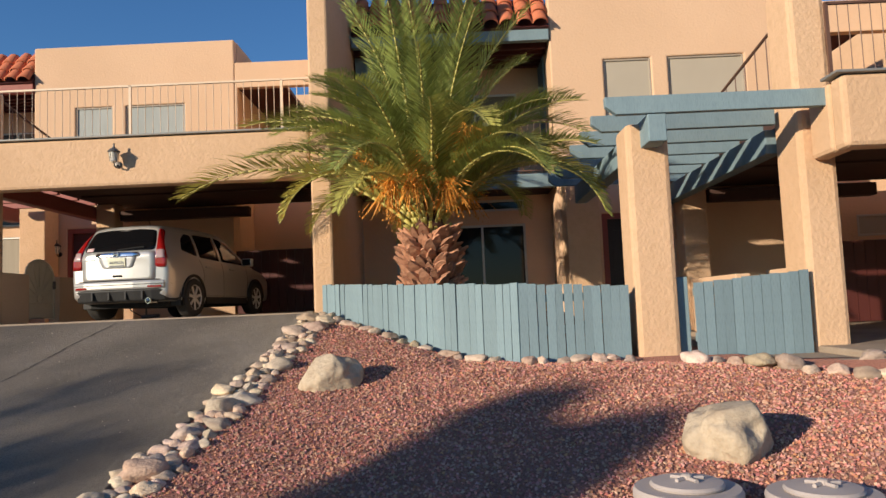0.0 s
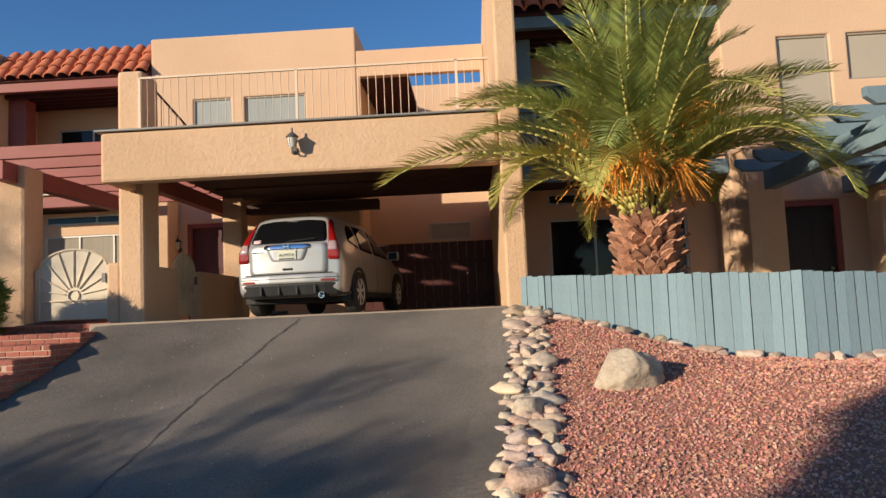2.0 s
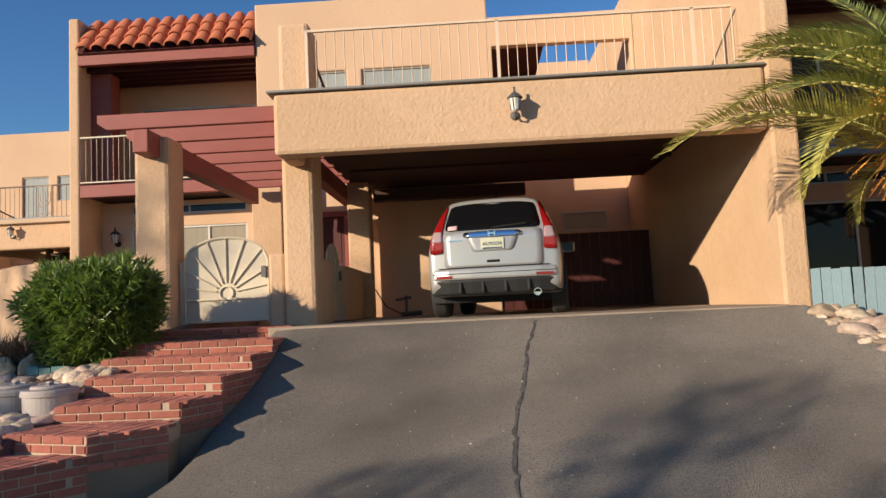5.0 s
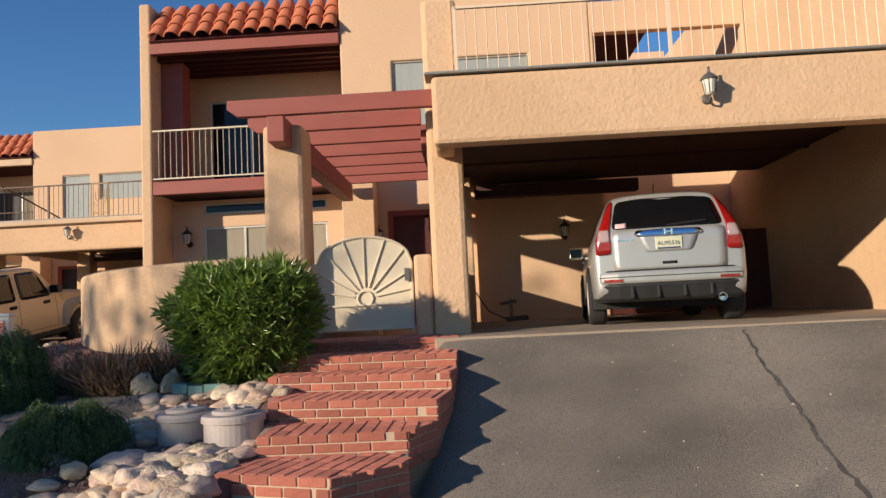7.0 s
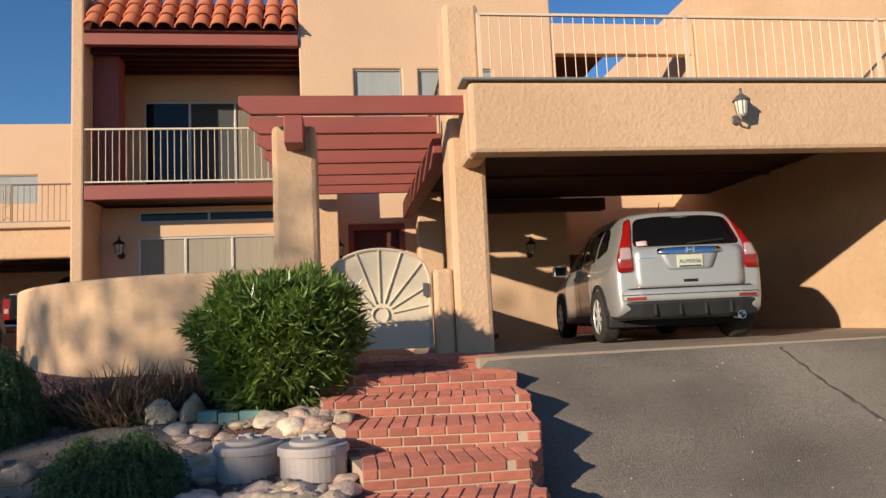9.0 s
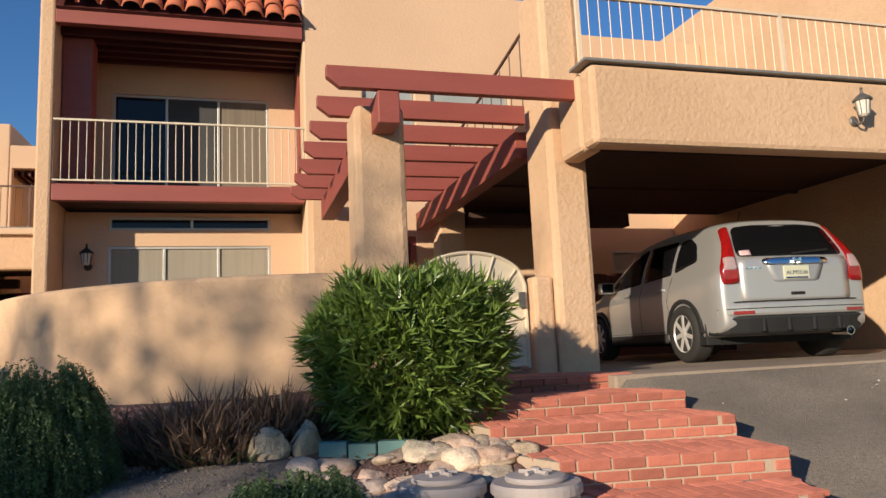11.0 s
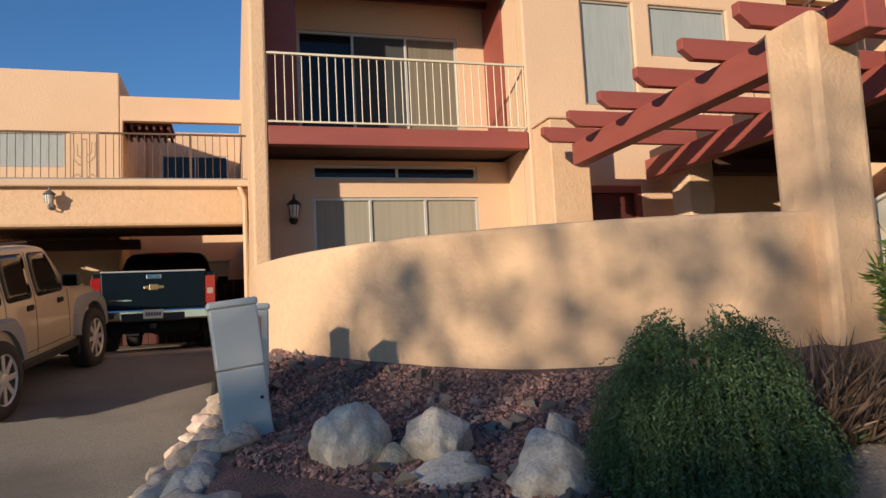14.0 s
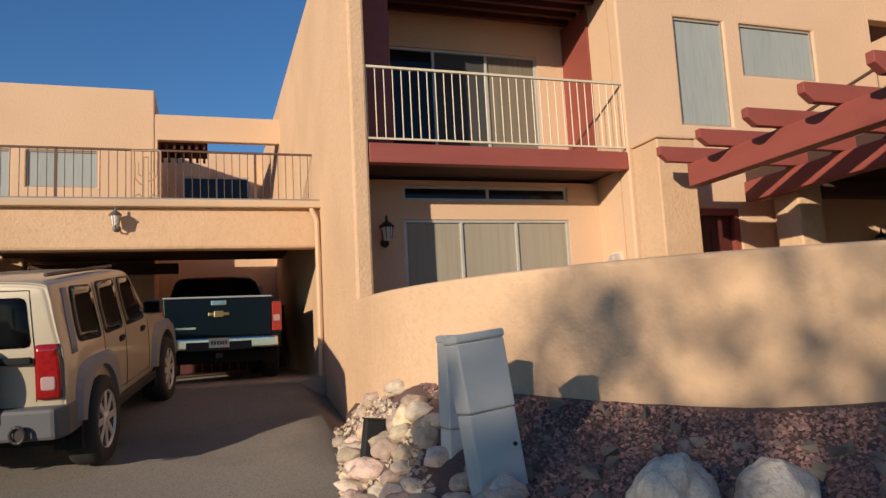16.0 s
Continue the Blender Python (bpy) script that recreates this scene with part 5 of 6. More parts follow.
# rocks and flags between the oleander and the steps
paving = tagged(new("pavement_stones"), "flat tan and grey river stones paving the slope beside the steps", "pavement", "", "structure")
for i in range(190):
    x, y = rnd.uniform(-10.75, -9.38), rnd.uniform(7.5, 9.98)
    if y < 7.35 - (x + 9.6) * 0.55 or (Vector((x + 9.6, y - 8.94)).length < 0.3) or (Vector((x + 10.05, y - 9.15)).length < 0.3) or (Vector((x + 10.87, y - 8.8)).length < 0.5):
        continue
    s = rnd.uniform(0.14, 0.28)
    o = new("stone", ROCKS[rnd.randrange(14)])
    o.parent = paving
    o.matrix_basis = pose(x, y, bed_height(x, y) + s * 0.05, rnd.uniform(-12, 12), rnd.uniform(-12, 12), rnd.uniform(0, 360)) @ Matrix.Diagonal((s * 1.2, s, s * 0.7, 1))
for i in range(36):
    x = rnd.uniform(-13.4, -9.7)
    y = (2.2 - 0.475 * x) / 0.88 + rnd.uniform(-0.15, 0.45)
    s = rnd.uniform(0.14, 0.3)
    if Vector((x + 10.87, y - 8.8)).length < 0.55:
        continue
    place_rock(x, y, bed_height(x, y) + s * 0.1, s * 1.1, s, s * 0.8, None, "grey river rock along the street edge of the bed", "rocks along the street")


def scatter_stones(name, outline, count, size, height, mat, label, seed):
    """Loose gravel stones as one mesh."""
    r = random.Random(seed)
    shapes = []
    for k in range(6):
        pts = [Vector((r.uniform(-1, 1), r.uniform(-1, 1), r.uniform(-0.7, 0.7))) for _ in range(4)]
        base = [Vector((1, 0, 0)), Vector((-0.8, 0.5, 0)), Vector((-0.6, -0.7, 0.1)), Vector((0.1, 0.1, 0.8)), Vector((0.2, -0.2, -0.5))]
        shapes.append([b + p * 0.25 for b, p in zip(base, pts + pts[:1])])
    faces = ((0, 1, 3), (1, 2, 3), (2, 0, 3), (1, 0, 4), (2, 1, 4), (0, 2, 4))
    verts, polys = [], []
    lo_x, hi_x = min(p[0] for p in outline), max(p[0] for p in outline)
    lo_y, hi_y = min(p[1] for p in outline), max(p[1] for p in outline)

    def inside(x, y):
        hit = False
        for (ax, ay), (bx, by) in zip(outline, outline[1:] + outline[:1]):
            if (ay > y) != (by > y) and x < (bx - ax) * (y - ay) / (by - ay) + ax:
                hit = not hit
        return hit
    while len(polys) < count * 6:
        x, y = r.uniform(lo_x, hi_x), r.uniform(lo_y, hi_y)
        if not inside(x, y):
            continue
        s = r.uniform(*size)
        m = pose(x, y, height(x, y) + s * 0.25, r.uniform(-40, 40), r.uniform(-40, 40), r.uniform(0, 360))
        k = len(verts)
        verts += [m @ (p * s) for p in shapes[r.randrange(6)]]
        polys += [tuple(k + i for i in f) for f in faces]
    me = bpy.data.meshes.new(name)
    me.from_pydata(verts, [], polys)
    me.materials.append(mat)
    return tagged(new(name, me), label, "gravel", "", "stuff")


NEAR_GRAVEL = [(-1.95, 10.2), (-2.25, 5.5), (-2.4, 3.7), (0.0, 2.5), (4.0, 0.4), (5.0, 5.6), (2.0, 7.6), (0.7, 7.9)]
scatter_stones("gravel_stones", NEAR_GRAVEL, 60000, (0.007, 0.02), gravel_height, gravel_stone, "loose reddish crushed gravel stones", 3)
dark_stone = material("bed_stone", (0.30, 0.17, 0.14), 0.95, dark=(0.16, 0.09, 0.08), vary=0.55, island=True)
scatter_stones("bed_stones", [(-14.4, 11.6), (-13.6, 10.6), (-12.6, 9.9), (-11.2, 10.6), (-10.9, 11.7), (-12.2, 12.3), (-13.4, 13.4), (-14.0, 14.8)], 14000, (0.01, 0.026), bed_height, dark_stone, "loose dark reddish gravel stones", 4)
chip = material("chip_stone", (0.21, 0.17, 0.135), 0.95, dark=(0.12, 0.095, 0.08), vary=0.45, island=True)
scatter_stones("bed_pebbles", [(-14.4, 11.6), (-13.6, 10.6), (-12.6, 9.9), (-11.2, 10.6), (-10.9, 11.5), (-12.2, 12.1), (-13.4, 13.2), (-14.0, 14.6)], 110, (0.04, 0.09), bed_height, chip, "small grey pebbles lying on the dark gravel", 12)
scatter_stones("bed_chips", [(-14.9, 11.0), (-13.5, 9.6), (-9.7, 7.5), (-9.5, 9.8), (-11.5, 10.4), (-12.6, 10.0)], 2800, (0.008, 0.024), bed_height, chip, "loose grey stone chips on the soil", 6)


# brick steps
LEFT = [(-9.62, 10.95), (-9.6, 10.2), (-9.56, 9.75), (-9.38, 9.1), (-9.28, 8.45), (-9.52, 8.02), (-9.95, 7.6)]
RIGHT = [(-7.86, 10.86), (-7.87, 10.1), (-7.91, 9.48), (-8.0, 8.9), (-8.2, 8.45), (-8.62, 7.74), (-9.02, 7.22)]
STEP_Z = [1.61, 1.495, 1.365, 1.225, 1.06, 0.915, 0.775]


def brick_steps():
    st = thing("brick_steps", "flight of red brick steps with pale mortar joints", "steps")
    polys = []
    for k in range(7):
        right = RIGHT[:k + 1]
        left = LEFT[:k + 1]
        chamfer = [(-8.17, 8.12)] if k >= 5 else []
        poly = [(-9.55, 12.1), (-8.1, 12.1)] + right[:5] + chamfer + right[5:] + left[::-1]
        polys.append(poly)
        bm = bmesh.new()
        prism(bm, poly, 0.2, STEP_Z[k] - 0.008)
        part("step_core", bm, mortar, st)

    def inside(poly, x, y):
        hit = False
        for (ax, ay), (bx, by) in zip(poly, poly[1:] + poly[:1]):
            if (ay > y) != (by > y) and x < (bx - ax) * (y - ay) / (by - ay) + ax:
                hit = not hit
        return hit

    def brick_data(lx, ly, lz):
        bm = bmesh.new()
        box(bm, -lx / 2, lx / 2, -ly / 2, ly / 2, -lz / 2, lz / 2)
        bmesh.ops.bevel(bm, geom=bm.edges[:], offset=0.006, segments=1, affect="EDGES")
        return mesh_of("brick", bm, brick_mat)
    flat_half = brick_data(0.093, 0.097, 0.03)
    flat, stretcher, half = brick_data(0.2, 0.097, 0.03), brick_data(0.195, 0.05, 0.058), brick_data(0.095, 0.05, 0.058)
    r = random.Random(9)
    for k in range(7):
        (lx, ly), (rx, ry) = LEFT[k], RIGHT[k]
        if k == 0:
            ly = ry
        a, b = Vector((lx, ly)), Vector((rx, ry))
        d = (b - a).normalized()
        back = Vector((-d.y, d.x))
        turn = math.degrees(math.atan2(d.y, d.x))
        n = int((b - a).length / 0.207)
        depth = 10 if k else 9
        # tread bricks run away from the front edge
        for j in range(-6, int((b - a).length / 0.104) + 6):
            for i in range(depth):
                p = a + d * (0.052 + 0.104 * j) + back * (0.11 + 0.207 * i)
                for p, reach, me in ((p, 0.08, flat), (p - back * 0.053, 0.025, flat_half), (p + back * 0.053, 0.025, flat_half)):
                    ends = [p + back * reach, p - back * reach, p + d * 0.03, p - d * 0.03]
                    if not all(inside(polys[k], q.x, q.y) for q in ends) or (k and any(inside(polys[k - 1], q.x, q.y) for q in ends)) or p.y > 11.9:
                        continue
                    o = new("brick", me)
                    o.parent = st
                    o.matrix_basis = pose(p.x, p.y, STEP_Z[k] - 0.014 + r.uniform(-0.002, 0.002), r.uniform(-0.6, 0.6), 0, turn + 90 + r.uniform(-0.8, 0.8))
                    if me is flat:
                        break
        # riser courses along the front and the right-hand side
        edges = [(a, b)]
        if k == 5:
            edges.append((b, Vector((-8.17, 8.12))))
        elif k:
            edges.append((b, Vector(RIGHT[k - 1])))
        if k == 0:
            edges = [(a, b), (b, Vector((-7.86, 11.6)))]
        for e, (p0, p1) in enumerate(edges):
            dd = (p1 - p0).normalized()
            out = Vector((dd.y, -dd.x))
            length = (p1 - p0).length
            tt = math.degrees(math.atan2(dd.y, dd.x))
            for c in range((2 if k == 5 else 3) if not e else 4):
                z = STEP_Z[k] - 0.035 - 0.068 * c
                u = 0.0 if c % 2 else -0.1
                while u < length - 0.02:
                    lo, hi = max(0.0, u), min(length, u + 0.195)
                    if hi - lo > 0.17:
                        me = stretcher
                    elif hi - lo > 0.02:
                        me, lo = half, hi - 0.095 if hi > length - 0.001 else lo
                        hi = lo + 0.095
                    else:
                        u += 0.207
                        continue
                    p = p0 + dd * ((lo + hi) / 2) - out * 0.015
                    o = new("brick", me)
                    o.parent = st
                    o.matrix_basis = pose(p.x, p.y, z, 0, 0, tt + r.uniform(-0.5, 0.5))
                    u += 0.207
    return st


# blue fence and gate
def plank(parent, p, turn, z0, z1, w, t=0.022, lean=0.0, notch=False):
    bm = bmesh.new()
    box(bm, -w / 2, w / 2, -t / 2, t / 2, 0, z1 - z0)
    for v in bm.verts:
        if v.co.z > 0.1:
            v.co.z += v.co.x * lean
    o = part("plank", bm, blue_wood, parent)
    o.matrix_basis = pose(p[0], p[1], z0, 0, lean * 12, turn)
    return o


def blue_fence():
    f = thing("wooden_fence", "weathered blue painted vertical plank fence round the palm", "fence")
    r = random.Random(21)
    corners = [(-1.93, 10.62), (0.71, 8.02), (1.93, 7.98)]
    for (x0, y0), (x1, y1) in zip(corners, corners[1:]):
        d = Vector((x1 - x0, y1 - y0))
        n = round(d.length / 0.106)
        turn = math.degrees(math.atan2(d.y, d.x))
        for i in range(n):
            t = (i + 0.5) / n
            x, y = x0 + d.x * t, y0 + d.y * t
            plank(f, (x + r.uniform(-.004, .004), y + r.uniform(-.006, .006)), turn, gravel_height(x, y) - 0.02, (1.985 - 0.165 * t if x1 < 1 else 1.82 - 0.07 * t) + r.uniform(-0.012, 0.012), d.length / n - r.choice((0.003, 0.004, 0.008)), 0.022, r.uniform(-0.06, 0.06))
        for z in (1.25, 1.6):
            bm = bmesh.new()
            box(bm, 0, d.length, 0.02, 0.06, z, z + 0.09, pose(x0, y0, 0, 0, 0, turn))
            part("rail", bm, blue_wood, f)
    g = thing("wooden_gate", "weathered blue painted plank gate between stucco posts", "gate")
    for i in range(12):
        plank(g, (2.71 + 0.105 * i, 8.0), 0, 0.93, 1.75 + 0.008 * i + r.uniform(-0.008, 0.008), 0.101, 0.022, r.uniform(-0.04, 0.04))
    for z in (1.1, 1.6):
        bm = bmesh.new()
        box(bm, 2.66, 3.9, 8.02, 8.06, z, z + 0.09)
        part("rail", bm, blue_wood, g)
    s = thing("fence_panel", "shaded blue plank fence panel beside the gate", "fence")
    for i in range(2):
        plank(s, (2.44 + 0.125 * i, 8.12), 0, 0.93, 1.82, 0.115)
    bm = bmesh.new()
    box(bm, 2.38, 2.64, 8.135, 8.17, 1.2, 1.29)
    part("rail", bm, blue_wood, s)


blue_fence()
sheet("palm_soil", [(-1.88, 10.7), (0.71, 8.1), (1.95, 8.06), (1.95, 13.4), (-1.88, 13.4)], 0.5, lambda x, y: 1.12 + 0.06 * (y - 8), soil, "bare brown soil round the palm", "soil", 0.2)
bm = bmesh.new()
prism(bm, [(2.4, 7.55), (3.5, 7.1), (6.5, 6.7), (6.5, 12.0), (2.4, 12.0)], 0.5, 0.93)
structure("pavement_entry", bm, concrete, "worn concrete path in front of the blue gate", "pavement", bevel=0.02)


# utility covers and boxes
cover_mat = material("grey_cover", (0.44, 0.38, 0.35), 0.8, dark=(0.38, 0.33, 0.3), grain=0.3, grain_scale=30, bump=0.004)


def utility_cover(x, y, z, r, h, label):
    c = thing("utility_riser", label, "utility cover", "utility covers", at=pose(x, y, z))
    bm = bmesh.new()
    lathe(bm, [(r * 0.94, -h), (r * 0.95, -0.06), (r * 1.02, -0.055), (r * 1.02, -0.02), (r * 0.98, 0)], 36)
    part("riser", bm, cover_mat, c, smooth=False)
    bm = bmesh.new()
    lathe(bm, [(r * 0.68, 0.003), (r * 0.7, 0.015), (r * 0.66, 0.03), (r * 0.2, 0.04)], 36)
    part("lid", bm, cover_mat, c)
    bm = bmesh.new()
    for i in range(5):
        a = 2 * math.pi * i / 5
        bar(bm, (0, 0, 0.045), (0.09 * math.cos(a), 0.09 * math.sin(a), 0.045), 0.013)
    lathe(bm, [(0.03, 0.03), (0.03, 0.065), (0.02, 0.07)], 10)
    part("lid_handle", bm, cover_mat, c)


utility_cover(1.25, 4.1, 0.55, 0.29, 0.25, "round grey utility cover set in the red gravel")
utility_cover(1.95, 4.0, 0.52, 0.29, 0.25, "round grey utility cover set in the red gravel")
utility_cover(-9.6, 8.92, 1.17, 0.24, 0.3, "round pale grey utility riser with a lid beside the steps")
utility_cover(-10.06, 9.14, 1.17, 0.24, 0.3, "round pale grey utility riser with a lid beside the steps")
box_grey = material("utility_box_paint", (0.55, 0.54, 0.50), 0.5, dark=(0.42, 0.42, 0.40), grain=0.1, blotch=0.2)
orange = material("orange_label", (0.65, 0.13, 0.04), 0.5)
white_paint = material("white_label", (0.8, 0.78, 0.74), 0.5)


def utility_box(at, w, d, h, label, seam):
    u = thing("utility_box", label, "utility box", "utility boxes", at=at)
    bm = bmesh.new()
    box(bm, -w / 2, w / 2, -d / 2, d / 2, -0.25, seam - 0.004)
    part("base", bm, box_grey, u, bevel=0.012)
    bm = bmesh.new()
    box(bm, -w / 2 - 0.004, w / 2 + 0.004, -d / 2 - 0.004, d / 2 + 0.004, seam, h - 0.05)
    part("cover", bm, box_grey, u, bevel=0.012)
    bm = bmesh.new()
    prism(bm, [(-w / 2 - 0.012, -d / 2 - 0.012), (w / 2 + 0.012, -d / 2 - 0.012), (w / 2 + 0.012, d / 2 + 0.012), (-w / 2 - 0.012, d / 2 + 0.012)], h - 0.05, h)
    part("cap", bm, box_grey, u, bevel=0.015)
    bm = bmesh.new()
    lathe(bm, [(0.012, 0), (0.012, 0.01)], 10)
    part("lock", bm, black_metal, u, at=pose(w * 0.35, -d / 2, seam * 0.5, 90))
    return u


utility_box(pose(-14.29, 12.28, 1.26, -3, -6, 6), 0.3, 0.17, 0.87, "leaning pale grey metal utility pedestal among the rocks", 0.42)
u2 = utility_box(pose(-14.23, 13.12, 1.39, 0, 1, 4), 0.2, 0.18, 0.73, "narrow pale grey utility pedestal with an orange warning label", 0.1)
lab = bmesh.new()
box(lab, -0.06, 0.04, -0.102, -0.095, 0.41, 0.63)
lab = part("warning_label", lab, orange, u2, "orange warning label")
bm = bmesh.new()
for i in range(14):
    a1, a2 = 2 * math.pi * i / 14, 2 * math.pi * (i + 1) / 14
    bar(bm, (-0.01 + 0.035 * math.cos(a1), -0.103, 0.53 + 0.035 * math.sin(a1)), (-0.01 + 0.035 * math.cos(a2), -0.103, 0.53 + 0.035 * math.sin(a2)), 0.004, 4)
bar(bm, (-0.035, -0.103, 0.555), (0.015, -0.103, 0.505), 0.004, 4)
box(bm, -0.05, 0.03, -0.106, -0.1025, 0.6, 0.62)
for i in range(3):
    box(bm, -0.05, 0.03, -0.106, -0.1025, 0.43 + 0.02 * i, 0.438 + 0.02 * i)
part("prohibition_sign", bm, white_paint, lab)
dp = thing("drain_pipe", "short black drain pipe stub at the garden wall", "pipe", at=pose(-13.3, 13.62, 1.66, 80, 0, 35))
bm = bmesh.new()
lathe(bm, [(0.06, -0.2), (0.06, 0.1), (0.05, 0.1), (0.05, -0.1)], 20)
part("pipe", bm, black_metal, dp)
bm = bmesh.new()
lathe(bm, [(0.068, -0.2), (0.068, 0.03), (0.061, 0.03)], 20)
part("collar", bm, cover_mat, dp)
jb = thing("junction_box", "small dark box among the rocks of the bank", "box", at=pose(-14.5, 14.6, max(1.36, bed_height(-14.5, 14.6) + 0.08), 0, 8, 10))
bm = bmesh.new()
box(bm, -0.085, 0.085, -0.05, 0.05, -0.3, 0.07)
part("body", bm, grey_plastic, jb, bevel=0.01)
bm = bmesh.new()
box(bm, -0.09, 0.09, -0.055, 0.055, 0.071, 0.085)
part("lid", bm, grey_plastic, jb)
mt = thing("electric_meter", "round grey electric meter on the house wall", "meter", at=pose(-10.06, 17.55, 3.12, 90, 0, -90))
bm = bmesh.new()
lathe(bm, [(0.1, 0), (0.1, 0.05), (0.085, 0.06), (0.08, 0.13), (0.06, 0.15)], 20)
part("dial_case", bm, cover_mat, mt)
bm = bmesh.new()
box(bm, -0.12, 0.12, -0.3, 0.12, -0.02, 0.04)
part("back_box", bm, beige_metal, mt)
ed = thing("planter_edging", "low teal painted block edging in front of the oleander", "edging", at=pose(-10.34, 10.1, 1.225, 0, 0, -23))
teal = material("teal_paint", (0.15, 0.27, 0.25), 0.8, dark=(0.1, 0.19, 0.18), grain=0.4, bump=0.004, vary=0.15)
for i in range(3):
    bm = bmesh.new()
    box(bm, -0.28 + 0.2 * i, -0.09 + 0.2 * i, -0.05, 0.05, -0.2, 0.08 - 0.015 * (i % 2))
    part("block", bm, teal, ed, bevel=0.008)
pp = thing("pump", "small pipe fitting with a hose on the carport floor", "pump", at=pose(-7.0, 16.3, 1.6))
bm = bmesh.new()
bar(bm, (0, 0, 0.05), (0.0, 0, 0.4), 0.025)
bar(bm, (-0.2, 0, 0.32), (0.1, 0, 0.36), 0.03)
bar(bm, (-0.1, 0, 0.04), (0.3, 0, 0.06), 0.05)
part("fitting", bm, lamp_metal, pp)
bm = bmesh.new()
pts = [Vector((-0.7, 0.3, 1.1)), Vector((-0.65, 0.2, 0.6)), Vector((-0.4, 0.1, 0.2)), Vector((-0.1, 0, 0.05))]
for a, b in zip(pts, pts[1:]):
    bar(bm, a, b, 0.012)
part("hose", bm, black_metal, pp)
# neighbour's details
gt = thing("gutter", "tan painted gutter and downspout on the carport of the neighbour", "gutter")
bm = bmesh.new()
box(bm, -19.9, -14.05, 19.78, 19.9, 4.3, 4.42)
part("trough", bm, tan_trim, gt, bevel=0.02)
bm = bmesh.new()
bar(bm, (-14.16, 19.82, 1.62), (-14.16, 19.82, 4.1), 0.04, 8)
bar(bm, (-14.16, 19.82, 4.1), (-14.25, 19.84, 4.32), 0.04, 8)
part("downspout", bm, tan_trim, gt)
cactus_metal = material("cactus_metal", (0.42, 0.28, 0.17), 0.6)
ca = thing("cactus_panel", "wrought iron panel with a cactus outline in the railing", "railing panel", at=pose(-16.77, 20.58, -1.49) @ Matrix.Diagonal((1.1, 1, 1.32, 1)))
bm = bmesh.new()
for p, q in (((-0.2, 4.5), (-0.2, 5.2)), ((0.2, 4.5), (0.2, 5.2)), ((-0.2, 5.2), (0.2, 5.2))):
    bar(bm, (p[0], 0, p[1]), (q[0], 0, q[1]), 0.012, 5)
part("panel_frame", bm, cactus_metal, ca)
bm = bmesh.new()
for line in ([(-0.03, 4.55), (-0.03, 5.12), (0.03, 5.12), (0.03, 4.55)], [(-0.15, 5.05), (-0.15, 4.85), (-0.08, 4.78), (-0.03, 4.78)], [(-0.1, 5.05), (-0.1, 4.9), (-0.03, 4.86)], [(0.15, 5.08), (0.15, 4.9), (0.08, 4.82), (0.03, 4.82)], [(0.1, 5.08), (0.1, 4.95), (0.03, 4.9)], [(-0.2, 4.6), (-0.1, 4.66), (0.0, 4.58), (0.1, 4.66), (0.2, 4.6)]):
    for p, q in zip(line, line[1:]):
        bar(bm, (p[0], 0, p[1]), (q[0], 0, q[1]), 0.009, 5)
part("cactus", bm, cactus_metal, ca)

def asphalt_lip():
    """The broken edge of the driveway's asphalt, which stands a few centimetres above the stones."""
    r = random.Random(17)
    bm = bmesh.new()
    rows = []
    n = 150
    for i in range(n + 1):
        y = 3.95 + 6.6 * i / n
        x = drive_edge(y) + 0.05 * noise.noise((y * 2.1, 0, 4)) + r.uniform(-0.035, 0.035)
        x1 = x + 0.1
        z = max(ground(x - 0.1, y), gravel_height(x1, y)) + 0.03
        rows.append([bm.verts.new(p) for p in ((x - 0.55, y, ground(x - 0.55, y) + 0.003), (x - 0.2, y, ground(x - 0.2, y) + 0.012), (x1 - 0.01, y, z), (x1, y + r.uniform(-0.01, 0.01), z - 0.012), (x1 - 0.02, y, z - 0.2))])
    for a, b in zip(rows, rows[1:]):
        for k in range(4):
            bm.faces.new((a[k], a[k + 1], b[k + 1], b[k]))
    structure("road_edge", bm, asphalt, "broken dark asphalt edge of the driveway", "road")


asphalt_lip()

# driveway seam
crack = material("tar_seam", (0.12, 0.105, 0.092), 0.9, dark=(0.07, 0.06, 0.052), blotch=0.5, blotch_scale=6)


def tar_seam(points, label):
    bm = bmesh.new()
    prev = None
    r = random.Random(2)
    for (x0, y0), (x1, y1) in zip(points, points[1:]):
        n = 14
        for i in range(n):
            t = i / n
            x, y = x0 + (x1 - x0) * t + r.uniform(-.018, .018), y0 + (y1 - y0) * t
            w = r.uniform(0.006, 0.02)
            a = bm.verts.new((x - w, y, ground(x - w, y) + 0.006))
            b = bm.verts.new((x + w, y, ground(x + w, y) + 0.006))
            if prev:
                bm.faces.new((prev[0], prev[1], b, a))
            prev = (a, b)
    structure("road_seam", bm, crack, label, "road")


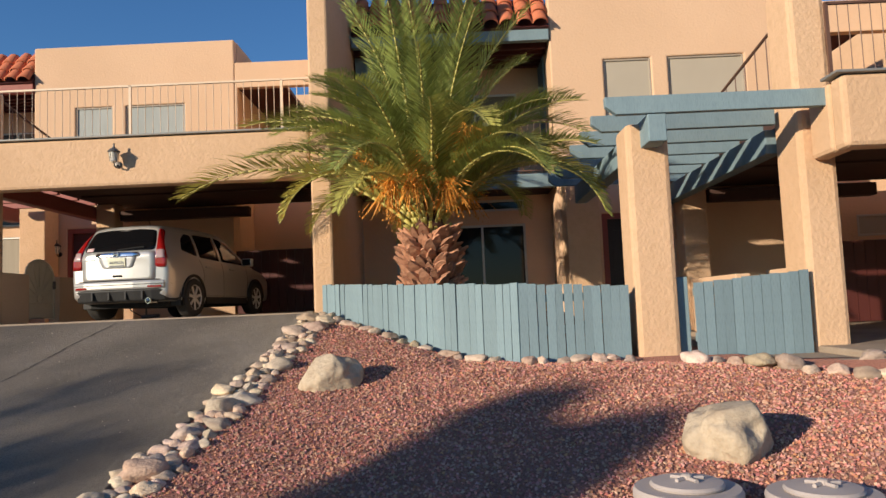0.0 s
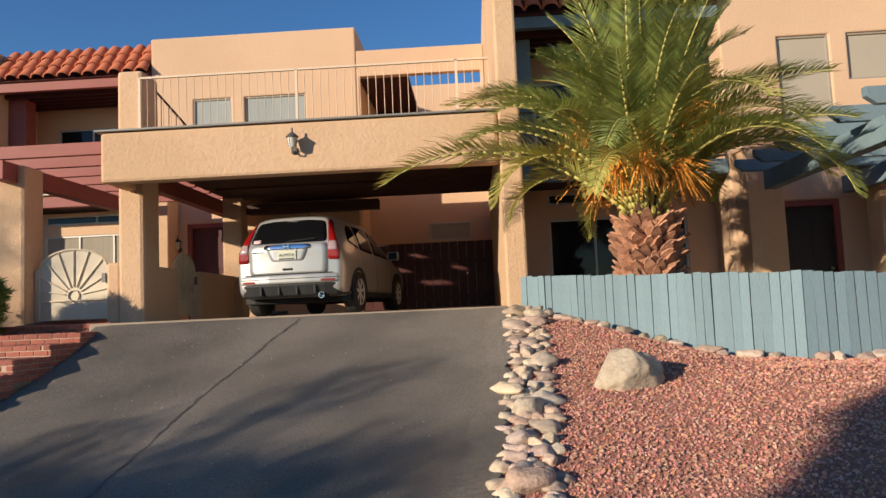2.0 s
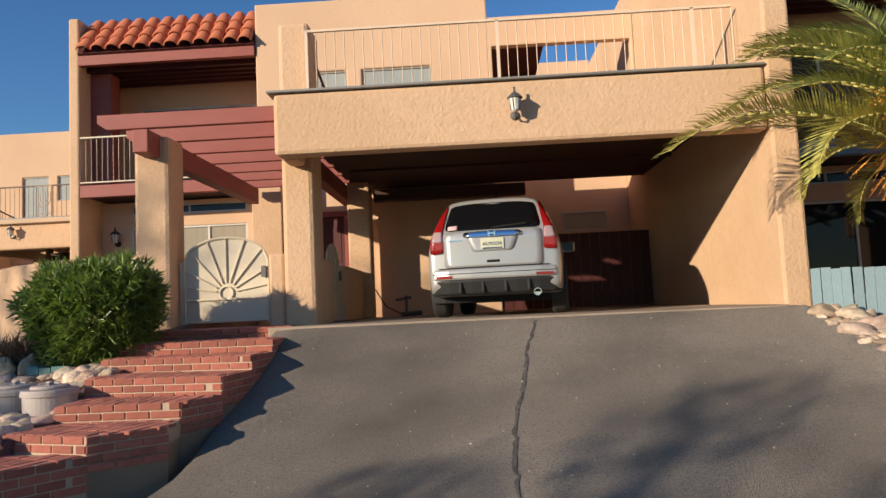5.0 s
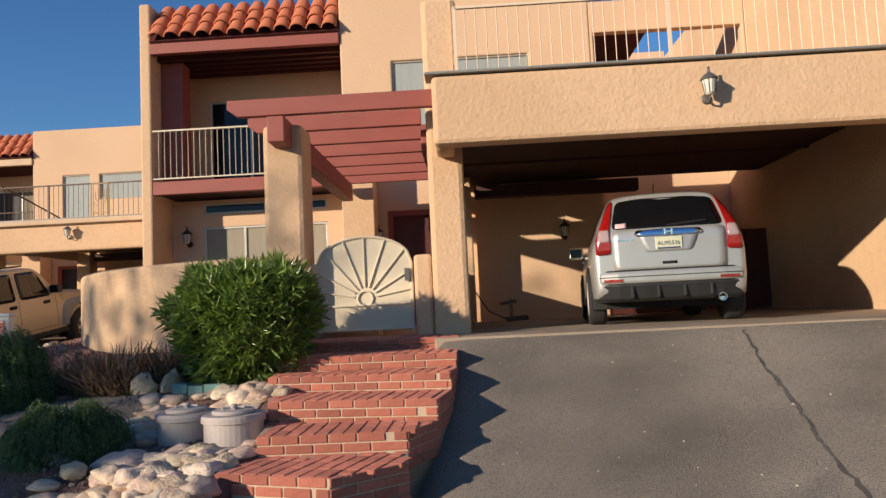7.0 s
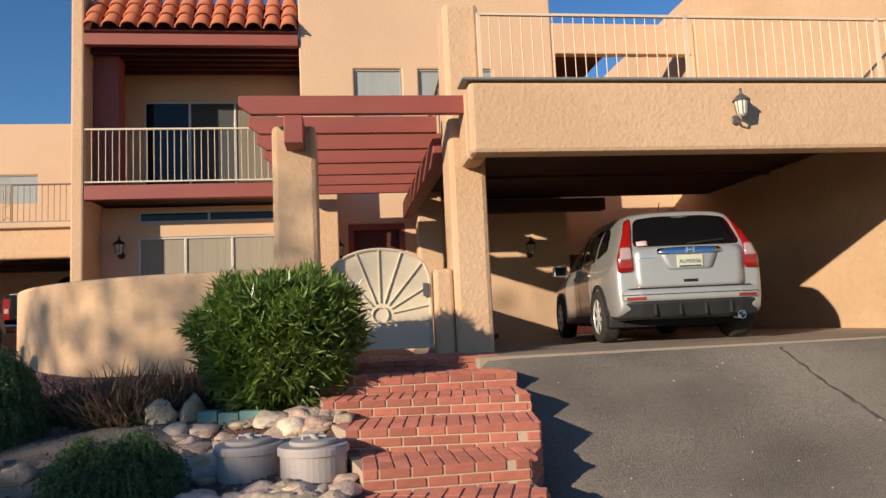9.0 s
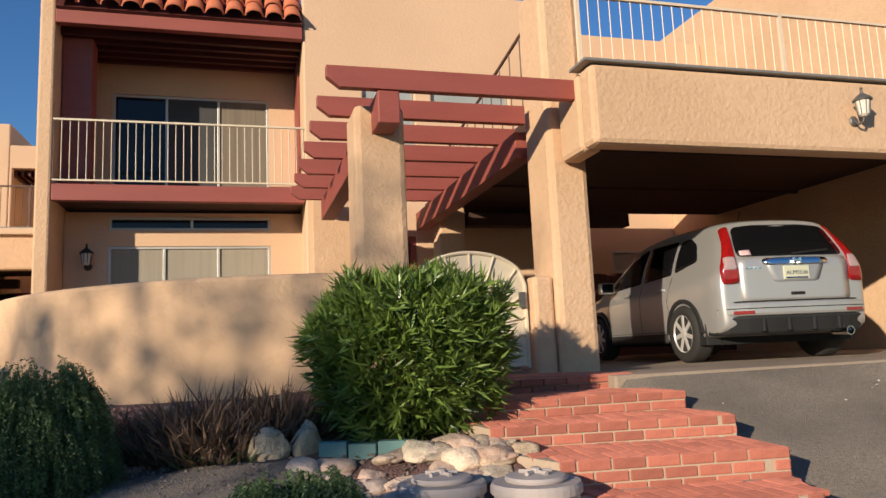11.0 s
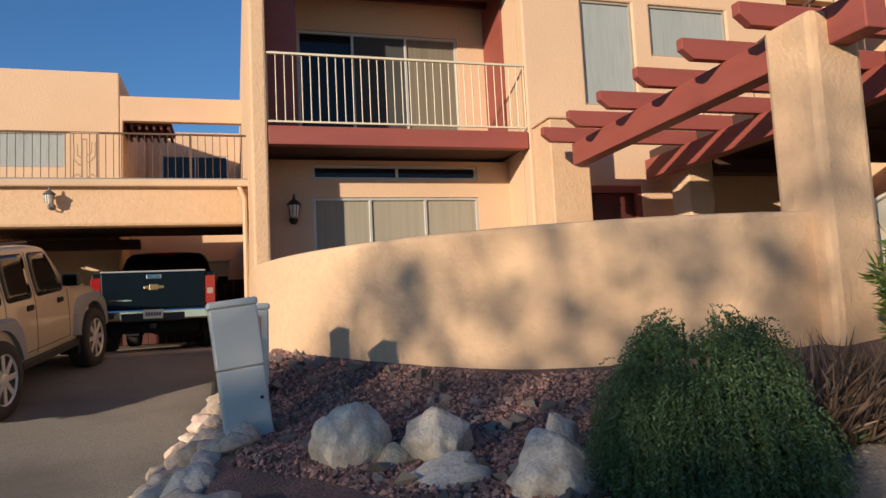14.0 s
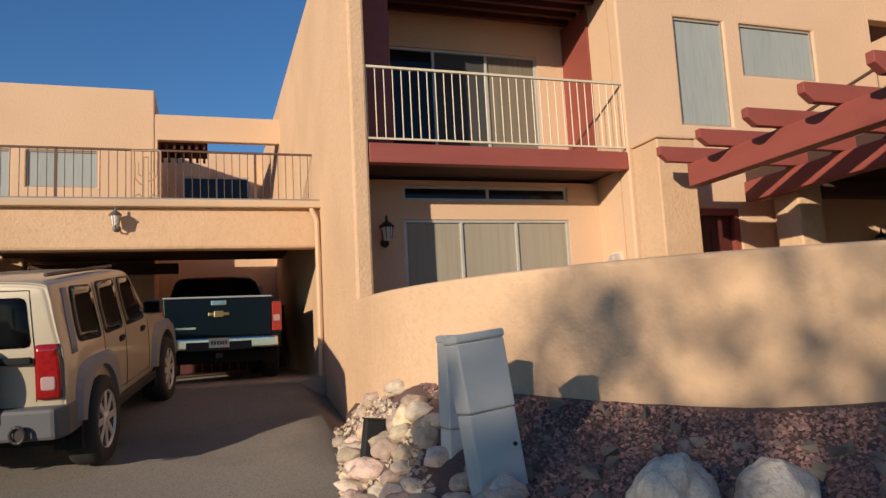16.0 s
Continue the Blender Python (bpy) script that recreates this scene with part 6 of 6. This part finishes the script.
scatter_stones("driveway_grit", [(-7.6, 10.5), (-7.6, 7.0), (-3.0, 4.4), (-2.4, 10.5)], 150, (0.004, 0.011), ground, pale_stone, "pale grit scattered on the asphalt driveway", 15)
tar_seam([(-5.02, 10.6), (-5.2, 9.65), (-5.29, 8.9), (-5.42, 8.2), (-5.47, 7.2), (-5.5, 5.0)], "dark irregular crack along the asphalt driveway")
pebble_mat = material("tan_pebble", (0.52, 0.4, 0.29), 0.95, dark=(0.34, 0.25, 0.18), grain=0.3, grain_scale=50, vary=0.4, island=True, hue=0.03)
scatter_stones("bank_pebbles", [(-15.75, 10.6), (-14.9, 10.6), (-14.3, 14.0), (-14.05, 16.6), (-14.5, 16.6), (-14.9, 14.0)], 2600, (0.015, 0.05), bed_height, pebble_mat, "pale tan pebbles on the bank beside the driveway", 21)


# ---- plants ----
def leaf_material(name, base, dark, back, rough=0.55, vary=0.25):
    m = material(name, base, rough, dark=dark, blotch=0.25, blotch_scale=3, vary=vary, island=True)
    b = m.node_tree.nodes["Principled BSDF"]
    b.inputs["Subsurface Weight"].default_value = 0.0
    t = m.node_tree
    tr = t.nodes.new("ShaderNodeBsdfTranslucent")
    tr.inputs["Color"].default_value = (*back, 1)
    mx = t.nodes.new("ShaderNodeMixShader")
    mx.inputs[0].default_value = 0.3
    t.links.new(b.outputs[0], mx.inputs[1])
    t.links.new(tr.outputs[0], mx.inputs[2])
    t.links.new(mx.outputs[0], t.nodes["Material Output"].inputs["Surface"])
    return m


palm_green = leaf_material("palm_leaf", (0.27, 0.315, 0.085), (0.11, 0.155, 0.045), (0.4, 0.42, 0.08), 0.42, 0.45)
palm_yellow = leaf_material("palm_leaf_yellow", (0.5, 0.47, 0.12), (0.3, 0.31, 0.08), (0.6, 0.5, 0.09), 0.42, 0.4)
oleander_leaf = leaf_material("oleander_leaf", (0.15, 0.22, 0.048), (0.045, 0.085, 0.018), (0.2, 0.3, 0.04), 0.33, 0.75)
shrub_leaf = leaf_material("shrub_leaf", (0.095, 0.155, 0.06), (0.038, 0.075, 0.028), (0.11, 0.17, 0.05), 0.55, 0.5)
dry_leaf = leaf_material("dry_leaf", (0.22, 0.145, 0.1), (0.08, 0.05, 0.038), (0.2, 0.12, 0.07), vary=0.75)
stem_mat = material("palm_stem", (0.5, 0.44, 0.12), 0.55, dark=(0.36, 0.28, 0.08))
fruit_mat = material("orange_fruit_strands", (0.72, 0.30, 0.04), 0.6, dark=(0.45, 0.15, 0.02), vary=0.3, island=True)
boot_dark = material("palm_trunk_fibre", (0.12, 0.055, 0.035), 0.95, dark=(0.06, 0.028, 0.018), grain=0.5, grain_scale=30, bump=0.01)
boot_mat = material("palm_boot", (0.46, 0.23, 0.135), 0.9, dark=(0.2, 0.08, 0.045), grain=0.5, grain_scale=25, blotch=0.3, blotch_scale=6, bump=0.01, vary=0.35)
bark = material("bark", (0.16, 0.11, 0.08), 0.95, dark=(0.08, 0.055, 0.04), grain=0.5, bump=0.02, bump_scale=20)


class Soup:
    """Vertices and faces gathered for one large mesh."""

    def __init__(self):
        self.v, self.f = [], []

    def leaf(self, base, tip, width, side):
        k = len(self.v)
        s = side.normalized() * width / 2
        m = base + (tip - base) * 0.45
        self.v += [base, m + s, tip, m - s]
        self.f += [(k, k + 1, k + 2), (k, k + 2, k + 3)]

    def mesh(self, name, mat):
        me = bpy.data.meshes.new(name)
        me.from_pydata(self.v, [], self.f)
        me.materials.append(mat)
        return me


def frond_data(length, droop, seed, mat):
    """A feather frond along +x that arches down; returns leaf mesh and stem mesh."""
    r = random.Random(seed)
    n = 26
    pts = [Vector((0, 0, 0))]
    for i in range(n):
        ang = -droop * ((i + 1) / n) ** 1.4
        pts.append(pts[-1] + Vector((math.cos(ang), 0, math.sin(ang))) * length / n)
    s = Soup()
    m = 92
    for i in range(m):
        t = 0.16 + 0.84 * i / m
        u = t * n
        j = min(n - 1, int(u))
        p = pts[j].lerp(pts[j + 1], u - j)
        d = (pts[j + 1] - pts[j]).normalized()
        up = Vector((-d.z, 0, d.x))
        ln = length * (0.03 + 0.155 * math.sin(math.pi * min(1, t * 0.86 + 0.1)) ** 0.8) * r.uniform(0.9, 1.08)
        for side in (-1, 1):
            way = (Vector((0, side, 0)) * 0.95 + d * (0.5 + 0.6 * t) + up * r.uniform(0.2, 0.5)).normalized()
            mid = p + way * ln * 0.55
            tip = mid + (way + Vector((0, 0, -0.45))).normalized() * ln * 0.5
            s.leaf(p, mid + (mid - p) * 0.25, 0.032, d)
            s.leaf(mid, tip, 0.024, d)
    stem = bmesh.new()
    for i in range(n):
        r0 = 0.026 * (1 - i / n) + 0.005
        bar(stem, pts[i], pts[i + 1], r0, 5)
    return s.mesh("foliage", mat), mesh_of("rachis", stem, stem_mat, True)


def palm_tree(x, y, z):
    p = thing("palm_tree", "date palm with a scaly trunk, feathery fronds and orange fruit stalks", "palm tree", at=pose(x, y, z))
    top = 1.5
    bm = bmesh.new()
    lathe(bm, [(0.33, -0.2), (0.33, 0.3), (0.33, 0.8), (0.32, 1.2), (0.27, 1.5), (0.16, 1.75), (0.05, 2.0)], 24)
    part("trunk", bm, boot_dark, p)
    boots = []
    for k in range(4):
        bm = bmesh.new()
        w, h, t = 0.062 + 0.008 * k, 0.13 + 0.018 * k, 0.065
        vs = [(-w, 0, 0), (w, 0, 0), (w * 0.85, -t, h * 0.6), (-w * 0.85, -t, h * 0.6), (-w * 0.4, -t * 1.6, h * 1.1), (w * 0.3, -t * 1.7, h * 1.25), (w * 0.28, -t * 1.35, h * 1.3), (-w * 0.35, -t * 1.25, h * 1.15), (-w, 0.03, h * 0.5), (w, 0.03, h * 0.5)]
        q = [bm.verts.new(c) for c in vs]
        for f in ((0, 1, 2, 3), (3, 2, 5, 4), (4, 5, 6, 7), (7, 6, 9, 8), (0, 3, 8), (1, 9, 2), (3, 4, 7, 8), (2, 9, 6, 5)):
            bm.faces.new([q[i] for i in f])
        boots.append(mesh_of("frond_stub", bm, boot_mat))
    r = random.Random(4)
    count = 0
    rows = 18
    for row in range(rows):
        zz = 0.06 + 1.42 * row / rows
        rad = 0.325 - 0.12 * max(0.0, zz - 1.2)
        k = 16
        for i in range(k):
            a = 2 * math.pi * (i + 0.5 * (row % 2)) / k + r.uniform(-0.1, 0.1)
            o = new("frond_stub", boots[(count * 7 + row) % 4])
            o.parent = p
            o.matrix_basis = pose(rad * math.sin(a), -rad * math.cos(a), zz + r.uniform(-.03, .03), r.uniform(-10, 34), r.uniform(-24, 24), math.degrees(a)) @ Matrix.Scale(r.uniform(0.7, 1.2), 4)
            count += 1
    # cut green leaf bases under the crown
    for i in range(14):
        a = 360 * i / 14 + r.uniform(-8, 8)
        bm = bmesh.new()
        ln = r.uniform(0.1, 0.2)
        box(bm, -0.035, 0.035, -0.025, 0.025, 0, ln)
        for q in bm.verts:
            if q.co.z > 0.1:
                q.co.x *= 0.6
        o = part("leaf_base", bm, stem_mat, p, bevel=0.01)
        o.matrix_basis = pose(0, 0, top - 0.05, 0, 0, a) @ pose(0, -0.24, 0, r.uniform(18, 38))
    kinds = [frond_data(2.9, 1.3, 1, palm_green), frond_data(3.0, 1.8, 2, palm_green), frond_data(2.9, 2.15, 3, palm_green), frond_data(2.5, 2.4, 4, palm_yellow), frond_data(2.9, 2.0, 5, palm_yellow), frond_data(3.3, 0.7, 6, palm_green), frond_data(3.6, 1.4, 7, palm_yellow)]

    def frond(kind, az, elev, t, roll, size):
        c = 0.2 * (1 - 0.3 * t)
        base = Vector((c * math.cos(math.radians(az)), c * math.sin(math.radians(az)), top + 0.35 * (1 - t)))
        st = new("frond", kind[1])
        st.parent = p
        st.matrix_basis = Matrix.Translation(base) @ pose(0, 0, 0, 0, 0, az) @ pose(0, 0, 0, 0, -elev, 0) @ pose(0, 0, 0, roll) @ Matrix.Scale(size, 4)
        lf = new("foliage", kind[0])
        lf.parent = st
    frond(kinds[6], 180, 44, 1.0, 12, 1.0)
    frond(kinds[6], 196, 66, 0.8, -14, 0.85)
    frond(kinds[0], 215, 62, 0.9, 10, 0.85)
    frond(kinds[4], 250, 50, 0.9, -10, 0.85)
    for az, elev, k in ((2, 58, 4), (12, 66, 1), (-20, 52, 2), (174, 68, 1), (168, 76, 0), (10, 76, 0)):
        frond(kinds[k], az, elev, 0.6, r.uniform(-15, 15), 0.98)
    for i in range(52):
        t = i / 51
        az = i * 137.5 + r.uniform(-10, 10)
        elev = 88 - 34 * t ** 0.8 + r.uniform(-6, 6)
        if t < 0.3:
            kind = kinds[5 if i % 3 else 0]
        elif t < 0.65:
            kind = kinds[(0, 1, 0, 4)[i % 4]]
        else:
            kind = kinds[(1, 0, 0, 3, 1)[i % 5]]
        frond(kind, az, elev, t, r.uniform(-25, 25), r.uniform(0.8, 1.02))
    for i in range(20):
        s = Soup()
        az = 2 * math.pi * i / 20 + r.uniform(-0.2, 0.2)
        d = Vector((math.cos(az), math.sin(az), 0))
        start = d * 0.2 + Vector((0, 0, top + 0.2))
        neck = start + d * r.uniform(0.2, 0.55) + Vector((0, 0, r.uniform(0.3, 1.15)))
        s.leaf(start, neck, 0.05, d.cross(Vector((0, 0, 1))))
        for j in range(90):
            q = Vector((r.gauss(0, 0.13), r.gauss(0, 0.13), 0))
            a = neck + Vector((r.uniform(-.03, .03), r.uniform(-.03, .03), 0))
            e = neck + d * r.uniform(0.05, 0.35) + q + Vector((0, 0, r.uniform(-0.5, 0.05)))
            mid = a.lerp(e, 0.5) + Vector((0, 0, 0.09))
            s.leaf(a, mid, 0.016, rand_dir(r))
            s.leaf(mid, e, 0.018, rand_dir(r))
            for b in range(3):
                g = mid.lerp(e, r.random())
                s.leaf(g, g + Vector((r.uniform(-.02, .02), r.uniform(-.02, .02), -0.03)), 0.024, rand_dir(r))
        o = new("fruit_stalk", s.mesh("fruit_stalk", fruit_mat))
        o.parent = p
    return p


palm_tree(-0.3, 10.05, 1.15)


def oleander(x, y, z, rx, ry, h, count, label, seed=1):
    p = thing("oleander_shrub", label, "shrub", at=pose(x, y, z))
    r = random.Random(seed)
    s = Soup()
    bm = bmesh.new()
    for i in range(14):
        a = 2 * math.pi * r.random()
        t = Vector((math.cos(a) * rx * 0.75 * r.random(), math.sin(a) * ry * 0.75 * r.random(), h * r.uniform(0.4, 0.85)))
        bar(bm, (t.x * 0.2, t.y * 0.2, -0.1), t, 0.012, 5)
    part("stem", bm, bark, p)
    for i in range(count):
        d = rand_dir(r)
        d.z = abs(d.z) if r.random() < 0.25 else d.z
        # rounded box outline
        e = 2.7
        k = (abs(d.x) ** e + abs(d.y) ** e + abs(d.z) ** e) ** (-1 / e)
        lump = 1 + 0.2 * noise.noise(d * 2.4 + Vector((seed, 0, 0))) + 0.1 * noise.noise(d * 6 + Vector((seed, 4, 0)))
        shell = r.uniform(0.4, 1.0) ** 0.5 * lump
        q = Vector((d.x * rx, d.y * ry, d.z * h * 0.52)) * k * shell
        q = Vector((q.x * (1 + 0.22 * q.z), q.y * (1 + 0.22 * q.z), q.z + h * 0.5))
        out = Vector((d.x, d.y, d.z * 0.6 + 0.45)).normalized()
        for b in range(3):
            way = (out + rand_dir(r) * 0.95).normalized()
            ln = r.uniform(0.09, 0.165)
            s.leaf(q, q + way * ln, r.uniform(0.014, 0.024), way.cross(rand_dir(r)))
    o = new("foliage", s.mesh("foliage", oleander_leaf))
    o.parent = p
    return p


oleander(-9.93, 10.38, 1.28, 0.66, 0.58, 1.12, 6400, "dense clipped green oleander shrub with narrow leaves")


def drooping_shrub(x, y, z, rx, ry, h, count, label, seed, tuft=1.0):
    p = thing("drooping_shrub", label, "shrub", at=pose(x, y, z))
    r = random.Random(seed)
    s = Soup()
    bm = bmesh.new()
    for i in range(22):
        a = 2 * math.pi * r.random()
        bar(bm, (0, 0, -0.1), (math.cos(a) * rx * 0.6, math.sin(a) * ry * 0.6, h * 0.8), 0.01, 5)
    part("stem", bm, bark, p)
    for i in range(count):
        a = 2 * math.pi * r.random()
        lift = r.random() ** 0.8
        ring = math.sqrt(1 - lift * lift * 0.92)
        lump = 1 + 0.22 * noise.noise((math.cos(a) * 2 + seed, math.sin(a) * 2, lift * 3)) + 0.1 * noise.noise((math.cos(a) * 6, math.sin(a) * 6, lift * 7))
        deep = r.uniform(0.72, 1.0)
        q = Vector((math.cos(a) * rx * ring * lump * deep, math.sin(a) * ry * ring * lump * deep, h * (0.12 + 0.88 * lift) * lump * deep))
        # a whip that arches outwards and hangs, set with short leaves
        way = Vector((math.cos(a) * 0.8, math.sin(a) * 0.8, 0.25 + 0.5 * lift)) + rand_dir(r) * 0.4
        ln = tuft * r.uniform(0.16, 0.36) * (1.5 - 0.7 * lift)
        n = 18
        for b in range(n):
            way = (way.normalized() + Vector((0, 0, -0.3))).normalized()
            q = q + way * ln / n
            if q.z < 0.02:
                break
            for c in range(2):
                w2 = (way * 0.9 + rand_dir(r) * 0.8).normalized()
                s.leaf(q, q + w2 * r.uniform(0.014, 0.028), 0.008, w2.cross(rand_dir(r)))
    o = new("foliage", s.mesh("foliage", shrub_leaf))
    o.parent = p
    return p


drooping_shrub(-12.33, 10.15, 1.05, 0.42, 0.42, 0.84, 4300, "dense dark green shrub with drooping twigs", 3)
drooping_shrub(-10.87, 8.8, 0.88, 0.38, 0.38, 0.44, 2800, "low dark green shrub with drooping twigs at the street", 5, 0.7)


def dry_clump(x, y, z, rx, ry, h, count, label, seed):
    p = thing("dry_plants", label, "plant", at=pose(x, y, z))
    r = random.Random(seed)
    s = Soup()
    for i in range(count):
        a, k = 2 * math.pi * r.random(), math.sqrt(r.random())
        base = Vector((math.cos(a) * rx * k, math.sin(a) * ry * k, r.uniform(0.0, 0.3) * h))
        way = Vector((math.cos(a) * 0.35 * k + r.uniform(-.45, .45), math.sin(a) * 0.35 * k + r.uniform(-.45, .45), r.uniform(0.4, 1.0))).normalized()
        ln = h * r.uniform(0.3, 0.85) * (1 - 0.3 * k) * (1 + 0.5 * noise.noise((base.x * 3, base.y * 3, seed)))
        mid = base + way * ln * 0.6
        tip = mid + (way + Vector((r.uniform(-.4, .4), r.uniform(-.4, .4), -0.35))).normalized() * ln * 0.45
        side = way.cross(rand_dir(r))
        s.leaf(base, mid, r.uniform(0.016, 0.034), side)
        s.leaf(mid - way * ln * 0.25, tip, r.uniform(0.01, 0.022), side)
    o = new("foliage", s.mesh("foliage", dry_leaf))
    o.parent = p
    s = Soup()
    for i in range(count // 3):
        a, k = 2 * math.pi * r.random(), math.sqrt(r.random())
        base = Vector((math.cos(a) * rx * k, math.sin(a) * ry * k, r.uniform(0.0, 0.1) * h))
        way = Vector((r.uniform(-.8, .8), r.uniform(-.8, .8), r.uniform(0.2, 0.8))).normalized()
        s.leaf(base, base + way * h * r.uniform(0.2, 0.45), r.uniform(0.012, 0.03), way.cross(rand_dir(r)))
    o = new("green_foliage", s.mesh("green_foliage", shrub_leaf))
    o.parent = p
    return p


dry_clump(-11.25, 10.75, 1.12, 0.66, 0.5, 0.62, 2600, "clump of dry brown sword-shaped leaves in the bed", 8)
dry_clump(-10.75, 10.85, 1.18, 0.45, 0.4, 0.56, 1500, "clump of dry brown sword-shaped leaves in the bed", 9)
dry_clump(-11.75, 10.9, 1.12, 0.4, 0.35, 0.5, 1000, "clump of dry brown sword-shaped leaves in the bed", 10)


# ---- unseen trees added across the street, behind the walk, to shade the yards ----
def shade_tree(x, y, height, crown, count, label, seed, zc=None, leaf=0.11):
    z = ground(x, y)
    p = thing("unseen_shade_tree", label, "tree", "street trees", at=pose(x, y, z))
    r = random.Random(seed)
    bm = bmesh.new()
    zc = zc or height * 0.68
    lathe(bm, [(0.16, -0.2), (0.13, zc * 0.35), (0.09, zc * 0.8), (0.04, zc)], 12)
    part("trunk", bm, bark, p, smooth=True)
    s = Soup()
    bm = bmesh.new()
    clumps = []
    for i in range(26):
        d = rand_dir(r)
        q = Vector((d.x * crown, d.y * crown, d.z * (height - zc))) * r.uniform(0.35, 1.0) + Vector((0, 0, zc))
        clumps.append(q)
        bar(bm, (0, 0, zc * 0.6), q, 0.02, 5)
    part("limbs", bm, bark, p)
    for i in range(count):
        q = clumps[r.randrange(26)] + rand_dir(r) * crown * 0.36 * r.random() ** 0.5
        way = rand_dir(r)
        s.leaf(q, q + way * leaf * r.uniform(0.7, 1.3), leaf * 0.5, way.cross(rand_dir(r)))
    o = new("crown", s.mesh("crown", shrub_leaf))
    o.parent = p
    return p


shade_tree(-14.46, -7.41, 6.05, 1.05, 11000, "dense round tree added out of view to shade the gravel", 1, 4.9, 0.17)
shade_tree(-18.3, -4.6, 5.3, 2.1, 13000, "tree with an uneven crown added out of view to shade the driveway", 2, 3.9, 0.13)
shade_tree(-31.4, -4.45, 10.2, 2.5, 1500, "tall tree with an open crown added far out of view to dapple the garden wall", 3, 7.7, 0.2)
# four more added crowns, lined up with the sun to shade the front bed
for k, (c, top, leaves) in enumerate(((14.4, 8.4, 7000), (15.4, 8.6, 2000), (16.9, 8.9, 450), (18.6, 9.5, 1500))):
    shade_tree(-23.04 - 0.64 * c, -19.2 + 0.768 * c, top, 1.25, leaves, "tree with a light crown added far out of view to shade the front bed", 6 + k, top - 2.2, 0.2)


brick_steps()
